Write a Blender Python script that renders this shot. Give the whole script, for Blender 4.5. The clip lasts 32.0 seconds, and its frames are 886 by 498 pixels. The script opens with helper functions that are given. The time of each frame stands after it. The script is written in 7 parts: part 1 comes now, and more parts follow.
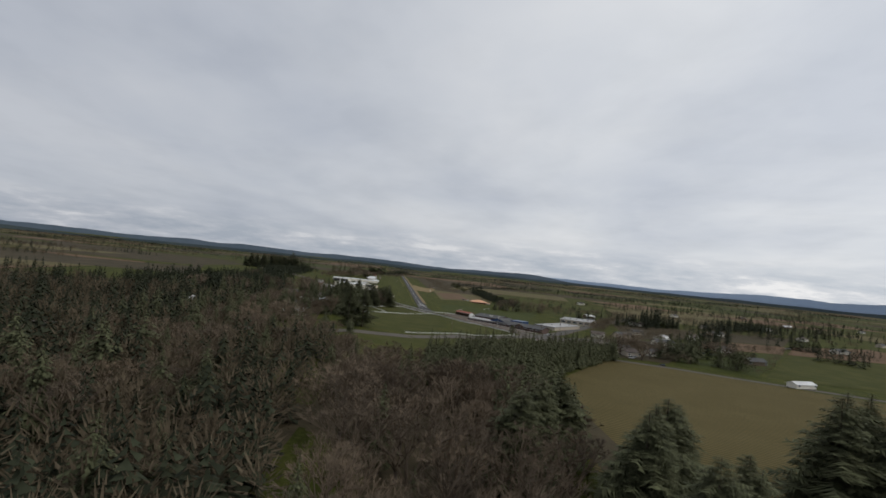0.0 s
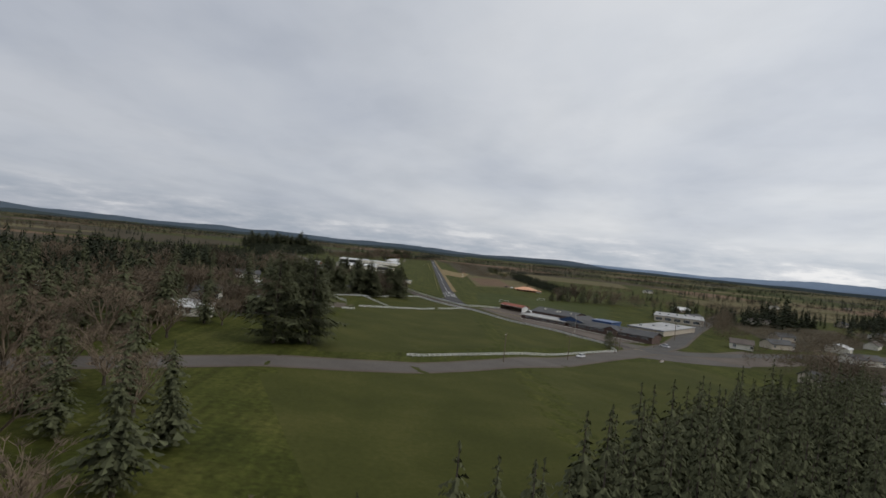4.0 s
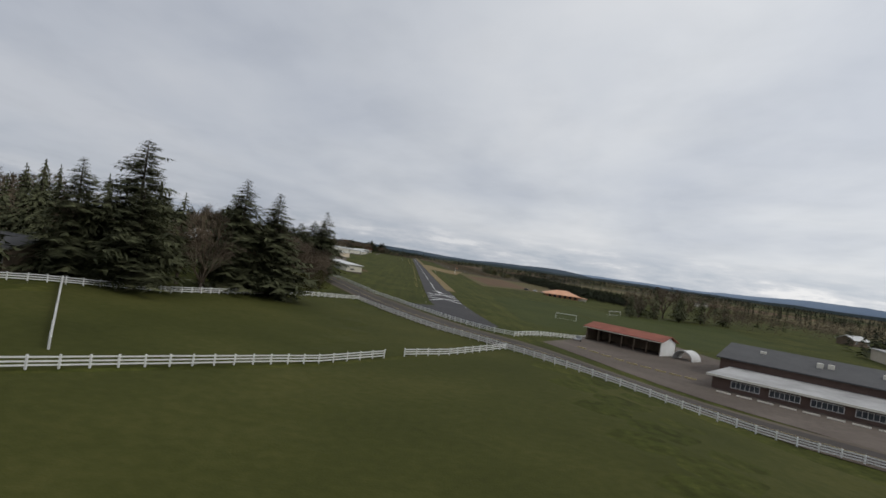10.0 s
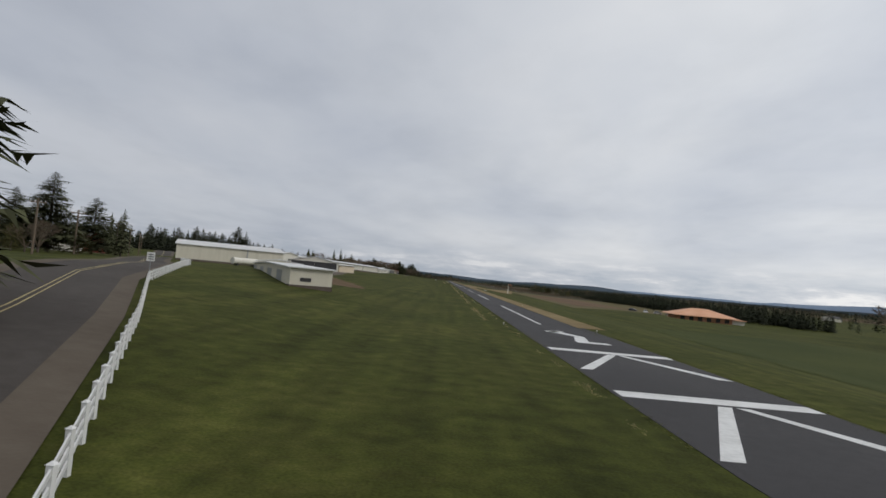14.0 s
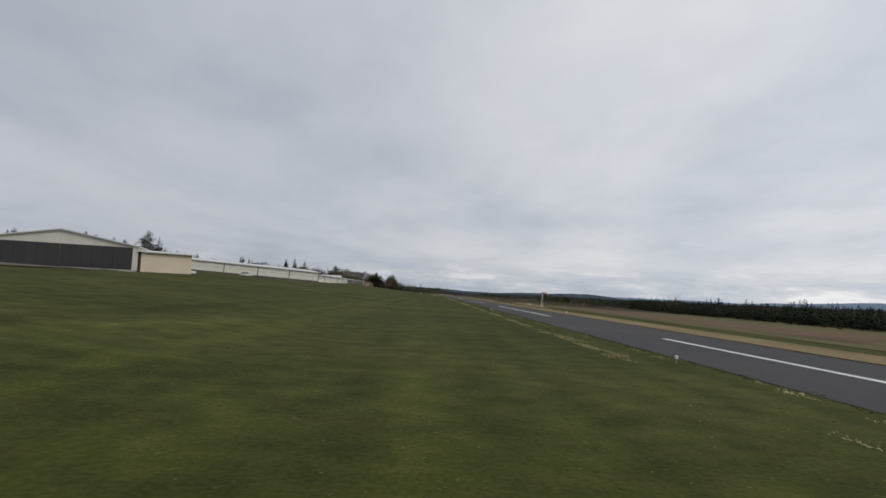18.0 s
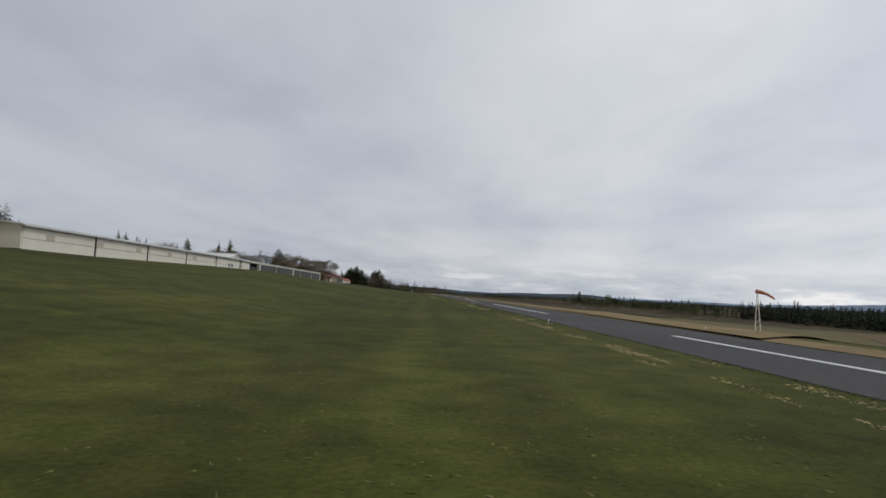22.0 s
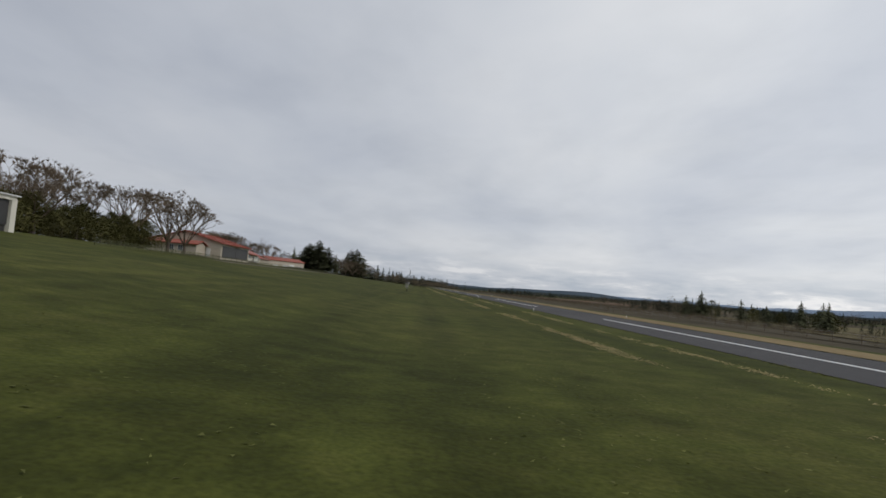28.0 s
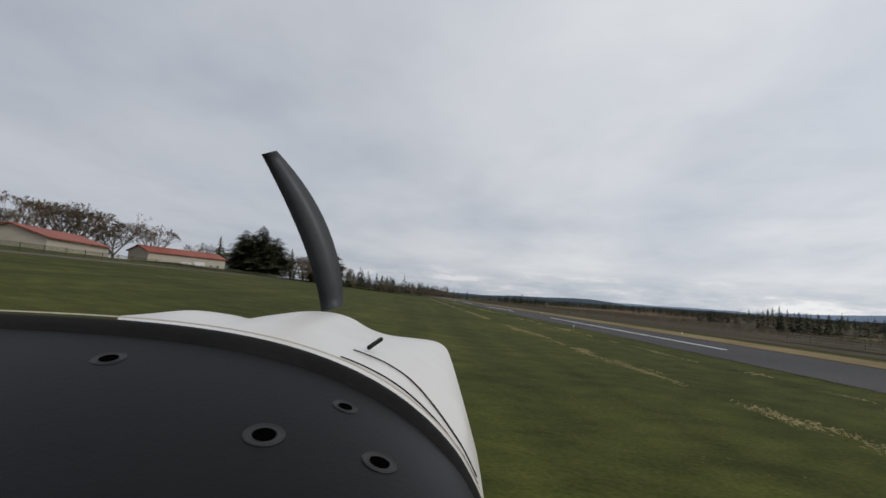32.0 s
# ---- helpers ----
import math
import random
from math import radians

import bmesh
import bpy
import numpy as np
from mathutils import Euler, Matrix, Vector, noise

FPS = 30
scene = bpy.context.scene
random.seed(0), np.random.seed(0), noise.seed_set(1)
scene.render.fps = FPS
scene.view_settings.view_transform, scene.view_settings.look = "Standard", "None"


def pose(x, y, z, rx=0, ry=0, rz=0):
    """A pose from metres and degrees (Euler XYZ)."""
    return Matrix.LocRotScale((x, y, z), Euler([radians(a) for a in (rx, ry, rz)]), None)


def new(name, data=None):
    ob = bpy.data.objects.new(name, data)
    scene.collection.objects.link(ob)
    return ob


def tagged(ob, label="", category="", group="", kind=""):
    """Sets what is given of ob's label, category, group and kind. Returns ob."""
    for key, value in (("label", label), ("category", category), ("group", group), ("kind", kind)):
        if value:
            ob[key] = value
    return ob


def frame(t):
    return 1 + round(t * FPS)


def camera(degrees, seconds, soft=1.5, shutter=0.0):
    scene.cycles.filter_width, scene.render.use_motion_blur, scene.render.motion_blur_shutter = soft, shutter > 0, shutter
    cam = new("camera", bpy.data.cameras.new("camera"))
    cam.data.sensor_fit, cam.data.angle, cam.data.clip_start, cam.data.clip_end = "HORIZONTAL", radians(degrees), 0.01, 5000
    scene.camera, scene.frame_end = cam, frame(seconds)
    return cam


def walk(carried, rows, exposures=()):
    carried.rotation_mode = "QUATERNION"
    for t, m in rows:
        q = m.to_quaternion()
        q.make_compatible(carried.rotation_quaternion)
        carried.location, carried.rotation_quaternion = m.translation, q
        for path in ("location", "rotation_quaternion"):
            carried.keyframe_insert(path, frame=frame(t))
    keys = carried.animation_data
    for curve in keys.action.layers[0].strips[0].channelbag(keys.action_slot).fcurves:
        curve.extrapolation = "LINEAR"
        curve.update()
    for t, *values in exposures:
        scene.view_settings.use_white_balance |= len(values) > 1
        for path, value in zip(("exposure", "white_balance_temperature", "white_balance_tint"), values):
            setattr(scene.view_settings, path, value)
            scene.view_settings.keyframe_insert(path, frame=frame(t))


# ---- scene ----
cam = camera(76.2, 32.0, soft=1.6)

# seconds, x, y, z, yaw to the left, pitch up, lean to the left
PATH = [
    (0.0, -27.92, -480.74, 34.76, -4.92, 1.71, 5.89),
    (0.5, -26.50, -461.94, 33.98, -4.70, 1.69, 6.97),
    (1.0, -24.98, -443.22, 33.01, -4.29, 1.63, 8.01),
    (1.5, -23.31, -424.65, 31.74, -3.65, 1.72, 9.05),
    (2.0, -21.52, -406.05, 30.28, -2.95, 1.65, 10.21),
    (2.5, -19.79, -387.23, 28.84, -2.00, 1.06, 9.72),
    (3.0, -18.27, -368.38, 27.50, -1.38, 0.69, 7.93),
    (3.5, -16.94, -349.86, 26.32, -1.07, 0.36, 6.22),
    (5.5, -14.27, -278.57, 21.65, -3.25, -0.37, 5.16),
    (6.0, -13.23, -262.22, 20.07, -3.48, -0.39, 5.11),
    (6.5, -12.14, -246.42, 18.48, -3.26, -0.19, 5.66),
    (7.0, -11.19, -231.09, 16.73, -2.88, 0.13, 6.68),
    (7.5, -10.36, -216.30, 15.23, -2.41, 0.33, 6.90),
    (8.0, -9.67, -201.74, 14.01, -2.02, 0.29, 7.27),
    (8.5, -9.05, -187.51, 12.87, -1.95, 0.37, 8.28),
    (9.0, -8.77, -173.39, 11.76, -2.26, 0.56, 8.74),
    (9.5, -8.87, -159.32, 10.67, -2.69, 0.65, 8.87),
    (10.0, -9.17, -144.80, 9.60, -3.22, 0.84, 7.95),
    (10.5, -9.61, -130.52, 8.26, -3.65, 1.11, 6.35),
    (11.0, -9.86, -116.67, 7.22, -3.62, 1.62, 5.47),
    (11.5, -10.00, -102.92, 6.33, -3.27, 1.98, 5.17),
    (12.0, -10.14, -89.03, 5.41, -2.49, 1.91, 5.85),
    (12.5, -9.93, -74.94, 4.99, -1.47, 1.95, 6.97),
    (13.0, -9.79, -60.99, 4.55, -0.55, 2.21, 6.72),
    (13.5, -9.85, -47.47, 4.07, 0.07, 2.84, 4.47),
    (14.0, -10.26, -33.91, 3.61, 0.27, 2.93, 5.05),
    (14.5, -10.50, -20.31, 3.24, 0.23, 3.13, 5.38),
    (16.5, -11.66, 43.27, 2.12, -1.02, 3.45, 2.38),
    (17.0, -11.52, 59.74, 1.97, -1.21, 3.65, 2.33),
    (17.5, -11.49, 76.26, 1.79, -1.27, 4.02, 2.55),
    (18.0, -11.41, 92.61, 1.63, -1.21, 4.44, 2.66),
    (18.5, -11.18, 108.53, 1.56, -1.15, 4.41, 2.21),
    (19.0, -11.09, 124.11, 1.50, -0.97, 4.51, 2.36),
    (19.5, -11.09, 139.67, 1.34, -0.99, 4.66, 3.14),
    (20.0, -11.09, 155.17, 1.20, -1.13, 4.95, 3.90),
    (20.5, -10.98, 170.60, 1.22, -1.35, 5.03, 4.25),
    (21.0, -10.86, 186.10, 1.27, -1.48, 4.77, 3.99),
    (21.5, -10.86, 201.79, 1.28, -1.62, 4.68, 3.54),
    (22.0, -11.05, 216.94, 1.31, -1.64, 4.44, 2.90),
    (22.5, -10.97, 231.67, 1.32, -1.50, 4.30, 2.72),
    (23.0, -10.90, 246.43, 1.31, -1.29, 4.39, 3.22),
    (23.5, -10.82, 261.08, 1.22, -1.05, 4.75, 3.55),
    (24.0, -10.89, 275.51, 1.12, -0.91, 5.15, 4.38),
    (24.5, -11.30, 289.61, 1.10, -1.22, 5.17, 4.98),
    (25.0, -11.75, 303.26, 1.10, -1.75, 5.07, 4.58),
    (25.5, -12.25, 316.62, 1.14, -2.62, 4.45, 3.53),
    (27.5, -14.38, 367.96, 1.54, -1.68, 3.59, 4.65),
    (28.0, -14.68, 381.07, 1.51, -2.12, 3.79, 4.54),
    (28.5, -14.71, 394.35, 1.60, -2.43, 4.07, 4.15),
    (29.0, -14.76, 407.25, 1.69, -2.52, 4.35, 3.70),
    (29.5, -15.07, 419.61, 1.67, -2.34, 4.33, 3.46),
    (30.0, -15.43, 431.89, 1.65, -2.25, 4.12, 3.55),
    (30.5, -15.79, 444.14, 1.69, -2.40, 4.26, 3.44),
    (31.0, -16.15, 456.30, 1.74, -2.52, 4.62, 3.12),
    (31.5, -16.43, 468.38, 1.77, -2.48, 4.53, 3.68),
    (32.0, -16.57, 480.56, 1.79, -2.69, 4.63, 3.98),
]
walk(cam, [(t, pose(x, y, z, 0, 0, yaw) @ pose(0, 0, 0, 90 + pitch, 0, 0) @ pose(0, 0, 0, 0, 0, lean))
           for t, x, y, z, yaw, pitch, lean in PATH])

# ---- sky and sun ----
SUN_UP, SUN_ROUND = radians(40), radians(115)
world = bpy.data.worlds.new("overcast_sky")
scene.world = world
world.use_nodes = True
wt = world.node_tree
wt.nodes.clear()


def wn(kind, **values):
    n = wt.nodes.new(kind)
    for k, v in values.items():
        n.inputs[k].default_value = v
    return n


def wramp(fac, stops):
    r = wt.nodes.new("ShaderNodeValToRGB")
    els = r.color_ramp.elements
    while len(els) < len(stops):
        els.new(0.5)
    for e, (p, c) in zip(els, stops):
        e.position, e.color = p, (*c, 1)
    wt.links.new(fac, r.inputs[0])
    return r.outputs[0]


def wmix(fac, a, b):
    m = wt.nodes.new("ShaderNodeMix")
    m.data_type = "RGBA"
    for sock, v in ((m.inputs[0], fac), (m.inputs[6], a), (m.inputs[7], b)):
        if isinstance(v, (int, float)):
            sock.default_value = v
        elif isinstance(v, tuple):
            sock.default_value = (*v, 1)
        else:
            wt.links.new(v, sock)
    return m.outputs[2]


coord = wn("ShaderNodeTexCoord")
sep = wn("ShaderNodeSeparateXYZ")
wt.links.new(coord.outputs["Generated"], sep.inputs[0])
# clouds lie on a flat layer overhead: direction divided by its height
addz = wn("ShaderNodeMath")
addz.operation = "MAXIMUM"
addz.inputs[1].default_value = 0.02
wt.links.new(sep.outputs["Z"], addz.inputs[0])
soft_z = wn("ShaderNodeMath")
soft_z.operation = "ADD"
soft_z.inputs[1].default_value = 0.12
wt.links.new(addz.outputs[0], soft_z.inputs[0])
layer = wn("ShaderNodeVectorMath")
layer.operation = "DIVIDE"
comb = wn("ShaderNodeCombineXYZ")
for i in range(3):
    wt.links.new(soft_z.outputs[0], comb.inputs[i])
wt.links.new(coord.outputs["Generated"], layer.inputs[0])
wt.links.new(comb.outputs[0], layer.inputs[1])
big = wn("ShaderNodeTexNoise", Scale=0.75, Detail=5.0, Roughness=0.5, Distortion=0.3)
fine = wn("ShaderNodeTexNoise", Scale=2.6, Detail=6.0, Roughness=0.55, Distortion=0.2)
stretch = wn("ShaderNodeMapping")
stretch.inputs["Scale"].default_value = (0.9, 0.62, 1.0)
stretch.inputs["Rotation"].default_value = (0, 0, 0.5)
stretch.inputs["Location"].default_value = (3.1, 0.4, 0)
wt.links.new(layer.outputs[0], stretch.inputs["Vector"])
wt.links.new(stretch.outputs[0], big.inputs["Vector"])
wt.links.new(stretch.outputs[0], fine.inputs["Vector"])
thick = wramp(big.outputs["Fac"], [(0.32, (0.47, 0.515, 0.60)), (0.50, (0.62, 0.655, 0.71)), (0.66, (0.74, 0.76, 0.79))])
wisps = wramp(fine.outputs["Fac"], [(0.30, (0.52, 0.54, 0.57)), (0.55, (0.66, 0.68, 0.71))])
veil = wmix(0.3, thick, wisps)
# low cloud band near the horizon: bright heaps over a grey-blue gap
low_map = wn("ShaderNodeMapping")
low_map.inputs["Scale"].default_value = (9.0, 9.0, 50.0)
wt.links.new(coord.outputs["Generated"], low_map.inputs["Vector"])
heaps = wn("ShaderNodeTexNoise", Scale=1.0, Detail=6.0, Roughness=0.6)
wt.links.new(low_map.outputs[0], heaps.inputs["Vector"])
heap_col = wramp(heaps.outputs["Fac"], [(0.40, (0.46, 0.51, 0.58)), (0.56, (0.60, 0.63, 0.68)), (0.66, (0.80, 0.81, 0.83))])
band = wramp(sep.outputs["Z"], [(0.0, (1, 1, 1)), (0.025, (1, 1, 1)), (0.062, (0, 0, 0))])
# the hidden sun brightens the cloud towards the east
glow_dir = wn("ShaderNodeVectorMath")
glow_dir.operation = "DOT_PRODUCT"
glow_dir.inputs[1].default_value = (0.78, 0.45, 0.43)
wt.links.new(coord.outputs["Generated"], glow_dir.inputs[0])
glow = wramp(glow_dir.outputs["Value"], [(0.10, (0.81, 0.82, 0.855)), (0.55, (0.98, 0.98, 0.99)), (0.95, (1.30, 1.28, 1.25))])
lit = wt.nodes.new("ShaderNodeMix")
lit.data_type, lit.blend_type = "RGBA", "MULTIPLY"
lit.inputs[0].default_value = 1.0
wt.links.new(wmix(band, veil, heap_col), lit.inputs[6])
wt.links.new(glow, lit.inputs[7])
clouds = lit.outputs[2]
nish = wt.nodes.new("ShaderNodeTexSky")
nish.sky_type, nish.sun_disc = "NISHITA", False
nish.sun_elevation, nish.sun_rotation = SUN_UP, SUN_ROUND
bg_sky = wn("ShaderNodeBackground", Strength=0.06)
bg_cloud = wn("ShaderNodeBackground", Strength=0.92)
wt.links.new(nish.outputs[0], bg_sky.inputs["Color"])
wt.links.new(clouds, bg_cloud.inputs["Color"])
both = wn("ShaderNodeMixShader", Fac=0.93)
wt.links.new(bg_sky.outputs[0], both.inputs[1])
wt.links.new(bg_cloud.outputs[0], both.inputs[2])
wout = wt.nodes.new("ShaderNodeOutputWorld")
wt.links.new(both.outputs[0], wout.inputs["Surface"])

sun = new("sun", bpy.data.lights.new("sun", "SUN"))
sun.data.energy, sun.data.angle, sun.data.color = 0.9, radians(14), (1.0, 0.96, 0.9)
sun.matrix_world = pose(0, 0, 300, 90 - math.degrees(SUN_UP), 0, 180 - math.degrees(SUN_ROUND))


# ---- materials ----
def mat(name, stops, rough=0.8, scale=1.0, detail=5.0, bump=0.0, bump_scale=None, metal=0.0, fine_scale=None, fine_mix=0.35,
        spread=0.0, stretch_by=(1, 1, 1), island=0.0, spec=0.5):
    """A surface whose colour runs through stops by noise at two scales, in metres; spread varies it from piece to piece."""
    m = bpy.data.materials.new(name)
    m.use_nodes = True
    nt, bsdf = m.node_tree, m.node_tree.nodes["Principled BSDF"]
    tc = nt.nodes.new("ShaderNodeTexCoord")
    mp = nt.nodes.new("ShaderNodeMapping")
    mp.inputs["Scale"].default_value = stretch_by
    nt.links.new(tc.outputs["Object"], mp.inputs["Vector"])
    n1 = nt.nodes.new("ShaderNodeTexNoise")
    n1.inputs["Scale"].default_value, n1.inputs["Detail"].default_value = scale, detail
    n2 = nt.nodes.new("ShaderNodeTexNoise")
    n2.inputs["Scale"].default_value, n2.inputs["Detail"].default_value = fine_scale or scale * 11, 4
    for n in (n1, n2):
        nt.links.new(mp.outputs[0], n.inputs["Vector"])
    mx = nt.nodes.new("ShaderNodeMix")
    mx.inputs[0].default_value = fine_mix
    nt.links.new(n1.outputs["Fac"], mx.inputs[2])
    nt.links.new(n2.outputs["Fac"], mx.inputs[3])
    ramp = nt.nodes.new("ShaderNodeValToRGB")
    els = ramp.color_ramp.elements
    while len(els) < len(stops):
        els.new(0.5)
    for e, (p, c) in zip(els, stops):
        e.position, e.color = p, (*c, 1)
    nt.links.new(mx.outputs[0], ramp.inputs[0])
    col = ramp.outputs[0]
    if spread or island:
        hs = nt.nodes.new("ShaderNodeHueSaturation")
        mr = nt.nodes.new("ShaderNodeMapRange")
        amount = spread or island
        mr.inputs[3].default_value, mr.inputs[4].default_value = 1 - amount, 1 + amount
        if spread:
            src = nt.nodes.new("ShaderNodeObjectInfo").outputs["Random"]
        else:
            src = nt.nodes.new("ShaderNodeNewGeometry").outputs["Random Per Island"]
        nt.links.new(src, mr.inputs[0])
        nt.links.new(mr.outputs[0], hs.inputs["Value"])
        nt.links.new(col, hs.inputs["Color"])
        col = hs.outputs[0]
    nt.links.new(col, bsdf.inputs["Base Color"])
    bsdf.inputs["Roughness"].default_value, bsdf.inputs["Metallic"].default_value = rough, metal
    bsdf.inputs["Specular IOR Level"].default_value = spec
    if bump:
        bp = nt.nodes.new("ShaderNodeBump")
        bp.inputs["Strength"].default_value, bp.inputs["Distance"].default_value = bump, 0.05
        nb = nt.nodes.new("ShaderNodeTexNoise")
        nb.inputs["Scale"].default_value, nb.inputs["Detail"].default_value = bump_scale or scale * 20, 4
        nt.links.new(mp.outputs[0], nb.inputs["Vector"])
        nt.links.new(nb.outputs["Fac"], bp.inputs["Height"])
        nt.links.new(bp.outputs[0], bsdf.inputs["Normal"])
    return m


def grass_mat(name, dark, mid, light, straw_tint):
    """Turf: broad patches, streaks left by the mower along the strip, and fine tufts."""
    m = mat(name, [(0.30, dark), (0.48, mid), (0.66, light), (0.80, straw_tint)], 0.95, 0.09, 7, 0.3, 7.0, fine_scale=1.6, fine_mix=0.4, spec=0.08)
    nt, bsdf = m.node_tree, m.node_tree.nodes["Principled BSDF"]
    tc = nt.nodes.new("ShaderNodeTexCoord")
    mp = nt.nodes.new("ShaderNodeMapping")
    mp.inputs["Scale"].default_value = (0.75, 0.02, 1)
    tuft, streak, clod = (nt.nodes.new("ShaderNodeTexNoise") for _ in range(3))
    clod.inputs["Scale"].default_value, clod.inputs["Detail"].default_value = 0.9, 5
    nt.links.new(tc.outputs["Object"], clod.inputs["Vector"])
    tuft.inputs["Scale"].default_value, tuft.inputs["Detail"].default_value = 14.0, 3
    streak.inputs["Scale"].default_value, streak.inputs["Detail"].default_value = 1.0, 4
    nt.links.new(tc.outputs["Object"], mp.inputs[0])
    nt.links.new(mp.outputs[0], streak.inputs["Vector"])
    nt.links.new(tc.outputs["Object"], tuft.inputs["Vector"])
    add = nt.nodes.new("ShaderNodeMath")
    add.operation = "MULTIPLY"
    ranges = []
    for src, lo, hi in ((tuft, 0.76, 1.22), (streak, 0.78, 1.22), (clod, 0.74, 1.24)):
        mr = nt.nodes.new("ShaderNodeMapRange")
        mr.inputs[1].default_value, mr.inputs[2].default_value = 0.3, 0.7
        mr.inputs[3].default_value, mr.inputs[4].default_value = lo, hi
        nt.links.new(src.outputs["Fac"], mr.inputs[0])
        ranges.append(mr)
    nt.links.new(ranges[0].outputs[0], add.inputs[0])
    nt.links.new(ranges[1].outputs[0], add.inputs[1])
    both_ways = nt.nodes.new("ShaderNodeMath")
    both_ways.operation = "MULTIPLY"
    nt.links.new(add.outputs[0], both_ways.inputs[0])
    nt.links.new(ranges[2].outputs[0], both_ways.inputs[1])
    hs = nt.nodes.new("ShaderNodeHueSaturation")
    nt.links.new(both_ways.outputs[0], hs.inputs["Value"])
    nt.links.new(bsdf.inputs["Base Color"].links[0].from_socket, hs.inputs["Color"])
    nt.links.new(hs.outputs[0], bsdf.inputs["Base Color"])
    return m


GRASS = grass_mat("grass", (0.031, 0.037, 0.008), (0.053, 0.060, 0.012), (0.080, 0.081, 0.020), (0.15, 0.128, 0.042))
LAWN = mat("lawn", [(0.3, (0.040, 0.045, 0.010)), (0.5, (0.056, 0.060, 0.014)), (0.7, (0.082, 0.080, 0.022))], 0.95, 0.08, 6, 0.6, 8.0,
           fine_scale=1.5, fine_mix=0.35, spec=0.1)
PITCH = mat("pitch_grass", [(0.3, (0.036, 0.047, 0.011)), (0.7, (0.064, 0.073, 0.019))], 0.95, 0.06, 5, 0.5, 8.0, fine_scale=1.2, spec=0.1)
DRY = mat("dry_grass", [(0.25, (0.13, 0.095, 0.045)), (0.5, (0.22, 0.165, 0.085)), (0.75, (0.30, 0.24, 0.13))], 0.95, 0.15, 7, 0.8, 6.0, fine_scale=2.0, spec=0.1)
SOIL = mat("bare_soil", [(0.3, (0.10, 0.065, 0.04)), (0.6, (0.16, 0.105, 0.065)), (0.8, (0.20, 0.15, 0.10))], 0.95, 0.12, 6, 0.6, 5.0, spec=0.1)
GRAVEL = mat("gravel_lot", [(0.25, (0.084, 0.067, 0.054)), (0.5, (0.124, 0.101, 0.083)), (0.75, (0.185, 0.155, 0.130))], 0.95, 0.09, 8, 0.5, 9.0, fine_scale=1.4, spec=0.2)
ASPHALT = mat("asphalt", [(0.25, (0.038, 0.036, 0.037)), (0.5, (0.051, 0.049, 0.050)), (0.8, (0.080, 0.076, 0.074))], 0.9, 0.10, 8, 0.35, 30.0, fine_scale=2.5, spec=0.3)
ROAD = mat("old_asphalt", [(0.25, (0.060, 0.056, 0.052)), (0.5, (0.085, 0.079, 0.072)), (0.8, (0.12, 0.11, 0.10))], 0.92, 0.12, 8, 0.35, 30.0, fine_scale=2.0, spec=0.3)
PAINT = mat("road_paint", [(0.3, (0.50, 0.50, 0.48)), (0.55, (0.72, 0.72, 0.70)), (0.8, (0.80, 0.80, 0.78))], 0.7, 0.6, 6, 0.2, 20, fine_scale=5)
YELLOW = mat("yellow_paint", [(0.3, (0.33, 0.26, 0.11)), (0.7, (0.50, 0.42, 0.20))], 0.7, 0.6, 6)
WHITE = mat("white_vinyl", [(0.3, (0.66, 0.66, 0.64)), (0.7, (0.80, 0.80, 0.78))], 0.5, 0.7, 4, spread=0.04)
CREAM = mat("cream_steel", [(0.3, (0.62, 0.58, 0.46)), (0.7, (0.72, 0.68, 0.56))], 0.5, 0.4, 5, stretch_by=(3, 3, 0.4))
PALE = mat("white_steel", [(0.3, (0.66, 0.63, 0.54)), (0.7, (0.76, 0.73, 0.64))], 0.5, 0.4, 5, stretch_by=(3, 3, 0.4))
ROOF_W = mat("white_roof", [(0.3, (0.52, 0.52, 0.51)), (0.7, (0.72, 0.72, 0.70))], 0.6, 0.2, 6, fine_scale=1.0)
ROOF_G = mat("grey_shingle", [(0.3, (0.062, 0.062, 0.064)), (0.7, (0.105, 0.104, 0.104))], 0.9, 0.25, 6, 0.3, 8, fine_scale=2.5)
ROOF_R = mat("red_metal_roof", [(0.3, (0.21, 0.042, 0.020)), (0.7, (0.30, 0.068, 0.034))], 0.6, 0.3, 6, fine_scale=2.0)
ROOF_O = mat("orange_roof", [(0.3, (0.60, 0.29, 0.16)), (0.7, (0.74, 0.42, 0.26))], 0.7, 0.3, 5)
RUST = mat("rust_red_roof", [(0.3, (0.20, 0.055, 0.032)), (0.7, (0.33, 0.10, 0.060))], 0.75, 0.4, 6, fine_scale=1.5)
# Near-black for dark trim, also painted where openings would lie in shade
DARK = mat("opening_shade_and_dark_trim", [(0.3, (0.030, 0.029, 0.030)), (0.7, (0.050, 0.048, 0.048))], 0.6, 0.3, 4)
DOOR_G = mat("grey_steel_door", [(0.3, (0.036, 0.035, 0.036)), (0.7, (0.054, 0.052, 0.052))], 0.55, 0.3, 4)
ROOF_WORN = mat("worn_pale_roof", [(0.28, (0.20, 0.195, 0.19)), (0.5, (0.36, 0.355, 0.345)), (0.72, (0.50, 0.50, 0.49))], 0.75, 0.22, 8, fine_scale=1.1)
BRICK = mat("brick", [(0.3, (0.085, 0.056, 0.046)), (0.7, (0.135, 0.088, 0.070))], 0.9, 0.8, 5, 0.2, 12)
BLUE = mat("blue_steel", [(0.3, (0.020, 0.055, 0.15)), (0.7, (0.035, 0.085, 0.21))], 0.45, 0.3, 4)
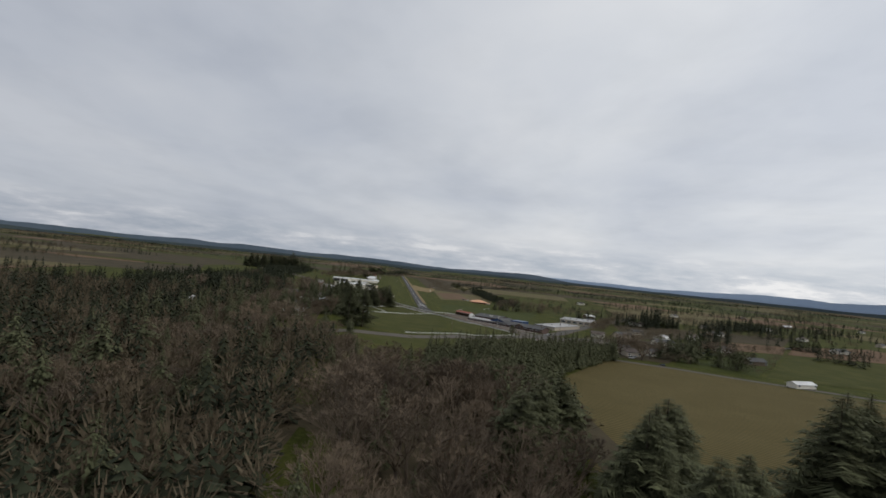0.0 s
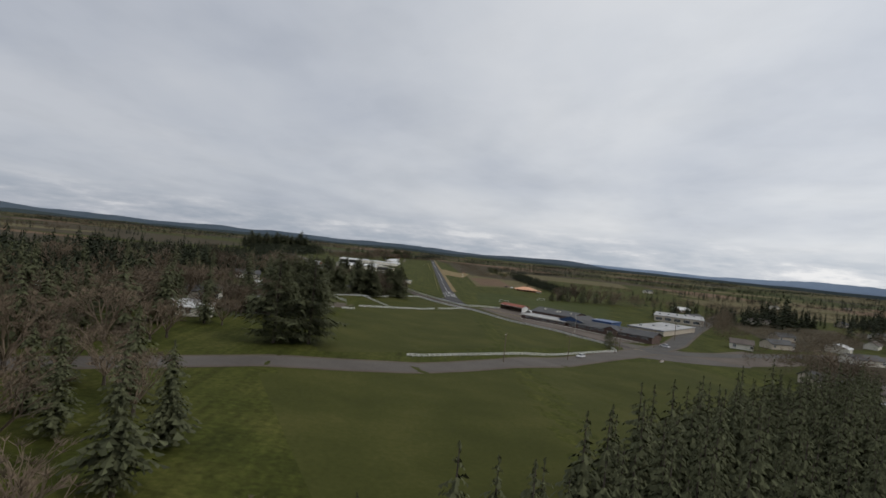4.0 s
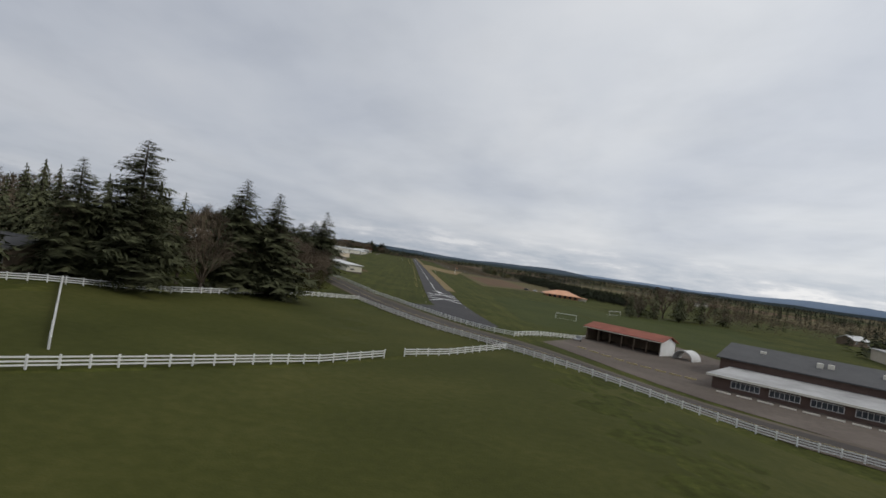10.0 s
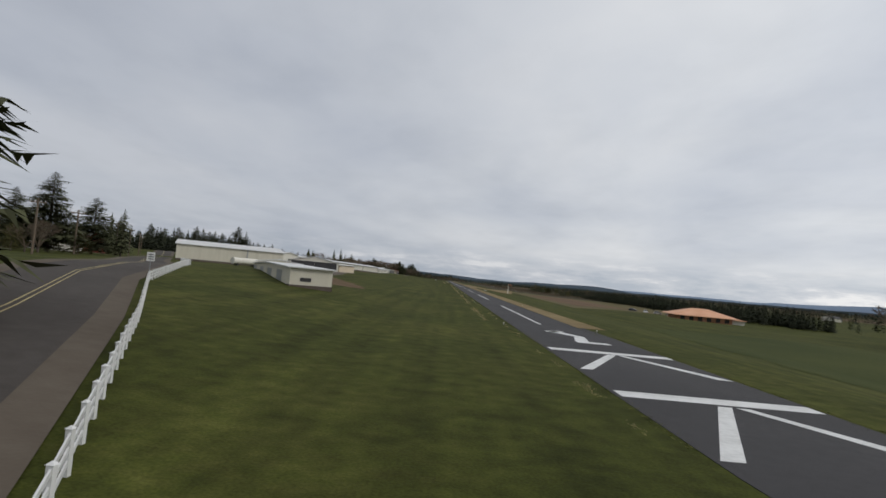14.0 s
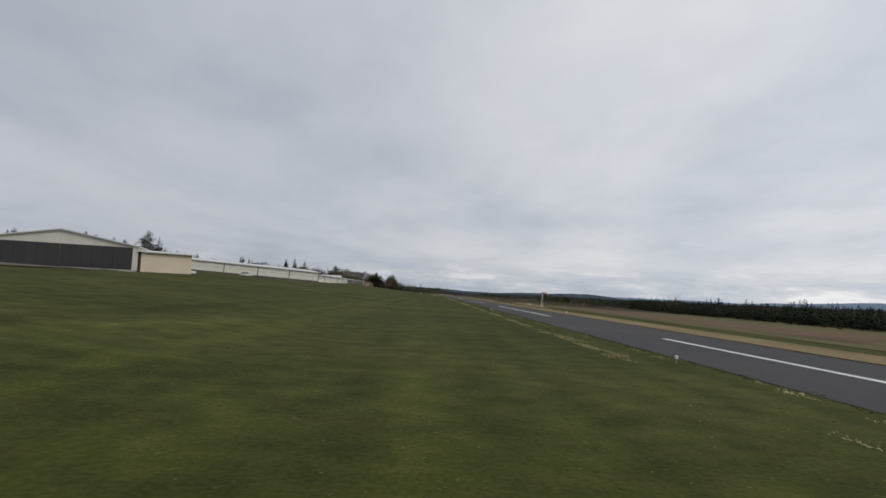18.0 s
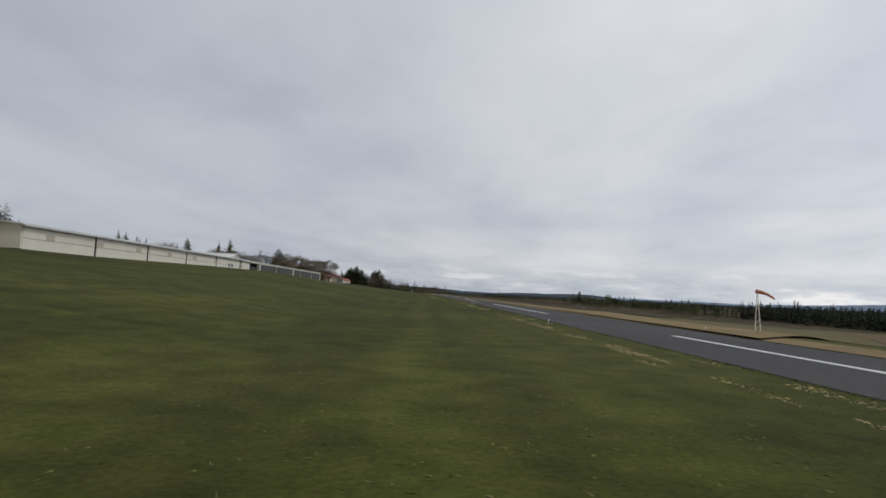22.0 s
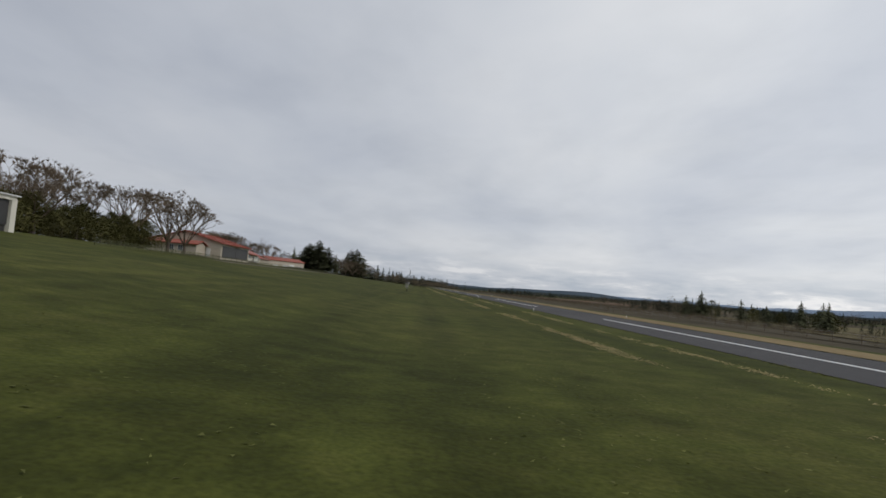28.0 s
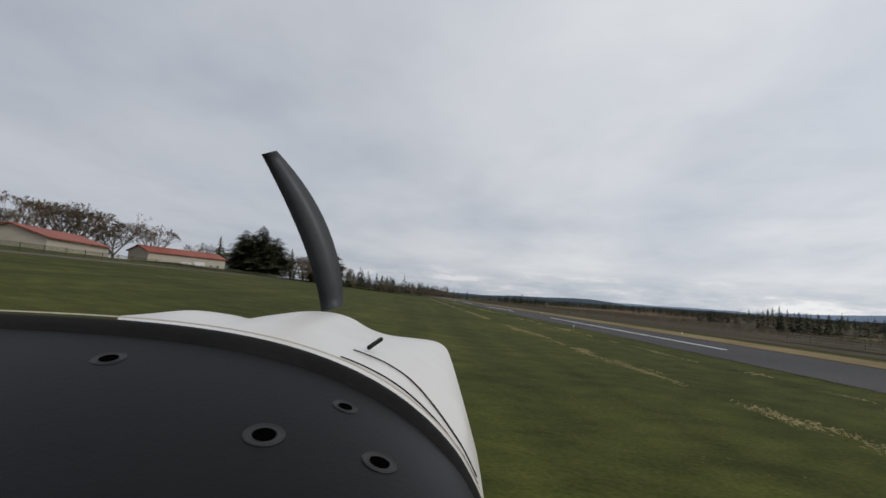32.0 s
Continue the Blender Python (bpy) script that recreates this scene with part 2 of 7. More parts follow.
GLASS = mat("window_glass", [(0.3, (0.05, 0.06, 0.07)), (0.7, (0.09, 0.10, 0.11))], 0.08, 0.5, 2)
BEIGE = mat("beige_siding", [(0.3, (0.44, 0.38, 0.30)), (0.7, (0.55, 0.49, 0.40))], 0.8, 0.5, 5, stretch_by=(1, 1, 6))
TIMBER = mat("weathered_wood", [(0.3, (0.10, 0.075, 0.05)), (0.7, (0.20, 0.15, 0.105))], 0.85, 1.0, 6, 0.3, 12, stretch_by=(6, 6, 0.6))
METAL = mat("galvanised_metal", [(0.3, (0.32, 0.33, 0.34)), (0.7, (0.48, 0.49, 0.50))], 0.4, 1.0, 4, metal=0.7)
BARK = mat("bark", [(0.3, (0.055, 0.042, 0.032)), (0.7, (0.12, 0.095, 0.075))], 0.95, 1.2, 6, 0.5, 10, stretch_by=(4, 4, 0.6), spread=0.2)
TWIG = mat("bare_twigs", [(0.3, (0.095, 0.070, 0.046)), (0.7, (0.185, 0.140, 0.095))], 0.95, 0.8, 4, spread=0.3)
NEEDLE = mat("fir_needles", [(0.25, (0.050, 0.057, 0.031)), (0.5, (0.086, 0.091, 0.048)), (0.75, (0.125, 0.125, 0.068))], 0.9, 0.5, 5, fine_scale=4, island=0.4, spec=0.12)
NEEDLE_FAR = mat("far_needles", [(0.3, (0.020, 0.025, 0.015)), (0.7, (0.044, 0.049, 0.029))], 0.95, 0.05, 5, island=0.4, spec=0.1)
TWIG_FAR = mat("far_twigs", [(0.3, (0.066, 0.052, 0.034)), (0.7, (0.13, 0.105, 0.070))], 0.95, 0.05, 5, island=0.35, spec=0.1)
SHRUB = mat("olive_shrub", [(0.3, (0.050, 0.052, 0.018)), (0.7, (0.11, 0.10, 0.038))], 0.95, 0.8, 5, spread=0.3, spec=0.1)
# Blue distance haze is mixed into the base colours of these ridges
HILL = mat("haze_tinted_hills", [(0.3, (0.27, 0.35, 0.47)), (0.7, (0.33, 0.41, 0.53))], 1.0, 0.002, 5, spec=0.0)
HILL_WEST = mat("haze_tinted_ridge", [(0.3, (0.085, 0.115, 0.145)), (0.7, (0.12, 0.15, 0.185))], 1.0, 0.002, 5, spec=0.0)
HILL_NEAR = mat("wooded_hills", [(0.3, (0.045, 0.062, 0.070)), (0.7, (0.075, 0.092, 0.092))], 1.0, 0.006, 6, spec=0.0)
RUBBER = mat("rubber", [(0.3, (0.015, 0.015, 0.015)), (0.7, (0.03, 0.03, 0.03))], 0.8, 2, 3)


# ---- building blocks ----
def ss(v):
    v = min(max(v, 0.0), 1.0)
    return v * v * (3 - 2 * v)


def clamp(v):
    return min(max(v, 0.0), 1.0)


def height(x, y):
    """The lie of the land: a bank rises west of the grass strip, the east side falls away."""
    bank = 2.3 + 0.7 * clamp((y - 150) / 117) + 0.8 * clamp((y - 267) / 53) - 0.1 * clamp((y - 380) / 110)
    end = 42 + 16 * ss((y - 330) / 120)
    knoll = 1.9 * ss((-x - 46) / 32) * ss((y - 170) / 45) * (1 - ss((y - 270) / 40))
    return knoll + bank * clamp((-x - 15) / (end - 15)) - 1.7 * ss((x - 6) / 20) - 1.2 * ss((x - 40) / 40)


class Shape:
    def __init__(self):
        self.v, self.f = [], []

    def poly(self, pts):
        n = len(self.v)
        self.v += [tuple(p) for p in pts]
        self.f.append(tuple(range(n, n + len(pts))))

    def box(self, x0, y0, z0, x1, y1, z1):
        n = len(self.v)
        self.v += [(x, y, z) for z in (z0, z1) for x, y in ((x0, y0), (x1, y0), (x1, y1), (x0, y1))]
        self.f += [tuple(n + i for i in q) for q in ((3, 2, 1, 0), (4, 5, 6, 7), (0, 1, 5, 4), (1, 2, 6, 5), (2, 3, 7, 6), (3, 0, 4, 7))]
        return self

    def prism(self, outline, z0, z1):
        """Upright prism over a counter-clockwise outline of (x, y)."""
        n, k = len(self.v), len(outline)
        self.v += [(x, y, z0) for x, y in outline] + [(x, y, z1) for x, y in outline]
        self.f += [tuple(n + i for i in reversed(range(k))), tuple(n + k + i for i in range(k))]
        self.f += [(n + i, n + (i + 1) % k, n + k + (i + 1) % k, n + k + i) for i in range(k)]
        return self

    def extrude_x(self, profile, x0, x1):
        """A profile of (y, z) drawn out along x."""
        n, k = len(self.v), len(profile)
        self.v += [(x0, y, z) for y, z in profile] + [(x1, y, z) for y, z in profile]
        self.f += [tuple(n + i for i in range(k)), tuple(n + k + i for i in reversed(range(k)))]
        self.f += [(n + i, n + k + i, n + k + (i + 1) % k, n + (i + 1) % k) for i in range(k)]
        return self

    def tube(self, a, b, ra, rb, sides=6):
        a, b = Vector(a), Vector(b)
        d = (b - a).normalized()
        s = d.orthogonal().normalized()
        u = d.cross(s)
        n = len(self.v)
        for c, r in ((a, ra), (b, rb)):
            for i in range(sides):
                w = 2 * math.pi * i / sides
                self.v.append(tuple(c + s * (r * math.cos(w)) + u * (r * math.sin(w))))
        self.f += [(n + i, n + (i + 1) % sides, n + sides + (i + 1) % sides, n + sides + i) for i in range(sides)]
        self.f += [tuple(n + i for i in reversed(range(sides))), tuple(n + sides + i for i in range(sides))]
        return self

    def mesh(self, name, material, smooth=False):
        me = bpy.data.meshes.new(name)
        me.from_pydata(self.v, [], self.f)
        me.materials.append(material)
        if smooth:
            me.polygons.foreach_set("use_smooth", [True] * len(me.polygons))
        me.update()
        return me


def part(name, shape, material, parent, label="", smooth=False):
    ob = new(name, shape.mesh(name, material, smooth) if isinstance(shape, Shape) else shape)
    ob.parent = parent
    return tagged(ob, label)


def thing(name, x, y, z, turn=0.0, label="", category="", group="", kind=""):
    ob = new(name)
    ob.empty_display_size = 0.3
    ob.matrix_basis = pose(x, y, z, 0, 0, turn)
    return tagged(ob, label, category, group, kind)


def setting(name, shape, material, label="", category=""):
    return tagged(new(name, shape.mesh(name, material)), label, category, kind="structure")


def ribbon(points, width, lift, step=4.0, shift=0.0, cross=4):
    """A strip along a line of (x, y), laid on the land."""
    s, pts = Shape(), []
    for (x0, y0), (x1, y1) in zip(points, points[1:]):
        k = max(1, int(math.hypot(x1 - x0, y1 - y0) / step))
        pts += [(x0 + (x1 - x0) * i / k, y0 + (y1 - y0) * i / k) for i in range(k)]
    pts.append(points[-1])
    for i, (x, y) in enumerate(pts):
        a, b = pts[max(i - 1, 0)], pts[min(i + 1, len(pts) - 1)]
        d = math.hypot(b[0] - a[0], b[1] - a[1])
        nx, ny = (b[1] - a[1]) / d, -(b[0] - a[0]) / d
        for j in range(cross + 1):
            o = shift + width * (j / cross - 0.5)
            s.v.append((x + nx * o, y + ny * o, height(x + nx * o, y + ny * o) + lift))
    for i in range(len(pts) - 1):
        for j in range(cross):
            n = i * (cross + 1) + j
            s.f.append((n, n + 1, n + cross + 2, n + cross + 1))
    return s


def field(a, b, c, d, lift, cell=5.0):
    """A four-cornered piece of ground laid on the land."""
    s = Shape()
    a, b, c, d = (Vector((*p, 0)) for p in (a, b, c, d))
    nu = max(1, int(max((b - a).length, (c - d).length) / cell))
    nv = max(1, int(max((d - a).length, (c - b).length) / cell))
    for j in range(nv + 1):
        for i in range(nu + 1):
            p = (a.lerp(b, i / nu)).lerp(d.lerp(c, i / nu), j / nv)
            s.v.append((p.x, p.y, height(p.x, p.y) + lift))
    for j in range(nv):
        for i in range(nu):
            n = j * (nu + 1) + i
            s.f.append((n, n + 1, n + nu + 2, n + nu + 1))
    return s


def patch(outline, lift, seed, ragged_by=0.8):
    """Ground cover with a ragged edge, laid on the land over an outline of (x, y)."""
    s, m, rings = Shape(), len(outline), 6
    cx, cy = sum(p[0] for p in outline) / m, sum(p[1] for p in outline) / m
    edge = []
    for (x0, y0), (x1, y1) in zip(outline, outline[1:] + outline[:1]):
        k = max(2, int(math.hypot(x1 - x0, y1 - y0) / 0.7))
        edge += [(x0 + (x1 - x0) * i / k, y0 + (y1 - y0) * i / k) for i in range(k)]
    for j in range(1, rings + 1):
        for x, y in edge:
            f = j / rings
            if j == rings:
                d = math.hypot(x - cx, y - cy)
                f += ragged_by * (noise.noise((x * 0.35, y * 0.35, seed)) + 0.6 * noise.noise((x * 1.4, y * 1.4, seed))) / d
            px0, py0 = cx + (x - cx) * f, cy + (y - cy) * f
            s.v.append((px0, py0, height(px0, py0) + lift))
    k = len(edge)
    s.v.append((cx, cy, height(cx, cy) + lift))
    s.f = [(j * k + i, (j + 1) * k + i, (j + 1) * k + (i + 1) % k, j * k + (i + 1) % k) for j in range(rings - 1) for i in range(k)]
    s.f += [(len(s.v) - 1, i, (i + 1) % k) for i in range(k)]
    return s


# ---- ground ----
def ground_sheet():
    xs = sorted({float(v) for v in list(range(-60, 101, 2)) + list(range(-200, 201, 20)) + list(range(-1000, 1001, 100)) + list(range(-5000, 5001, 500))})
    ys = sorted({float(v) for v in list(range(-600, 1201, 30)) + list(range(-5000, 5001, 250))})
    s = Shape()
    s.v = [(x, y, height(x, y)) for y in ys for x in xs]
    n = len(xs)
    s.f = [(j * n + i, j * n + i + 1, (j + 1) * n + i + 1, (j + 1) * n + i) for j in range(len(ys) - 1) for i in range(n - 1)]
    return s


setting("ground", ground_sheet(), GRASS, "wide green grass land round the airstrip", "ground")

# runway, its pad and the markings
pad = Shape()
pad.prism([(-9.4, -35.6), (-8.9, -38.5), (-5.0, -46.8), (-0.6, -55.2), (3.2, -61), (6.2, -57), (5.3, -48), (4.5, -38), (3.75, -22), (-3.75, -22), (-3.3, -29), (-3.0, -33.4), (-4.6, -34.6)], -0.2, 0.014)
setting("runway_pad", pad, ASPHALT, "dark asphalt turning pad before the runway", "pavement")
setting("runway", Shape().prism([(-3.75, -22), (3.75, -22), (3.6, 12), (2.75, 60), (2.7, 1150), (-3.95, 1150), (-3.95, 60), (-3.9, 12)], -0.2, 0.014), ASPHALT, "long dark asphalt runway", "runway")


def marking(name, outline, material=PAINT, lift=0.018):
    s = Shape()
    s.prism(outline, lift - 0.004, lift + 0.004)
    return setting(name, s, material, "worn white paint on the runway", "marking")


for y in (0.0, -13.2):
    marking("threshold_bar", [(-3.6, y - 0.55), (3.6, y - 0.55), (3.6, y + 0.55), (-3.6, y + 0.55)])
    marking("arrow_stroke", [(-3.6, y - 7.6), (-3.0, y - 7.6), (0.1, y - 0.9), (-0.4, y - 0.9)])
    marking("arrow_stroke", [(2.9, y - 7.4), (3.6, y - 7.4), (0.7, y - 0.9), (0.25, y - 0.9)])
seven = [[(-1.6, 12.4), (-0.6, 12.4), (0.2, 13.6), (-0.2, 14.4)], [(-0.6, 5.2), (1.7, 5.2), (1.7, 6.2), (-0.6, 6.2)],
         [(-0.6, 6.2), (0.4, 6.2), (1.0, 10.0), (0.2, 10.0)], [(0.2, 10.0), (1.0, 10.0), (-0.6, 14.0), (-1.6, 13.0)]]
for q in seven:
    marking("runway_digit", q)
for k in range(17):
    y = 20.7 + 61 * k
    marking("centre_dash", [(-0.74, y), (-0.46, y), (-0.46, y + 36.6), (-0.74, y + 36.6)])

setting("dry_verge", field((2.85, 20), (5.6, 20), (6.3, 1150), (2.8, 1150), 0.03, 3), DRY, "tan strip of dry grass beside the runway", "ground")
setting("dry_verge_wide", field((2.85, 240), (26, 262), (40, 372), (6.3, 405), 0.11, 1.5), DRY, "wide band of dry tan grass", "ground")


def straw(points, n, wide, seed, blade=(0.02, 0.075)):
    """Torn tufts of cut straw lying along a line, thick in some places and gone in others."""
    s, r = Shape(), random.Random(seed)
    lens = [math.dist(a, b) for a, b in zip(points, points[1:])]
    while n > 0:
        d = r.uniform(0, sum(lens))
        if noise.noise((d * 0.09, seed, 0)) + 0.6 * noise.noise((d * 0.6, seed, 3)) < r.uniform(-0.20, 0.42):
            n -= 0.2
            continue
        for (a, b), l in zip(zip(points, points[1:]), lens):
            if d <= l:
                break
            d -= l
        x, y = a[0] + (b[0] - a[0]) * d / l + r.gauss(0, wide * 0.4), a[1] + (b[1] - a[1]) * d / l
        for _ in range(30):
            px0, py0 = x + r.gauss(0, 0.09), y + r.gauss(0, 0.38)
            g, w, hgt = 1.57 + r.gauss(0, 0.55), r.uniform(*blade), r.uniform(0.01, 0.045)
            z, k = height(px0, py0), len(s.v)
            s.v += [(px0 - w * math.cos(g), py0 - w * math.sin(g), z + 0.01), (px0 + w * math.sin(g) * 0.12, py0 - w * math.cos(g) * 0.12, z + hgt),
                    (px0 + w * math.cos(g), py0 + w * math.sin(g), z + 0.01), (px0 - w * math.sin(g) * 0.12, py0 + w * math.cos(g) * 0.12, z + hgt * 0.6)]
            s.f.append((k, k + 1, k + 2, k + 3))
        n -= 1
    return s


STRAW = mat("cut_straw", [(0.3, (0.27, 0.215, 0.10)), (0.7, (0.52, 0.43, 0.23))], 0.95, 0.8, 4, island=0.3, spec=0.1)
for k, (line, n, wide) in enumerate((([(-5.9, 20), (-5.65, 200), (-5.6, 300)], 800, 0.4), ([(-8.2, 340), (-8.7, 385), (-9.0, 445), (-9.9, 500), (-10.4, 700)], 1300, 0.38),
                                     ([(-6.1, 370), (-6.2, 700)], 550, 0.4), ([(-4.5, -20), (-4.5, 360)], 160, 0.4))):
    tagged(new("cut_straw", straw(line, n, wide, 60 + k).mesh("cut_straw", STRAW)), "line of pale cut straw in the grass beside the runway", "straw", kind="stuff")

# roads
DIRT = mat("dirt_shoulder", [(0.25, (0.085, 0.068, 0.052)), (0.5, (0.12, 0.098, 0.076)), (0.8, (0.16, 0.135, 0.105))], 0.95, 0.15, 8, 0.4, 9.0, fine_scale=1.4, spec=0.15)
DIRT_ROAD = mat("dusty_asphalt", [(0.25, (0.085, 0.075, 0.066)), (0.5, (0.115, 0.102, 0.090)), (0.8, (0.15, 0.135, 0.12))], 0.95, 0.12, 8, 0.35, 20.0, fine_scale=2.0, spec=0.2, stretch_by=(1, 1, 1))
ROAD_WARM = mat("brown_asphalt", [(0.25, (0.050, 0.043, 0.038)), (0.5, (0.072, 0.063, 0.056)), (0.8, (0.105, 0.094, 0.084))], 0.95, 0.10, 8, 0.35, 24.0, fine_scale=1.6, spec=0.2)
ROAD_A = [(-230, 420), (-110, 165), (-62, 64), (-45.7, 32.3), (-36, 6), (-27, -11.7), (-16, -35), (-11.8, -45.5), (-8.3, -53.8), (-2.0, -66.0), (3.8, -73), (11.5, -82.5), (21, -91.5), (31, -102), (41, -116), (50, -130), (62, -141)]
ROAD_B = [(62, -141), (47, -158), (26, -178), (7, -197), (-6, -207), (-30, -222), (-78, -248), (-180, -300)]
ROAD_C = [(62, -141), (85, -112), (118, -57), (180, 40), (285, 195), (420, 420)]
ROAD_D = [(62, -141), (94, -130), (150, -105), (300, -50)]
ROAD_E = [(81, -206), (110, -219), (136, -235), (260, -300)]
for k, (nm, line, w) in enumerate((("road_west", ROAD_A, 5.6), ("road_south", ROAD_B, 7.2), ("road_north", ROAD_C, 7.0), ("road_east", ROAD_D, 7.0), ("farm_lane", ROAD_E, 3.2))):
    setting(nm + "_shoulder", ribbon(line, w + 2.2, 0.056 + 0.004 * k, 4.0, 0.0, 12), DIRT, "gravel shoulder of the road", "road")
    setting(nm, ribbon(line, w, 0.062 + 0.004 * k, 4.0, 0.0, 8), DIRT_ROAD if nm == "road_south" else ROAD_WARM if nm == "road_west" else ROAD, "worn grey-brown country road", "road")
for o in (-0.14, 0.14):
    setting("road_west_line", ribbon(ROAD_A, 0.075, 0.088, shift=o, cross=1), YELLOW, "double yellow line on the road", "marking")

setting("school_lot", field((11, -66), (27, -36), (80, -112), (52, -128), 0.045), GRAVEL, "worn grey parking lot before the school", "pavement")
setting("shed_yard", field((22, -60), (27, -36), (46, -32), (50, -62), 0.05), GRAVEL, "gravel yard round the open shed", "pavement")
setting("paddock_field", field((-58, -152), (3, -80), (48, -138), (-36, -214), 0.02), LAWN, "mown green paddock", "ground")
setting("paddock_west", field((-53, -102), (-30, -118), (2, -79), (-18.5, -49), 0.022), LAWN, "green paddock behind white rails", "ground")
setting("soccer_field", patch([(14, -34), (85, -30), (120, 70), (22, 60)], 0.02, 9, 3.0), PITCH, "dark green soccer field", "ground")
setting("south_meadow", field((-45, -230), (62, -158), (86, -197), (-15, -300), 0.02), LAWN, "green meadow south of the road", "ground")


def row_mat():
    m = mat("crop_rows", [(0.3, (0.115, 0.085, 0.034)), (0.7, (0.165, 0.124, 0.055))], 0.95, 0.06, 6, 0.4, 4, spec=0.1)
    nt, bsdf = m.node_tree, m.node_tree.nodes["Principled BSDF"]
    tc, mp, wv, mx = (nt.nodes.new(k) for k in ("ShaderNodeTexCoord", "ShaderNodeMapping", "ShaderNodeTexWave", "ShaderNodeMix"))
    mp.inputs["Rotation"].default_value = (0, 0, radians(-61))
    wv.inputs["Scale"].default_value, wv.inputs["Distortion"].default_value, wv.inputs["Detail"].default_value = 0.17, 0.5, 3
    mx.data_type = "RGBA"
    nt.links.new(tc.outputs["Object"], mp.inputs[0])
    nt.links.new(mp.outputs[0], wv.inputs["Vector"])
    nt.links.new(wv.outputs["Fac"], mx.inputs[0])
    old = bsdf.inputs["Base Color"].links[0].from_socket
    nt.links.new(old, mx.inputs[6])
    mx.inputs[7].default_value = (0.062, 0.058, 0.020, 1)
    nt.links.new(mx.outputs[2], bsdf.inputs["Base Color"])
    return m


setting("crop_field", field((85, -205), (30, -290), (6, -420), (260, -320), 0.03), row_mat(), "tan-green field in rows", "ground")
BRUSH = mat("brush_land", [(0.3, (0.040, 0.034, 0.020)), (0.7, (0.085, 0.068, 0.040))], 0.95, 0.05, 6, 0.5, 2, spec=0.1)
setting("west_wood_floor", field((-430, -480), (-30, -480), (-18, -300), (-430, -190), 0.04, 20), BRUSH, "brown leaf litter under the wood", "ground")
setting("scrub_floor", field((-30, -480), (20, -480), (31, -288), (-18, -300), 0.045, 10), BRUSH, "brown scrub ground below the approach", "ground")
setting("yard_floor", field((-150, -175), (-58, -172), (-58, -112), (-140, -60), 0.03, 8), BRUSH, "worn brown ground round the west houses", "ground")

setting("crossing", field((50, -158), (92, -152), (106, -134), (58, -124), 0.05, 4), DIRT_ROAD, "worn brown-grey paving where the roads meet", "pavement")
setting("corner_yard", field((76, -138), (92, -150), (130, -132), (112, -112), 0.055, 4), GRAVEL, "gravel yard before the corner houses", "pavement")
setting("house_lawn", field((84, -150), (96, -160), (150, -140), (128, -126), 0.045, 6), LAWN, "green lawn before the houses", "ground")


def turf(n, seed):
    """Low tufts of uneven grass on the strip."""
    s, r = Shape(), random.Random(seed)
    for _ in range(n):
        x, y = r.uniform(-21, -4.8), r.uniform(40, 560)
        if noise.noise((x * 0.25, y * 0.06, 2.0)) < r.uniform(-0.5, 0.4):
            continue
        z = height(x, y)
        for _ in range(2):
            g, w, h = r.uniform(0, 6.283), r.uniform(0.012, 0.035), r.uniform(0.003, 0.011)
            px0, py0, k = x + r.gauss(0, 0.1), y + r.gauss(0, 0.1), len(s.v)
            s.v += [(px0 - w * math.cos(g), py0 - w * math.sin(g), z), (px0 + w * math.cos(g), py0 + w * math.sin(g), z), (px0 + r.gauss(0, 0.04), py0 + r.gauss(0, 0.04), z + h)]
            s.f.append((k, k + 1, k + 2))
    return s


TUFT = mat("grass_tuft", [(0.3, (0.070, 0.080, 0.020)), (0.7, (0.13, 0.13, 0.042))], 0.95, 0.2, 6, island=0.4, spec=0.1)
tagged(new("grass_tufts", turf(70000, 77).mesh("grass_tufts", TUFT)), "uneven tufts of green grass on the strip", "grass", kind="stuff")

setting("barn_yard", field((-50, -139), (-42, -138), (-40, -126), (-56, -120), 0.04, 3), DIRT, "bare brown yard before the white barn", "ground")
setting("stable_paddock", field((-76, -96), (-60, -111), (-55, -103), (-68, -80), 0.036, 4), LAWN, "small green paddock by the stable", "ground")


def fringe(n, seed):
    """Grass creeping over the runway's edges."""
    s, r = Shape(), random.Random(seed)
    for _ in range(n):
        y = r.uniform(-20, 760)
        for x0, side in ((-3.95, 1), (2.75, -1)):
            x0 = side * -3.75 if y < 12 else x0
            reach = 0.10 + 0.22 * max(0, noise.noise((y * 0.35, seed + side, 5.0)) + 0.25)
            x, g = x0 + side * r.uniform(-0.25, reach), r.uniform(0, 6.283)
            w, h, k = r.uniform(0.02, 0.08), r.uniform(0.012, 0.03), len(s.v)
            s.v += [(x - w * math.cos(g), y - w * math.sin(g), 0.008), (x + w * math.cos(g), y + w * math.sin(g), 0.008), (x + r.gauss(0, 0.04), y + r.gauss(0, 0.04), h)]
            s.f.append((k, k + 1, k + 2))
    return s


tagged(new("grass_fringe", fringe(26000, 78).mesh("grass_fringe", TUFT)), "grass creeping over the runway edges", "grass", kind="stuff")

# ---- hills and far country ----
rng = random.Random(7)


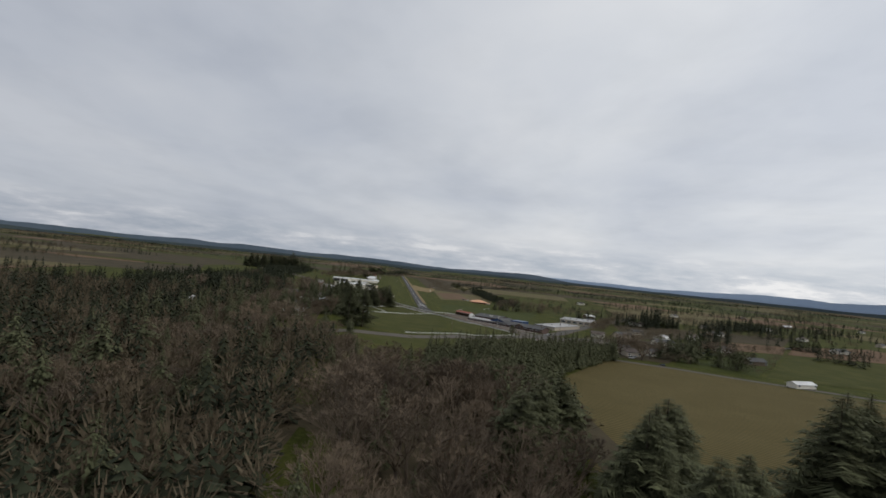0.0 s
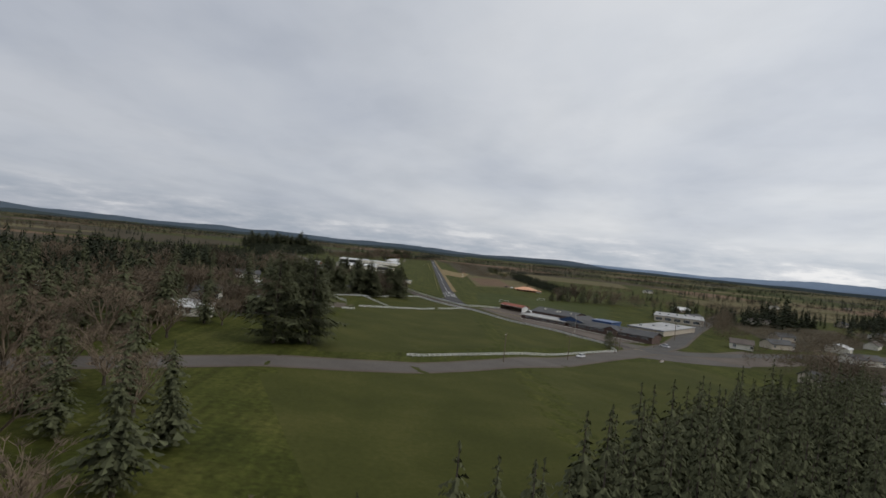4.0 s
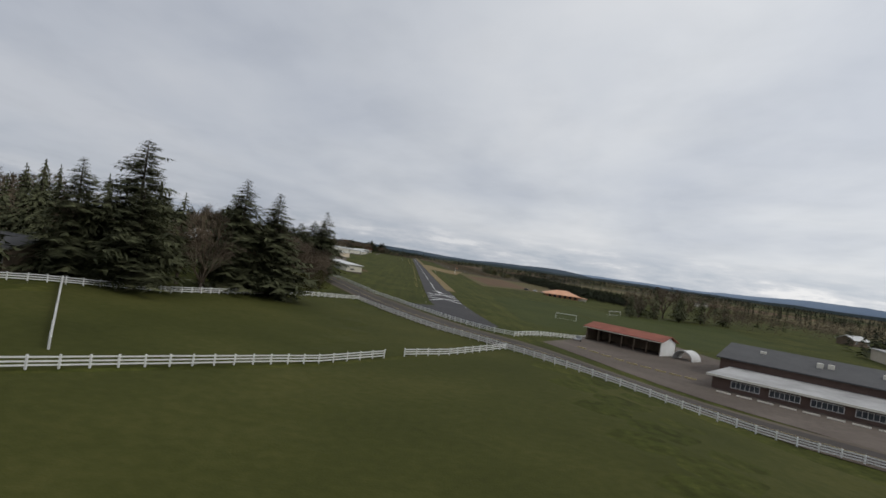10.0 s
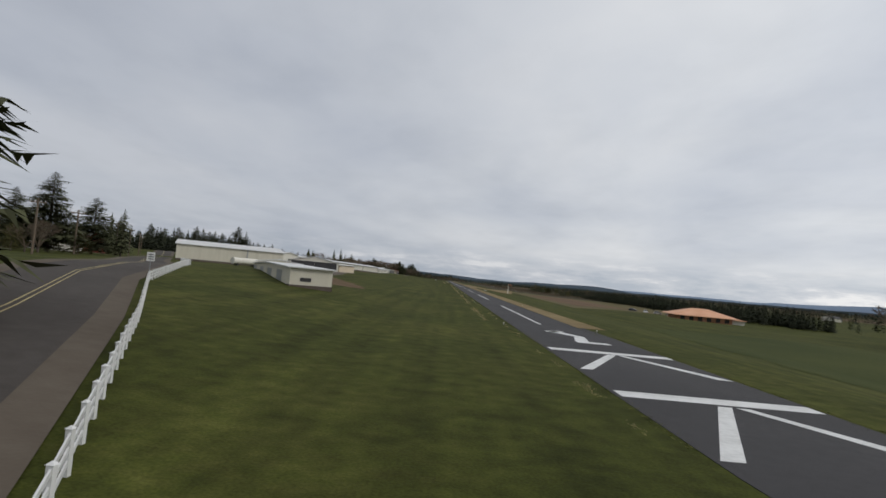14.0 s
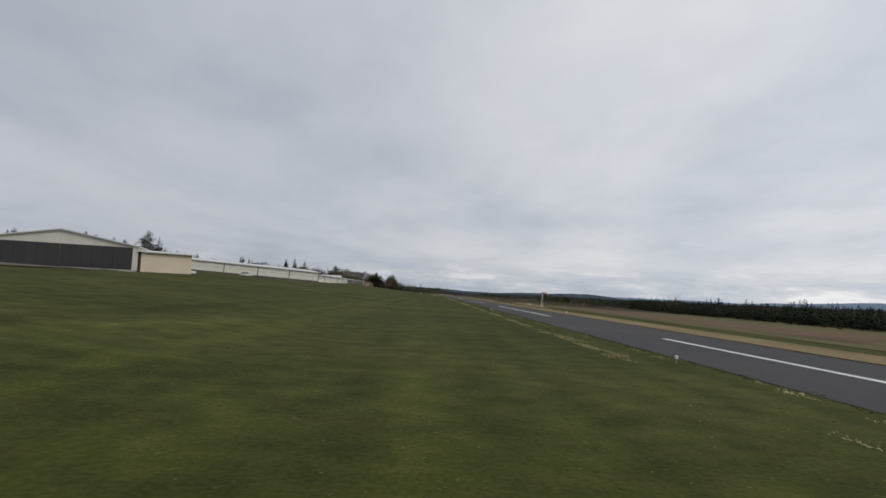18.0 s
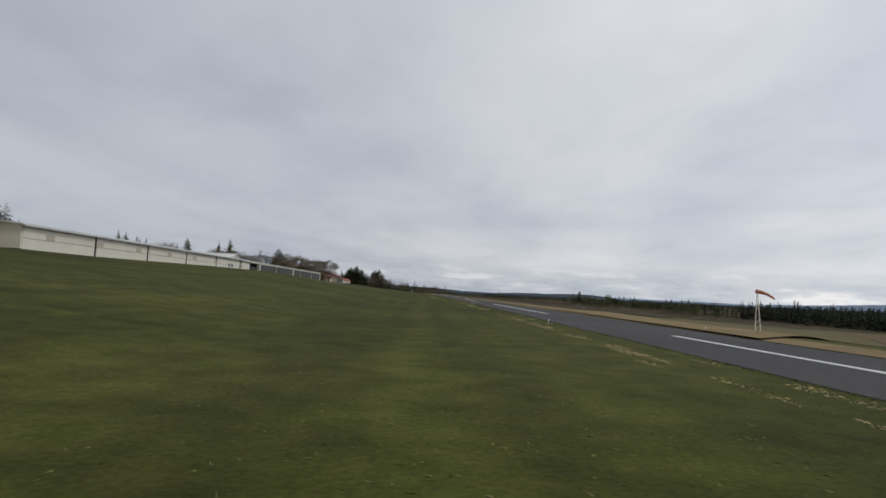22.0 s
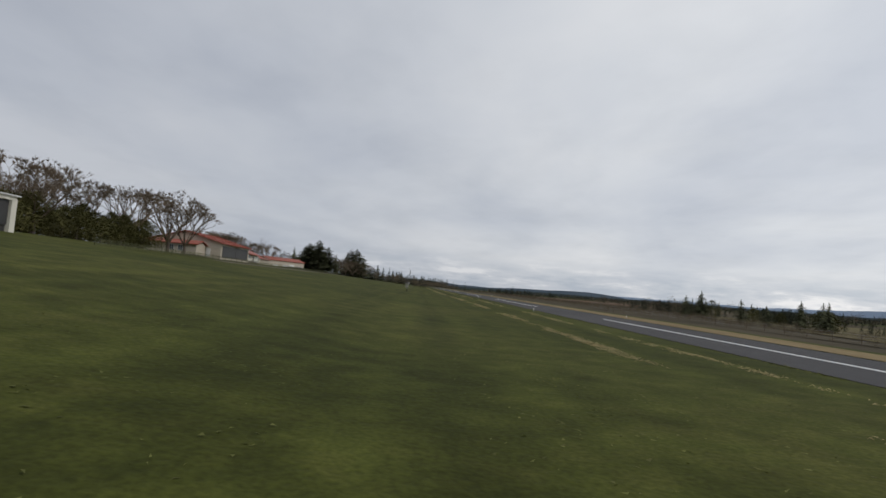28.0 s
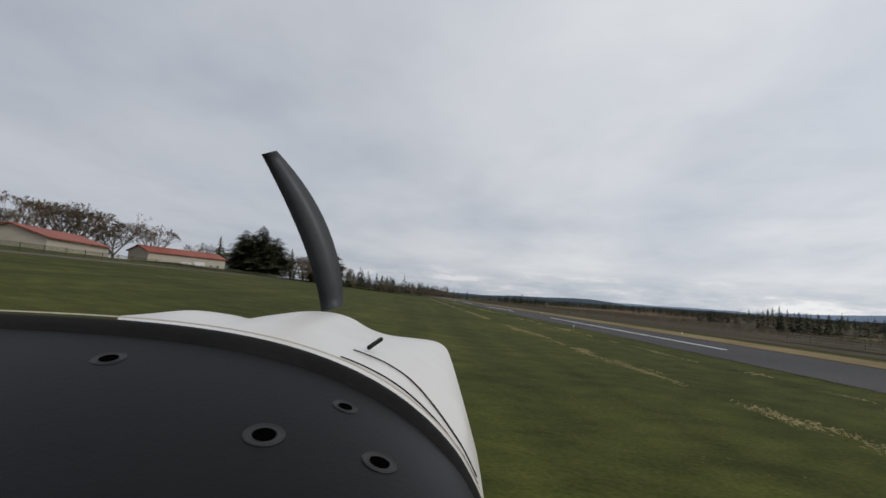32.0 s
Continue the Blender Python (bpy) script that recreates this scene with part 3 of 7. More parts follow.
def ridge(name, radius, a0, a1, low, high, seed, material, label):
    """A long far ridge, seen from the strip between two bearings (degrees from north, east positive)."""
    s, k = Shape(), 260
    for i in range(k + 1):
        a = radians(a0 + (a1 - a0) * i / k)
        n = noise.fractal((a * 5 + seed, seed, 0), 1.0, 2.0, 5)
        edge = min(1, i / 12, (k - i) / 12)
        h = (low + (high - low) * (i / k) ** 1.5) * (0.75 + 0.5 * n) * max(edge, 0.05)
        x, y = radius * math.sin(a), radius * math.cos(a) - 100
        s.v += [(x, y, -60), (x, y, max(h, 4)), (x * 1.03, y * 1.03, -60)]
    for i in range(k):
        n = i * 3
        s.f += [(n, n + 3, n + 4, n + 1), (n + 1, n + 4, n + 5, n + 2)]
    return tagged(new(name, s.mesh(name, material, True)), label, "hills", kind="structure")


# far ridges, their haze painted in by material colour
ridge("backdrop_mountains", 4700, 12, 95, 26, 320, 3.0, HILL, "mountain ridge on the horizon, coloured with blue haze")
ridge("backdrop_ridge_west", 4300, -95, 20, 62, 40, 9.0, HILL_WEST, "low wooded ridge on the horizon, coloured with blue-grey haze")
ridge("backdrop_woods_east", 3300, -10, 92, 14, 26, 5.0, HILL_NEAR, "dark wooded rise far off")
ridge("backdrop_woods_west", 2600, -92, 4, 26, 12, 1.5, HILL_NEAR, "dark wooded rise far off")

for k, (q, m_) in enumerate(((((86, -196), (116, -204), (182, -113), (140, -106)), BRUSH), (((184, -110), (250, -106), (300, -40), (225, -52)), SOIL), (((156, -222), (260, -250), (400, -110), (250, -112)), LAWN), (((119, -206), (152, -222), (246, -113), (186, -114)), PITCH),
                             (((228, -48), (302, -36), (380, 60), (270, 40)), BRUSH), (((255, -104), (420, -100), (520, 60), (310, -36)), SOIL), (((140, -100), (220, -50), (262, 40), (180, 30)), BRUSH),
                             (((-950, -140), (-290, -80), (-310, 200), (-1000, 260)), SOIL), (((-800, 280), (-280, 230), (-260, 520), (-820, 640)), BRUSH))):
    setting("country_field", field(*q, 0.10 + 0.006 * k, 20), m_, "dull winter field in the far country", "field")
FIELD_MATS = [BRUSH, SOIL, LAWN, PITCH, mat("winter_field", [(0.3, (0.09, 0.078, 0.036)), (0.7, (0.15, 0.125, 0.06))], 0.95, 0.03, 6, spec=0.1),
              BRUSH]
k = 0
for gx in range(-13, 14):
    for gy in range(-3, 16):
        cx, cy = gx * 190 + rng.uniform(-40, 40), gy * 180 + rng.uniform(-40, 40)
        if (-130 < cx < 190 and cy < 900) or (cx < 380 and cx > 0 and cy < 120) or (cx < -130 and cx > -260 and -100 < cy < 700):
            continue
        w, d, a = rng.uniform(60, 120), rng.uniform(45, 100), rng.uniform(-0.3, 0.3)
        ca, sa = math.cos(a), math.sin(a)
        q = [(cx + u * w * ca - v * d * sa, cy + u * w * sa + v * d * ca) for u, v in ((-1, -1), (1, -1), (1, 1), (-1, 1))]
        setting("far_field", field(*q, 0.2 + 0.006 * (k % 40), 60), rng.choice(FIELD_MATS), "far farm field", "field")
        k += 1
setting("ploughed_field", field((28, 130), (95, 190), (190, 620), (40, 560), 0.05, 20), FIELD_MATS[4], "dull winter field east of the runway", "ground")
setting("brush_field", field((30, 400), (150, 420), (320, 1000), (34, 1100), 0.06, 20), FIELD_MATS[5], "brown brush and bramble land", "ground")
setting("brush_floor", field((41, 345), (108, 335), (112, 760), (36, 760), 0.134, 6), BRUSH, "brown brush land east of the runway", "ground")
setting("soil_strip", field((34, 150), (66, 185), (72, 330), (34, 270), 0.09, 12), SOIL, "strip of brown tilled soil", "ground")
setting("far_green", field((118, -206), (152, -216), (243, -112), (183, -115), 0.05, 12), PITCH, "bright green field beyond the lane", "ground")


# ---- trees ----
def conifer_meshes(seed, levels=24, droop=0.32, spread=0.2, gaps=0.1, tip=0.04, boughs=9, shape=0.85, steps=4, fine=1.0):
    """Trunk and crown of a fir one unit high: tiers of drooping boughs, each a spray of small ragged clumps."""
    r = random.Random(seed)
    trunk = Shape().tube((0, 0, -0.02), (0, 0, 0.5), 0.016, 0.009, 7).tube((0, 0, 0.5), (0, 0, 0.98), 0.009, 0.002, 5)
    crown = Shape()
    for i in range(levels):
        f = i / (levels - 1)
        z = 0.09 + 0.89 * f
        reach = spread * ((1 - f) ** shape) * (0.8 + 0.2 * math.sin(seed + 11 * f)) * (0.55 + 0.45 * min(1, f / 0.18)) + tip * (1 - f * 0.8)
        k = boughs if f < 0.7 else max(5, boughs - 4)
        for j in range(k):
            if r.random() < gaps:
                continue
            a = 2 * math.pi * (j + r.uniform(-0.4, 0.4)) / k + i * 1.3
            length = reach * r.uniform(0.55, 1.25)
            ca, sa = math.cos(a), math.sin(a)
            lift = r.uniform(-0.02, 0.012)
            for q in range(steps):
                t0, t1 = (q + 0.15) / steps, (q + 1.3) / steps
                r0, r1 = length * t0, length * min(t1, 1.1)
                z0 = z + lift - droop * r0 * t0 + r.uniform(-0.008, 0.008)
                z1 = z + lift - droop * r1 * t1 + r.uniform(-0.012, 0.006)
                w = (length * (0.30 - 0.17 * t0) * r.uniform(0.6, 1.3) + 0.005) * fine
                for side in (-1, 1):
                    if r.random() < 0.12:
                        continue
                    sag, out = w * r.uniform(0.1, 0.9), r.uniform(0.35, 0.9)
                    p0 = (ca * r0, sa * r0, z0 + 0.008)
                    m = r0 + (r1 - r0) * out
                    pl = (ca * m - side * sa * w, sa * m + side * ca * w, (z0 + z1) / 2 - sag)
                    p1 = (ca * r1, sa * r1, z1)
                    n = len(crown.v)
                    crown.v += [p0, pl, p1]
                    crown.f.append((n, n + 1, n + 2))
    return trunk.mesh("trunk", BARK), crown.mesh("crown", NEEDLE)


def bare_meshes(seed, limbs=6, depth=4, wide=0.75, twig_len=0.055):
    """Trunk and leafless crown of a broad tree one unit high."""
    r = random.Random(seed)
    trunk, crown = Shape(), Shape()
    trunk.tube((0, 0, -0.02), (0, 0, 0.16), 0.026, 0.019, 7)

    def grow(p, d, length, rad, level):
        q = p + d * length
        crown.tube(p, q, rad, rad * 0.66, 4 if level < 2 else 3)
        if level >= depth:
            for _ in range(8):
                e = (d + Vector((r.uniform(-1, 1), r.uniform(-1, 1), r.uniform(-0.5, 0.9))) * 0.9).normalized()
                s = e.orthogonal().normalized() * 0.0026
                tip = q + e * twig_len * r.uniform(0.6, 1.5)
                n = len(crown.v)
                crown.v += [tuple(q - s), tuple(q + s), tuple(tip)]
                crown.f.append((n, n + 1, n + 2))
            return
        for _ in range(3 if level < 2 else r.choice((2, 3))):
            e = (d + Vector((r.uniform(-1, 1), r.uniform(-1, 1), r.uniform(-0.25, 0.75))) * wide).normalized()
            grow(q, e, length * r.uniform(0.62, 0.85), rad * 0.6, level + 1)

    for i in range(limbs):
        a = 2 * math.pi * i / limbs + r.uniform(-0.3, 0.3)
        d = Vector((math.cos(a) * wide * 0.9, math.sin(a) * wide * 0.9, 1)).normalized()
        grow(Vector((0, 0, 0.14)), d, r.uniform(0.17, 0.25), 0.0125, 1)
    top = max(v[2] for v in crown.v)
    crown.v = [(x / top, y / top, z / top if z > 0.2 else z) for x, y, z in crown.v]
    return trunk.mesh("trunk", BARK), crown.mesh("crown", TWIG)


def bush_meshes(seed, material, clumps=1100):
    r = random.Random(seed)
    trunk, crown = Shape().tube((0, 0, -0.05), (0, 0, 0.4), 0.04, 0.02, 5), Shape()
    for _ in range(clumps):
        a, f, z = r.uniform(0, 6.283), r.random() ** 0.5, r.random()
        rad = 0.55 * f * math.sqrt(max(0.05, 1 - (1.7 * z - 0.6) ** 2)) * (0.8 + 0.3 * math.sin(3 * a))
        c = Vector((math.cos(a) * rad, math.sin(a) * rad, 0.06 + 0.9 * z))
        e = Vector((r.uniform(-1, 1), r.uniform(-1, 1), r.uniform(-0.4, 1))).normalized() * r.uniform(0.05, 0.12)
        s = e.orthogonal().normalized() * r.uniform(0.005, 0.013)
        n = len(crown.v)
        crown.v += [tuple(c - s), tuple(c + s), tuple(c + e + s * 0.4), tuple(c + e - s * 0.4)]
        crown.f.append((n, n + 1, n + 2, n + 3))
    return trunk.mesh("trunk", BARK), crown.mesh("crown", material)


def fir_meshes(seed, levels=46, boughs=10, spread=0.2, droop=0.35, rise=0.1, gaps=0.12, shape=0.7, teeth=16, bare=0.06, thin=1.0):
    """Trunk and crown of a large fir one unit high: every bough is a curved spray with needled twigs down both its sides."""
    r = random.Random(seed)
    trunk = Shape().tube((0, 0, -0.02), (0, 0, 0.5), 0.014, 0.008, 8).tube((0, 0, 0.5), (0, 0, 0.98), 0.008, 0.001, 6)
    crown = Shape()
    count = levels * boughs
    for i in range(count):
        f = (i + r.random()) / count
        if r.random() < gaps:
            continue
        z = bare + (0.985 - bare) * f + r.gauss(0, 0.008)
        a = i * 2.4 + r.gauss(0, 0.5)
        ca, sa = math.cos(a), math.sin(a)
        reach = spread * (1 - f) ** shape * (0.6 + 0.4 * min(1, f / 0.15)) + 0.014
        lump = 0.92 + 0.5 * noise.noise((ca * 1.3 + seed, sa * 1.3, f * 7))
        length = reach * r.uniform(0.45, 1.15) * max(lump, 0.35)
        lift, sag = rise + r.gauss(0, 0.12), droop * r.uniform(0.4, 1.6)
        tip_up, bend = r.uniform(-0.05, 0.15), r.uniform(-0.35, 0.35)

        def axis(t):
            d, o = length * t, length * bend * t * t
            return Vector((ca * d - sa * o, sa * d + ca * o, z + lift * d - sag * d * t + tip_up * length * max(0, t - 0.7)))

        for q in range(teeth):
            t0, t1 = 0.12 + 0.88 * q / teeth, 0.12 + 0.88 * (q + 1.25) / teeth
            p0, p1 = axis(t0), axis(min(t1, 1.03))
            w = length * (0.34 - 0.20 * t0) * thin
            for side in (-1, 1):
                if r.random() < 0.1:
                    continue
                k, ww = len(crown.v), w * r.uniform(0.5, 1.3)
                tip = p1 + Vector((-sa * side * ww + ca * ww * 0.5, ca * side * ww + sa * ww * 0.5, -ww * r.uniform(-0.35, 1.15)))
                crown.v += [tuple(p0), tuple(p1), tuple(tip)]
                crown.f.append((k, k + 1, k + 2))
    return trunk.mesh("trunk", BARK), crown.mesh("crown", NEEDLE)


HEROES = [fir_meshes(61, 50, 12, 0.215, 0.28, 0.16, 0.14, 0.72, 14, 0.05, 1.35), fir_meshes(62, 52, 12, 0.20, 0.36, 0.14, 0.12, 0.80, 14, 0.05, 1.35),
          fir_meshes(63, 46, 12, 0.22, 0.22, 0.12, 0.16, 0.68, 14, 0.06, 1.35)]
FIRS = [conifer_meshes(11, 26, 0.3, 0.19, 0.15, 0.035, 11, 0.75, 5, 0.7), conifer_meshes(12, 28, 0.4, 0.17, 0.12, 0.03, 11, 0.65, 5, 0.7),
        conifer_meshes(13, 24, 0.25, 0.20, 0.25, 0.04, 10, 0.6, 5, 0.7), conifer_meshes(14, 25, 0.45, 0.18, 0.16, 0.035, 10, 0.7, 5, 0.7)]
CEDAR = fir_meshes(21, 34, 10, 0.25, 0.12, 0.10, 0.22, 0.72, 14, 0.06, 1.2)
YOUNG = [conifer_meshes(31, 16, 0.3, 0.26, 0.04, 0.05), conifer_meshes(32, 17, 0.4, 0.23, 0.06, 0.05)]
BARES = [bare_meshes(41), bare_meshes(42, 7, 4, 0.62), bare_meshes(43, 5, 4, 0.95)]
OAKS = [bare_meshes(71, 6, 5, 0.72, 0.04), bare_meshes(72, 7, 5, 0.62, 0.04)]
TALL_BARE = bare_meshes(44, 4, 4, 0.4)
BUSHES = [bush_meshes(51, SHRUB), bush_meshes(52, SHRUB)]
GREEN_BUSH = bush_meshes(53, NEEDLE, 1500)


def tree(x, y, tall, kind="fir", label="", group="", wide=1.0, z=None):
    pools = {"hero": (HEROES, "fir_tree", "tall dark green fir tree with ragged boughs", "tree"),
             "fir": (FIRS, "fir_tree", "tall dark green fir tree with drooping boughs", "tree"),
             "young": (YOUNG, "plantation_fir", "young dark green fir in a dense plantation", "tree"),
             "cedar": ([CEDAR], "cedar_tree", "tall cedar with open level branches", "tree"),
             "bare": (BARES, "bare_tree", "leafless brown broadleaf tree", "tree"),
             "oak": (OAKS, "oak_tree", "broad leafless tree with fine brown twigs", "tree"),
             "shrub": (BARES, "shrub", "brown tangled leafless shrub", "shrub"),
             "tall_bare": ([TALL_BARE], "bare_tree", "tall slender leafless tree", "tree"),
             "bush": (BUSHES, "bush", "olive-brown shrub growing in the grass", "shrub"),
             "evergreen": ([GREEN_BUSH], "evergreen_bush", "dense dark green evergreen bush", "shrub")}
    pool, name, text, cat = pools[kind]
    trunk, crown = rng.choice(pool)
    t = thing(name, x, y, height(x, y) if z is None else z, rng.uniform(0, 360), label or text, cat, group)
    t.scale = (tall * wide, tall * wide, tall)
    part("trunk", trunk, None, t)
    part("crown", crown, None, t)
    return t


def woods(name, spots, label, fir=True):
    """Many small far trees as one mesh. spots: x, y, height."""
    s = Shape()
    for x, y, h in spots:
        z, n = height(x, y), 0
        if fir:
            wd, blunt = h * rng.uniform(0.16, 0.26), rng.uniform(0.55, 0.95)
            for i in range(44):
                q = (i + rng.random()) / 44
                a, rr = i * 2.4 + rng.uniform(-0.5, 0.5), wd * ((1 - q) ** blunt) * rng.uniform(0.6, 1.3) + 0.012 * h
                cz, g = z + h * (0.04 + 0.94 * q), rr * rng.uniform(0.3, 0.6)
                cx, cy = x + rr * math.cos(a), y + rr * math.sin(a)
                n = len(s.v)
                s.v += [(x, y, cz + h * 0.03), (cx - g * math.sin(a), cy + g * math.cos(a), cz - h * 0.03), (cx + g * math.sin(a), cy - g * math.cos(a), cz - h * rng.uniform(0.01, 0.06))]
                s.f.append((n, n + 1, n + 2))
        else:
            wd = h * rng.uniform(0.3, 0.42)
            for i in range(64):
                d = Vector((rng.gauss(0, 1), rng.gauss(0, 1), rng.gauss(0.2, 0.8))).normalized()
                f = rng.random() ** 0.4
                c = Vector((x + d.x * wd * f, y + d.y * wd * f, z + h * 0.58 + d.z * h * 0.40 * f)) if i > 5 else Vector((x, y, z + h * 0.1 * i))
                e = (d + Vector((0, 0, 0.5))).normalized() * h * rng.uniform(0.07, 0.16)
                g = e.orthogonal().normalized() * h * rng.uniform(0.006, 0.022)
                n = len(s.v)
                s.v += [tuple(c - e * 0.5 - g), tuple(c - e * 0.5 + g), tuple(c + e)]
                s.f.append((n, n + 1, n + 2))
    return tagged(new(name, s.mesh(name, NEEDLE_FAR if fir else TWIG_FAR)), label, "woods", kind="stuff")


def belt(points, n, deep, lo, hi):
    """Spots along a line of (x, y), scattered over a depth."""
    out = []
    lens = [math.dist(a, b) for a, b in zip(points, points[1:])]
    for _ in range(n):
        d = rng.uniform(0, sum(lens))
        for (a, b), l in zip(zip(points, points[1:]), lens):
            if d <= l:
                break
            d -= l
        f = d / max(l, 1e-6)
        out.append((a[0] + (b[0] - a[0]) * f + rng.gauss(0, deep * 0.5), a[1] + (b[1] - a[1]) * f + rng.gauss(0, deep * 0.5),
                    rng.uniform(lo, hi) * (1.25 if rng.random() < 0.08 else 1)))
    return out


def ragged(spots, seed):
    """Thins a belt into clumps and lets their height rise and fall."""
    out = []
    for x, y, h in spots:
        n = noise.noise((x * 0.02, y * 0.02, seed))
        if n > -0.22 + rng.uniform(-0.15, 0.15):
            out.append((x, y, h * (0.72 + 0.75 * max(n, 0) + 0.3 * rng.random())))
    return out


# dense fir plantation between the meadow and the crop field
PLANT = []
for _ in range(2600):
    u, v = rng.random(), rng.random()
    ax, ay = -14 + 100 * u, -300 + 88 * u + 12 * math.sin(3.1 * u)
    bx, by = -18 + 104 * u, -345 + 142 * u - 4 * math.sin(3.1 * u)
    PLANT.append((ax + (bx - ax) * v, ay + (by - ay) * v))
kept = []
for p in PLANT:
    if all((p[0] - q[0]) ** 2 + (p[1] - q[1]) ** 2 > 5.0 for q in kept):
        kept.append(p)
for x, y in kept:
    tree(x, y, rng.uniform(10.5, 14.5), "young", "dark green fir in a dense plantation", "plantation firs", wide=1.0)

# mixed wood under the approach, west side: thickest towards the houses
kept = []
while len(kept) < 135:
    x, y = rng.uniform(-108, -40), rng.uniform(-420, -160)
    if (y > -250 and x > -62) or (y < -300 and rng.random() < 0.6) or any((x - q[0]) ** 2 + (y - q[1]) ** 2 < 20 for q in kept):
        continue
    kept.append((x, y))
    kind = rng.choice(("fir", "fir", "bare", "fir", "fir", "bare", "oak"))
    tall = rng.uniform(11, 16.5) if kind == "fir" else rng.uniform(9, 13)
    if x > -70:
        tall *= 0.8
    tree(x, y, tall, kind, group="trees of the west wood", wide=1.6 if kind == "fir" else 1.3)
woods("west_wood_firs", [(-95 - 325 * rng.random() ** 1.4, rng.uniform(-430, -150), rng.uniform(9, 15)) for _ in range(1400)], "dark firs of the west wood")
woods("west_wood_bare", [(rng.uniform(-420, -80), rng.uniform(-450, -150), rng.uniform(7, 12)) for _ in range(1500)], "brown leafless trees of the west wood", False)
woods("west_wood_edge_firs", [(rng.uniform(-110, -44), rng.uniform(-430, -295), rng.uniform(9, 13)) for _ in range(170)], "dark firs along the edge of the west wood")
woods("west_wood_edge_bare", [(rng.uniform(-110, -38), rng.uniform(-440, -295), rng.uniform(7, 11)) for _ in range(380)], "brown leafless trees along the edge of the west wood", False)
# trees close below the approach, east side
for x, y, h, kd in ((6, -376, 18, "hero"), (0, -384, 17.5, "hero"), (3, -379, 16, "fir"), (-5, -391, 17, "hero"), (10, -372, 15, "fir"), (20, -390, 18.5, "hero"), (15, -396, 18, "hero"), (24, -386, 17, "hero"),
                    (11, -402, 17.5, "hero"), (27, -381, 15, "fir"), (15, -419, 18, "hero"), (9, -423, 18, "hero"), (21, -413, 15, "fir"), (50, -391, 21, "hero"), (57, -384, 22, "hero"), (63, -391, 24, "hero"),
                    (71, -374, 21, "hero"), (66, -402, 22, "hero"), (46, -430, 17, "fir"), (79, -380, 20, "fir"), (55, -402, 17, "fir")):
    tree(x, y, h, kd, group="trees below the approach", wide=2.1)
kept = []
while len(kept) < 105:
    x, y = rng.uniform(-36, 26), rng.uniform(-450, -336)
    if x > 34 + (y + 290) * 0.28 or any((x - q[0]) ** 2 + (y - q[1]) ** 2 < 13 for q in kept):
        continue
    kept.append((x, y))
    tree(x, y, rng.uniform(9, 12.5) + (2.5 if x < 6 and y > -400 else 0), "bare" if rng.random() < 0.9 else "fir", group="trees below the approach", wide=1.1)
kept = []
while len(kept) < 64:
    x, y = rng.uniform(-2, 30), rng.uniform(-372, -304)
    if x > 24 + (y + 290) * 0.17 or any((x - q[0]) ** 2 + (y - q[1]) ** 2 < 12 for q in kept):
        continue
    kept.append((x, y))
    tree(x, y, rng.uniform(12, 15.5), "fir", group="trees below the approach", wide=1.9)
for _ in range(34):
    x, y = rng.uniform(-46, -14), rng.uniform(-350, -292)
    tree(x, y, rng.uniform(6, 9.5), rng.choice(("bare", "bare", "fir")), group="trees below the approach", wide=1.3)
for _ in range(60):
    x, y = rng.uniform(-34, 20), rng.uniform(-440, -320)
    tree(x, y, rng.uniform(2, 4), "bush", group="scrub below the approach")

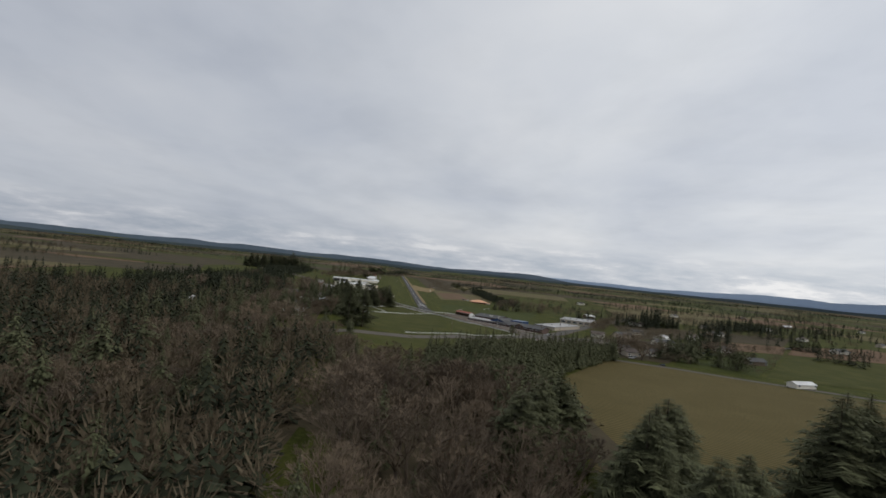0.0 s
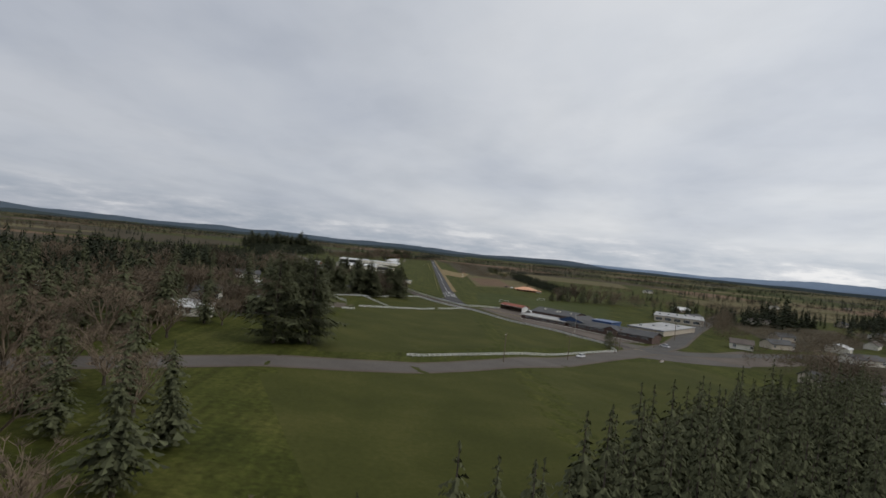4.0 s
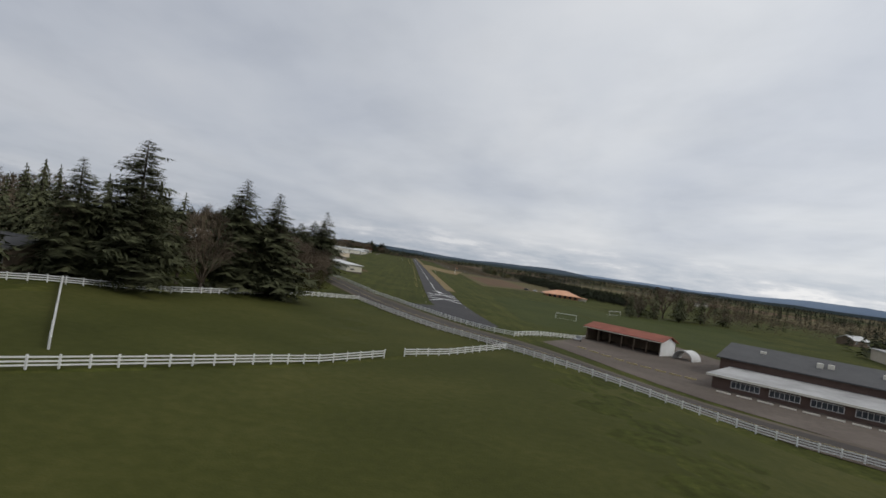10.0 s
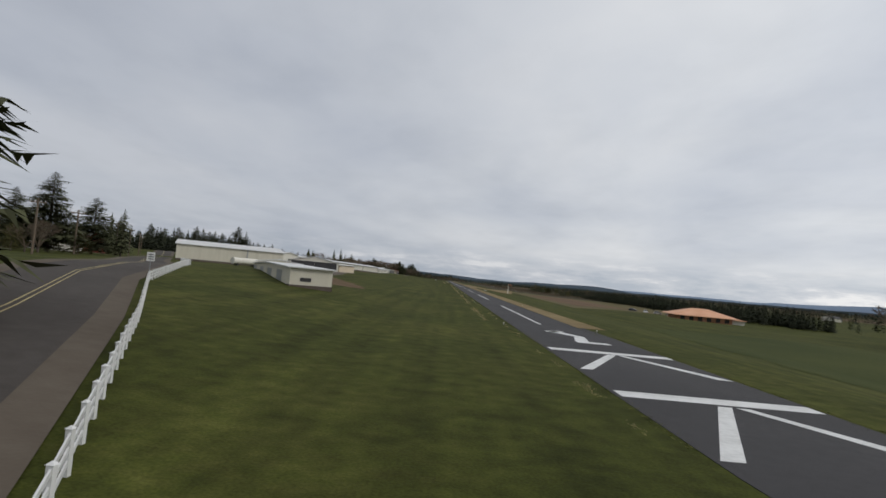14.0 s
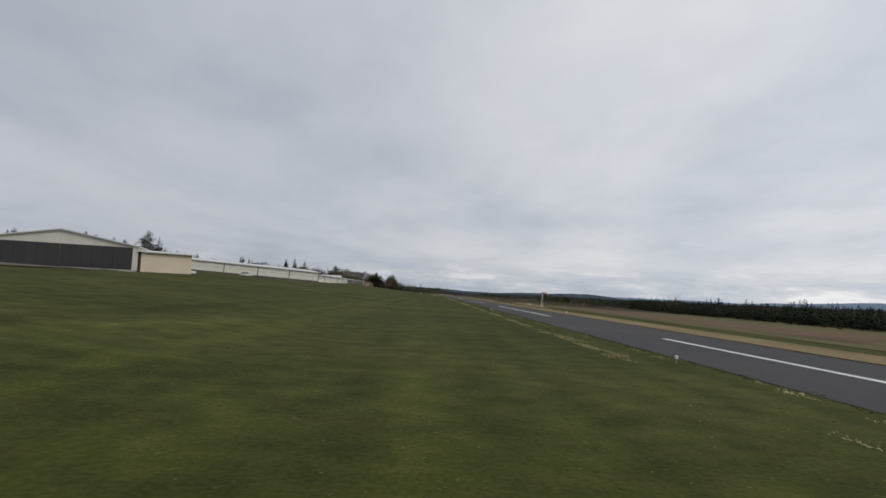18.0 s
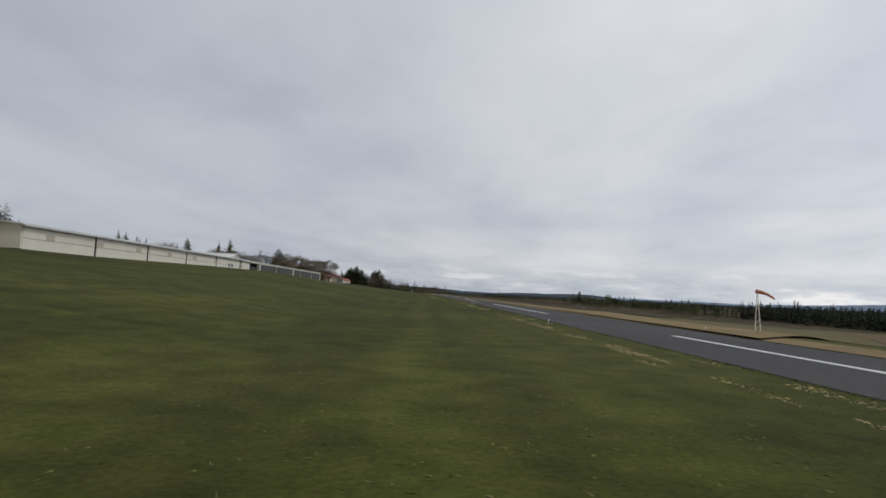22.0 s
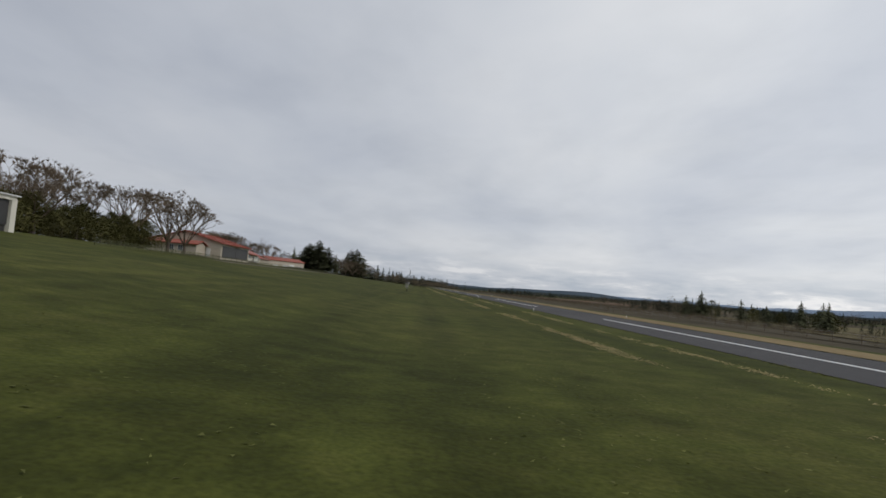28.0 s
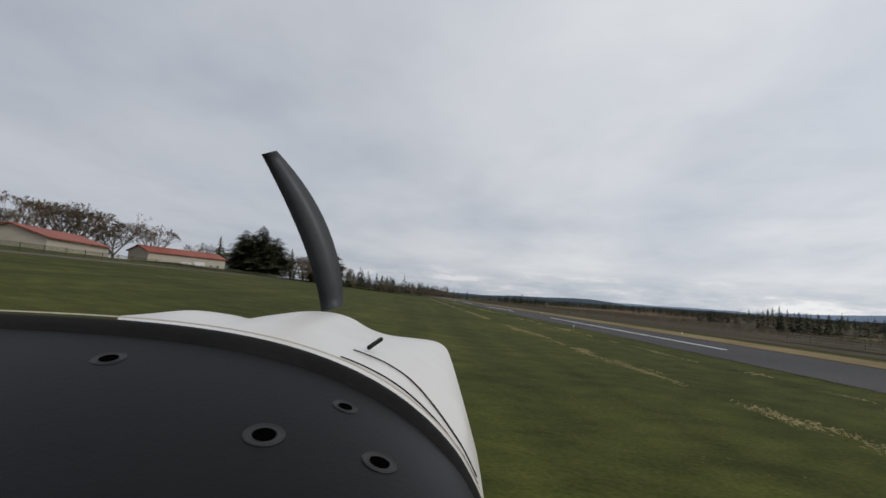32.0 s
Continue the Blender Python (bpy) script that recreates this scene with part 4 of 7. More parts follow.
# firs and leafless trees round the west houses and paddocks
for x, y, h, kd in ((-56.5, -93.5, 16.5, "hero"), (-39.5, -80.5, 16.2, "hero"), (-37.0, -85, 11, "hero"), (-43.5, -85, 12.5, "hero"), (-31.5, -69, 15.0, "hero"), (-27.7, -66.5, 14.2, "hero"),
                    (-36, -58, 10.5, "hero"), (-38, -46, 10, "hero"), (-33, -31, 10.2, "hero"), (-36.5, -24, 10.8, "hero"), (-35, -38, 11, "hero"), (-30, -38, 8.5, "oak"), (-28, -33, 7.5, "oak"), (-32.6, -39.5, 9.5, "tall_bare"), (-34.5, -37, 10, "bare"), (-30.5, -40.5, 8.5, "bare"), (-26.5, -39.5, 6.5, "oak"), (-37, -35, 10, "oak"), (-40, -42, 11, "bare"), (-35, -30, 9.5, "oak"), (-52, -158, 11, "fir"), (-76, -108, 13.7, "fir"), (-50, -164, 12, "cedar"), (-56, -163, 14, "fir"),
                    (-58, -168, 15, "fir"), (-63, -96, 16.5, "fir"), (-46, -212, 21.3, "cedar"), (-39.4, -208.3, 21.2, "cedar"), (-68, -161, 17.5, "fir"), (-59.5, -161, 17.3, "hero"), (-57, -159.5, 17.2, "hero"), (-54.6, -158.5, 17.2, "hero"), (-52.8, -157, 16.2, "fir"), (-51.3, -157, 17.2, "hero"), (-49.5, -155, 17.2, "hero"),
                    (-52, -91, 12, "hero"), (-56, -84, 14.5, "fir"), (-55, -106, 12, "fir"), (-49, -91, 12, "fir"), (-60, -104, 13, "fir"), (-47, -160, 11, "fir"), (-53, -168, 13, "fir"),
                    (-52, -153, 8, "bare"), (-56, -156, 9, "bare"), (-62, -153, 9, "bare"), (-60, -168, 9, "bare"), (-58, -172, 12, "bare"), (-37, -74, 9, "oak"), (-34.5, -72, 10.5, "tall_bare"), (-36, -69, 11, "tall_bare"),
                    (-33, -77, 8, "oak"), (-31, -68, 7, "oak"), (-24.6, -52.6, 2.4, "bush"), (-25, -38, 4.5, "bare"), (-24.5, -43, 3.5, "bush"), (-26, -40, 4.5, "bare"),
                    (-28.5, -17.1, 15.2, "cedar"), (-40.2, -14.3, 10.8, "cedar"), (-53.7, -0.3, 15, "hero"), (-53.8, -6.3, 13, "hero"), (-29.0, -18.5, 13.0, "hero"), (-31.5, -15, 12.5, "hero"), (-34.5, -14, 11.5, "hero"), (-31.5, -23, 10, "hero"), (-28.5, -30, 7.5, "oak"), (-27.5, -35, 7, "oak"), (-33, -34, 7, "oak"), (-27.5, -26, 6, "bare"),
                    (-26.8, -44.5, 2.4, "bush"), (-25.4, -46, 2.1, "bush"), (-28.4, -44, 2.4, "bush"), (-40, -36, 9.5, "hero"), (-41, -26, 11, "fir"), (-36, -28, 8, "bare"), (-44, -30, 10, "fir"),
                    (-46, -22, 11, "cedar"), (-49, -34, 11, "fir"), (-52, -44, 12, "fir"), (-46, -52, 12, "fir"), (-50, -60, 12, "fir"), (-56, -56, 13, "fir"), (-58, -68, 13, "fir"), (-64, -62, 12, "fir"),
                    (-44, -64, 11, "fir"), (-42, -70, 12, "fir"), (-70, -84, 13, "fir"), (-74, -76, 14, "fir"), (-80, -95, 15, "fir"),
                    (-68, 48, 12, "hero"), (-71, 45, 9, "hero"), (-74, 68, 10.5, "hero"), (-71, 72, 9, "fir"), (-62, 38, 4.5, "bare"), (-60, 33, 4, "bare"), (-65, 42, 5, "bare"), (-64, 36, 3.5, "bush"), (-69, 56, 4.5, "bare"), (-66, 52, 3.5, "bush"), (-85, 95, 9, "fir"), (-90, 100, 10, "fir"), (-75, 50, 6, "bare"), (-82, 60, 6, "bare")):
    tree(x, y, h, kd, group="trees by the west houses", wide=2.0 if kd == "hero" else 1.4 if kd in ("fir", "cedar") else 1.0)
for _ in range(75):
    x, y = rng.uniform(-150, -66), rng.uniform(-170, 20)
    if x > -84 and -150 < y < -78:
        continue
    tree(x, y, rng.uniform(10, 16), rng.choice(("fir", "fir", "bare")), group="trees by the west houses", wide=1.3)
for _ in range(44):
    x, y = rng.uniform(-38, -24.5), rng.uniform(-58, -24)
    if x > -23.5 - (y + 24) * -0.05 - 1.5:
        continue
    tree(x, y, rng.uniform(1.6, 3.8), rng.choice(("bush", "shrub", "shrub")), "brown tangled shrub under the trees", "shrubs by the road", wide=1.3)
for _ in range(34):
    x, y = rng.choice(((rng.uniform(-98, -60), rng.uniform(-74, -10)), (rng.uniform(-112, -82), rng.uniform(-170, -98)), (rng.uniform(-84, -62), rng.uniform(-210, -172))))
    tree(x, y, rng.uniform(7, 11), "bare", group="trees by the west houses", wide=1.2)
woods("west_belt_firs", belt([(-170, -150), (-130, 0)], 600, 24, 9, 15), "belt of dark firs behind the west houses")
woods("hangar_belt_firs", belt([(-150, 10), (-165, 150), (-175, 330), (-180, 520)], 1000, 22, 6, 10.5), "belt of dark firs behind the hangars")
woods("west_belt_bare", belt([(-120, 300), (-100, 400), (-110, 470)], 150, 14, 5, 8), "leafless trees behind the hangars", False)
tree(-181, 448, 25, "cedar", "very tall lone fir rising over the wood")
tree(-108, 497, 19, "fir")
tree(-116, 505, 18, "fir")

# trees by the red-roofed houses and the end of the strip
for x, y, h, kd in ((-57, 477, 10.6, "oak"), (-55.5, 480, 9.2, "oak"), (-60, 470, 10, "oak"), (-64, 463, 11, "oak"), (-67, 455, 11, "oak"), (-61, 450, 9, "oak"), (-72, 465, 10, "oak"), (-70, 444, 12, "hero"), (-66, 438, 9, "oak"),
                    (-72, 428, 10, "oak"), (-92, 602, 13, "oak"), (-96, 596, 13, "oak"), (-88, 606, 13.5, "oak"), (-100, 604, 12, "oak"), (-84, 610, 12, "oak"), (-94, 612, 13, "oak"), (-104, 598, 12, "oak"), (-80, 600, 9, "oak"), (-78, 616, 10, "oak"),
                    (-65, 660, 16, "hero"), (-69, 656, 14, "hero"), (-72, 664, 13, "hero"), (-61, 664, 13, "hero"), (-75, 652, 11, "fir"), (-66, 668, 15, "hero"), (-70, 668, 14, "hero"), (-64, 657, 12, "hero"), (-58, 672, 10, "fir"), (-56, 668, 9, "bare"),
                    (-53, 674, 9, "bare"), (-50, 680, 9, "bare"), (-56, 684, 10, "bare"), (-54, 700, 15, "hero"), (-51, 704, 16, "hero"), (-57, 708, 13, "fir"), (-48, 712, 12, "fir"), (-46, 700, 9, "bare"), (-80, 650, 9, "bare")):
    tree(x, y, h, kd, group="trees by the red-roofed houses", wide=1.25 if kd in ("bare", "oak") else 2.4 if kd == "hero" else 1.9)
for i in range(52):
    y = 426 + i
    tree(-61 - (478 - y) * 0.06 + rng.uniform(-3, 3), y, rng.uniform(3.6, 5.4), "bush", "dark brown hedge shrub by the houses", "hedge shrubs", wide=1.3)
for x, y, h, kd in ((-78, 405, 9, "bare"), (-82, 415, 10, "bare"), (-86, 425, 10, "bare"), (-76, 418, 9, "bare"), (-90, 440, 11, "bare"), (-95, 455, 11, "bare"), (-80, 436, 10, "bare"), (-88, 470, 12, "bare"),
                    (-92, 410, 12, "hero"), (-97, 414, 10, "fir"), (-100, 420, 10, "bare"), (-104, 400, 8, "fir"), (-96, 385, 6, "fir"), (-120, 419, 14, "fir"), (-121, 426, 14, "fir"), (-119, 430, 13, "fir"), (-120, 434, 12.5, "fir"), (-120, 439, 13, "fir"), (-118, 450, 13, "oak")):
    tree(x, y, h, kd, group="trees behind the hangars", wide=1.2)
for x, y, h in ((-227, 423, 29), (-222, 427, 22), (-218, 430, 28), (-216, 431, 32), (-212, 434, 30), (-208, 437, 28), (-204, 439, 29), (-199, 442, 28), (-194, 445, 26), (-188, 448, 37),
                (-183, 451, 25), (-179, 453, 24), (-173, 456, 22), (-168, 458, 20), (-162, 461, 21), (-95, 447, 16), (-89, 444, 18), (-236, 418, 27), (-244, 412, 30)):
    tree(x, y, h * 0.78, "hero" if h > 24 else "fir", "very tall dark fir behind the hangars", "trees behind the hangars", wide=1.7)
woods("hangar_wood", belt([(-250, 412), (-205, 441), (-186, 452), (-168, 461)], 190, 6, 11, 17), "dense dark fir stand behind the hangars")
woods("north_belt", ragged(belt([(-55, 720), (-25, 900), (5, 1180), (160, 1150)], 520, 20, 6, 11), 8.0), "low dark woods beyond the end of the strip")
woods("north_scrub", belt([(-40, 660), (-10, 850), (20, 1100)], 160, 16, 3, 6), "brown scrub at the end of the strip", False)

# east side: belts beyond the soccer field and the runway
for x, y, h, kd in ((92, 78, 10, "bare"), (97, 82, 10.5, "bare"), (88, 70, 8.5, "fir"), (84, 74, 8, "fir"), (102, 78, 9, "fir"), (80, 66, 7, "bare"), (107, 84, 10, "bare"), (112, 80, 8, "fir"),
                    (75, 62, 7, "fir"), (118, 88, 9, "bare"), (98, 70, 8, "fir"), (124, 84, 8, "fir"), (130, 92, 9, "bare"), (85, 84, 8, "bare")):
    tree(x, y, h * 1.3, kd, group="trees beyond the soccer field", wide=1.1 if kd == "bare" else 1.9)
woods("east_belt_firs", belt([(112, 150), (108, 240), (110, 340), (114, 430)], 1350, 12, 4, 6.5) + ragged(belt([(114, 430), (118, 500), (136, 610), (260, 800)], 560, 12, 2.5, 4.5), 3.0), "long dark belt of firs east of the runway")
woods("brush_east", belt([(62, 345), (64, 420), (62, 500), (66, 620), (76, 800), (66, 1000)], 2300, 26, 1.0, 2.4), "brown brambles and scrub east of the runway", False)
for x, y, h in ((90, 599, 8.8), (92, 591, 10.6), (90, 561, 7.9), (89, 546, 6.4), (92, 535, 8.3), (91, 525, 8.0), (88, 519, 8.1), (90, 487, 7.3), (91, 456, 5.4), (90, 446, 6.5), (92, 441, 6.4), (90, 431, 6.5)):
    tree(x, y, h, "fir", "dark green fir in the brush beside the field", "firs in the brush", wide=2.0)
    tree(x + rng.uniform(2, 5), y + rng.uniform(-3, 3), h * 0.7, "bush", "olive-brown shrub among the firs", "firs in the brush")
woods("bare_east", ragged(belt([(90, 560), (130, 700), (150, 850)], 80, 30, 4, 7), 6.0), "leafless trees beyond the scrub", False)
woods("east_belt_bare", belt([(100, 60), (150, 90), (220, 110), (330, 160)], 160, 22, 6, 10), "leafless trees east of the school", False)
woods("east_belt_near", [(cx + rng.gauss(0, 7), cy + rng.gauss(0, 7), rng.uniform(4, 7.5)) for cx, cy in ((123, 662), (150, 642), (112, 668), (150, 790)) for _ in range(26)], "young firs in the brush east of the runway")
for x, y, h in ((190, 797, 11), (196, 800, 12), (184, 792, 10), (205, 806, 11), (248, 818, 11), (178, 800, 9), (212, 800, 9), (255, 822, 9)):
    tree(x, y, h, "fir", group="trees beyond the soccer field")
woods("school_east_firs", ragged(belt([(150, 30), (230, 45), (330, 90), (430, 160)], 420, 16, 8, 12), 2.0), "dark firs beyond the school's fields")
for k, (line, m_, lo, hi) in enumerate((([(118, -204), (183, -113), (250, -108)], 70, 3, 7), ([(152, -218), (245, -112)], 60, 2, 5), ([(92, -190), (140, -108), (205, -56)], 110, 4, 9), ([(200, -102), (340, -92)], 60, 3, 6),
                                        ([(240, 5), (420, 25)], 90, 4, 8), ([(150, -60), (262, -20)], 90, 4, 8), ([(250, -250), (420, -110)], 90, 3, 7), ([(120, -90), (150, -20), (200, 60)], 120, 5, 9))):
    woods("hedgerow", belt(line, m_, 7, lo, hi), "brown leafless hedgerow between the fields", False)
woods("country_clumps", [(cx + rng.gauss(0, 9), cy + rng.gauss(0, 7), rng.uniform(8, 14)) for cx, cy in ((150, -165), (165, -150), (215, -70), (250, -10), (300, -60), (335, 30), (190, 10), (390, -60), (270, -130)) for _ in range(16)], "dark fir clumps among the fields")
woods("lane_trees_bare", belt([(95, -150), (115, -175), (150, -160), (200, -120)], 90, 14, 5, 9), "leafless trees round the lane houses", False)
for x, y, h, kd in ((132, -196, 12, "fir"), (126, -192, 11, "fir"), (138, -190, 12, "fir"), (120, -186, 10, "fir"), (145, -200, 10, "fir"), (128, -182, 11, "fir"), (150, -208, 7, "evergreen"), (112, -192, 9, "bare"),
                    (104, -200, 8, "bare"), (156, -198, 8, "bare"), (98, -186, 8, "bare"), (140, -176, 12, "fir"), (108, -170, 9, "bare"), (160, -178, 9, "bare")):
    tree(x, y, h * 1.3, kd, group="trees along the lane", wide=1.8)
far_belts, far_hedges = [], []
for k in range(120):
    cx, cy = rng.choice((-1, 1)) * rng.uniform(210, 1300), rng.uniform(-260, 1900)
    dx, dy = rng.uniform(40, 150), rng.uniform(-40, 40)
    if -260 < cx < 0 and cy < 700:
        continue
    (far_belts if k % 5 < 3 else far_hedges).extend(belt([(cx - dx, cy - dy), (cx + dx, cy + dy)], int(dx / 1.6), 7, 4, 8))
woods("country_belts", far_belts, "dark shelter belts between the far fields")
woods("country_hedges", far_hedges, "brown leafless hedges between the far fields", False)
clumps = [(rng.uniform(-1700, 1900), rng.uniform(-200, 2500)) for _ in range(190)]
far_spots = []
for cx, cy in clumps:
    if -250 < cx < 330 and cy < 1150:
        continue
    for _ in range(40):
        far_spots.append((cx + rng.gauss(0, 45), cy + rng.gauss(0, 9), rng.uniform(5, 10)))
woods("far_woods", far_spots, "dark wood lots over the far country")
woods("far_bare_woods", [(x + rng.gauss(0, 30), y + rng.gauss(0, 30), h * 0.8) for x, y, h in far_spots[::3]], "brown wood lots over the far country", False)

# wire fence along the brush east of the runway
wire = thing("wire_fence", 41, 340, height(41, 340), 0, "old wire fence on thin wooden posts along the brush", "fence")
posts = [(41, 340 + 5.0 * i) for i in range(46)]
z0 = height(41, 340)
stake = Shape().tube((0, 0, -0.1), (0, 0, 1.35), 0.05, 0.045, 6).mesh("post", TIMBER)
for x, y in posts:
    p = part("post", stake, None, wire)
    p.location = (x - 41, y - 340, height(x, y) - z0)
for lift in (0.55, 0.95, 1.3):
    w = Shape()
    for (xa, ya), (xb, yb) in zip(posts, posts[1:]):
        w.tube((xa - 41, ya - 340, height(xa, ya) - z0 + lift), (xb - 41, yb - 340, height(xb, yb) - z0 + lift), 0.012, 0.012, 4)
    part("wire", w, METAL, wire)

# ---- white rail fences ----
POST = Shape().box(-0.05, -0.05, -0.1, 0.05, 0.05, 0.74)
POST.v += [(-0.065, -0.065, 0.74), (0.065, -0.065, 0.74), (0.065, 0.065, 0.74), (-0.065, 0.065, 0.74), (0, 0, 0.79)]
POST.f += [(9, 8, 12), (10, 9, 12), (11, 10, 12), (8, 11, 12), (8, 9, 10, 11)]
POST = POST.mesh("post", WHITE)
RAIL = Shape().box(0, -0.015, -0.045, 1, 0.015, 0.045).mesh("rail", WHITE)


def rail_fence(points, label="white three-rail fence with square posts", gap=1.5, skip=()):
    lens = [math.dist(a, b) for a, b in zip(points, points[1:])]
    total, spots = sum(lens), []
    n = max(1, round(total / gap))
    for i in range(n + 1):
        d = total * i / n
        for (a, b), l in zip(zip(points, points[1:]), lens):
            if d <= l + 1e-6:
                break
            d -= l
        f = min(d / l, 1)
        x, y = a[0] + (b[0] - a[0]) * f, a[1] + (b[1] - a[1]) * f
        spots.append(Vector((x, y, height(x, y))))
    base = spots[0]
    t = thing("rail_fence", *base, 0, label, "fence", "white rail fences")
    for i, p in enumerate(spots):
        o = part("post", POST, None, t)
        o.matrix_basis = pose(*(p - base), rng.uniform(-1, 1), rng.uniform(-1, 1), 0)
    for i, (p, q) in enumerate(zip(spots, spots[1:])):
        if i in skip:
            continue
        d = q - p
        yaw, pitch = math.atan2(d.y, d.x), -math.asin(d.z / d.length)
        for h in (0.22, 0.43, 0.64):
            o = part("rail", RAIL, None, t)
            o.matrix_basis = Matrix.Translation(p - base + Vector((0, 0, h + rng.uniform(-0.012, 0.012)))) @ Euler((0, pitch, yaw)).to_matrix().to_4x4() @ Matrix.Diagonal((d.length, 1, 1, 1))
    return t


rail_fence([(-17, -45), (-12, -55), (-7.1, -65), (-4, -70.4), (-0.9, -74), (3.3, -79.4)])
rail_fence([(3.3, -79.4), (8, -86), (17.5, -95.5), (28, -103.5), (37, -115), (43, -128), (49, -137)])
rail_fence([(49, -137), (48, -152), (24, -171), (7, -187), (-3, -193), (-18, -202)])
rail_fence([(-44.5, 42), (-41.5, 34), (-32, 8), (-23, -9.8), (-12.2, -32.6), (-8.2, -42.2), (-4.5, -50.2), (-1.3, -57), (2.0, -62.2), (4.1, -64.9), (6.8, -66.4)])
rail_fence([(-53, 60), (-46.5, 47)])
rail_fence([(-60, 73), (-55, 64)])
rail_fence([(6.8, -66.4), (16, -53), (24.5, -43)])
rail_fence([(-54, -102), (-41, -90), (-35, -83), (-30, -71), (-24, -56), (-17, -45)])
rail_fence([(-41, -90), (-29, -111)])
rail_fence([(-54, -102), (-44, -118)])
rail_fence([(3.3, -79.6), (-4.1, -88.8), (-8.4, -92.2)])
rail_fence([(-10.2, -94.2), (-18.5, -104), (-30, -118), (-38, -128)])
rail_fence([(-54, -102), (-61, -112)])
rail_fence([(-55.3, -119), (-50.4, -117.2)])
rail_fence([(-52, -144.5), (-44.6, -142.6)])
rail_fence([(-42.2, -141.2), (-38.4, -137.4)])
rail_fence([(-77, -93), (-69, -80.6)])


# ---- buildings ----
def gable_body(length, depth, eave, ridge, x0=0.0, y0=0.0):
    """Walls of a house, length along x, ridge along x."""
    m = y0 + depth / 2
    s = Shape()
    s.extrude_x([(y0, 0), (y0, eave), (m, ridge - 0.02), (y0 + depth, eave), (y0 + depth, 0)], x0, x0 + length)
    return s


def gable_slab(length, depth, eave, ridge, over=0.4, thick=0.14, x0=0.0, y0=0.0, side=0):
    """One slope of the roof; side 0 is the front."""
    m = y0 + depth / 2
    rise = (ridge - eave) / (depth / 2)
    s = Shape()
    if side == 0:
        prof = [(y0 - over, eave - rise * over), (m, ridge), (m, ridge + thick), (y0 - over, eave - rise * over + thick)]
    else:
        prof = [(m, ridge), (y0 + depth + over, eave - rise * over), (y0 + depth + over, eave - rise * over + thick), (m, ridge + thick)]
    return s.extrude_x(prof, x0 - over, x0 + length + over)


def window(parent, x, z, w, h, y=0.0, face=-1, mullions=1):
    """A framed window on a wall that faces local -y (face -1) or +y."""
    o = part("window", Shape().box(x, y + face * 0.03, z, x + w, y + face * 0.005, z + h), GLASS, parent)
    f = 0.07
    fr = Shape()
    for q in ((x - f, z - f, x + w + f, z), (x - f, z + h, x + w + f, z + h + f), (x - f, z, x, z + h), (x + w, z, x + w + f, z + h)):
        fr.box(q[0], min(y + face * 0.06, y + face * 0.002), q[1], q[2], max(y + face * 0.06, y + face * 0.002), q[3])
    for i in range(mullions):
        c = x + w * (i + 1) / (mullions + 1)
        fr.box(c - 0.025, min(y + face * 0.05, y + face * 0.004), z, c + 0.025, max(y + face * 0.05, y + face * 0.004), z + h)
    part("window_frame", fr, WHITE, o)
    return o


def panel(parent, name, x0, z0, x1, z1, material, y=0.0, label="", ribs=0, out=0.04, rib_mat=None):
    o = part(name, Shape().box(x0, y - out, z0, x1, y - 0.003, z1), material, parent, label)
    if ribs:
        r = Shape()
        for i in range(ribs + 1):
            c = x0 + (x1 - x0) * i / ribs
            r.box(c - 0.05, y - out - 0.03, z0, c + 0.05, y - out, z1)
        part("door_rib", r, rib_mat or material, o)
    return o


def gabled(name, x, y, turn, length, depth, eave, ridge, wall, roof, label, category="building", group="", z=None, over=0.4):
    """A house with its front wall along local x from the given corner, facing local -y."""
    t = thing(name, x, y, (height(x, y) if z is None else z) - 0.02, turn, label, category, group)
    body = part("wall", gable_body(length, depth, eave, ridge), wall, t)
    part("roof_slope", gable_slab(length, depth, eave, ridge, over, side=0), roof, t)
    part("roof_slope", gable_slab(length, depth, eave, ridge, over, side=1), roof, t)
    part("ridge_cap", Shape().extrude_x([(depth / 2 - 0.2, ridge + 0.10), (depth / 2, ridge + 0.2), (depth / 2 + 0.2, ridge + 0.10)], -over, length + over), roof, t)
    part("footing", Shape().box(-0.05, -0.05, -1.5, length + 0.05, depth + 0.05, 0.12), GRAVEL, t)
    return t


def flat_block(parent, name, x0, y0, x1, y1, h, wall, roof, lip=0.3, z0=0.0):
    part(name, Shape().box(x0, y0, z0 - 1.0, x1, y1, h), wall, parent)
    part("flat_roof", Shape().box(x0 - lip, y0 - lip, h, x1 + lip, y1 + lip, h + 0.22), roof, parent)


def turn_of(a, b):
    return math.degrees(math.atan2(b[1] - a[1], b[0] - a[0]))


# school: several wings along one front
SA, SB = (30.6, -77.6), (73, -117.5)
school = thing("school_building", *SA, height(45, -95), turn_of(SA, SB), "long brick school with grey roofs and blue gables", "school")
school.scale = (1, 1, 0.8)
flat_block(school, "flat_wing", -1, 0, 21.5, 11.2, 2.05, BRICK, ROOF_WORN, 0.6)
for i in range(5):
    window(school, 1.2 + i * 4.1, 0.75, 3.0, 0.85, 0, -1, 5)
    part("pier", Shape().box(4.4 + i * 4.1, -0.12, 0, 4.9 + i * 4.1, -0.002, 2.0), BRICK, school)
part("foundation", Shape().box(-1, 0.02, -2.5, 58.7, 8.4, 0.0), BRICK, school)
part("foundation", Shape().box(-3, 11.52, -2.5, 18, 26.4, 0.0), BRICK, school)
part("fascia", Shape().box(-1.62, -0.66, 1.95, 22.1, -0.605, 2.28), PALE, school)
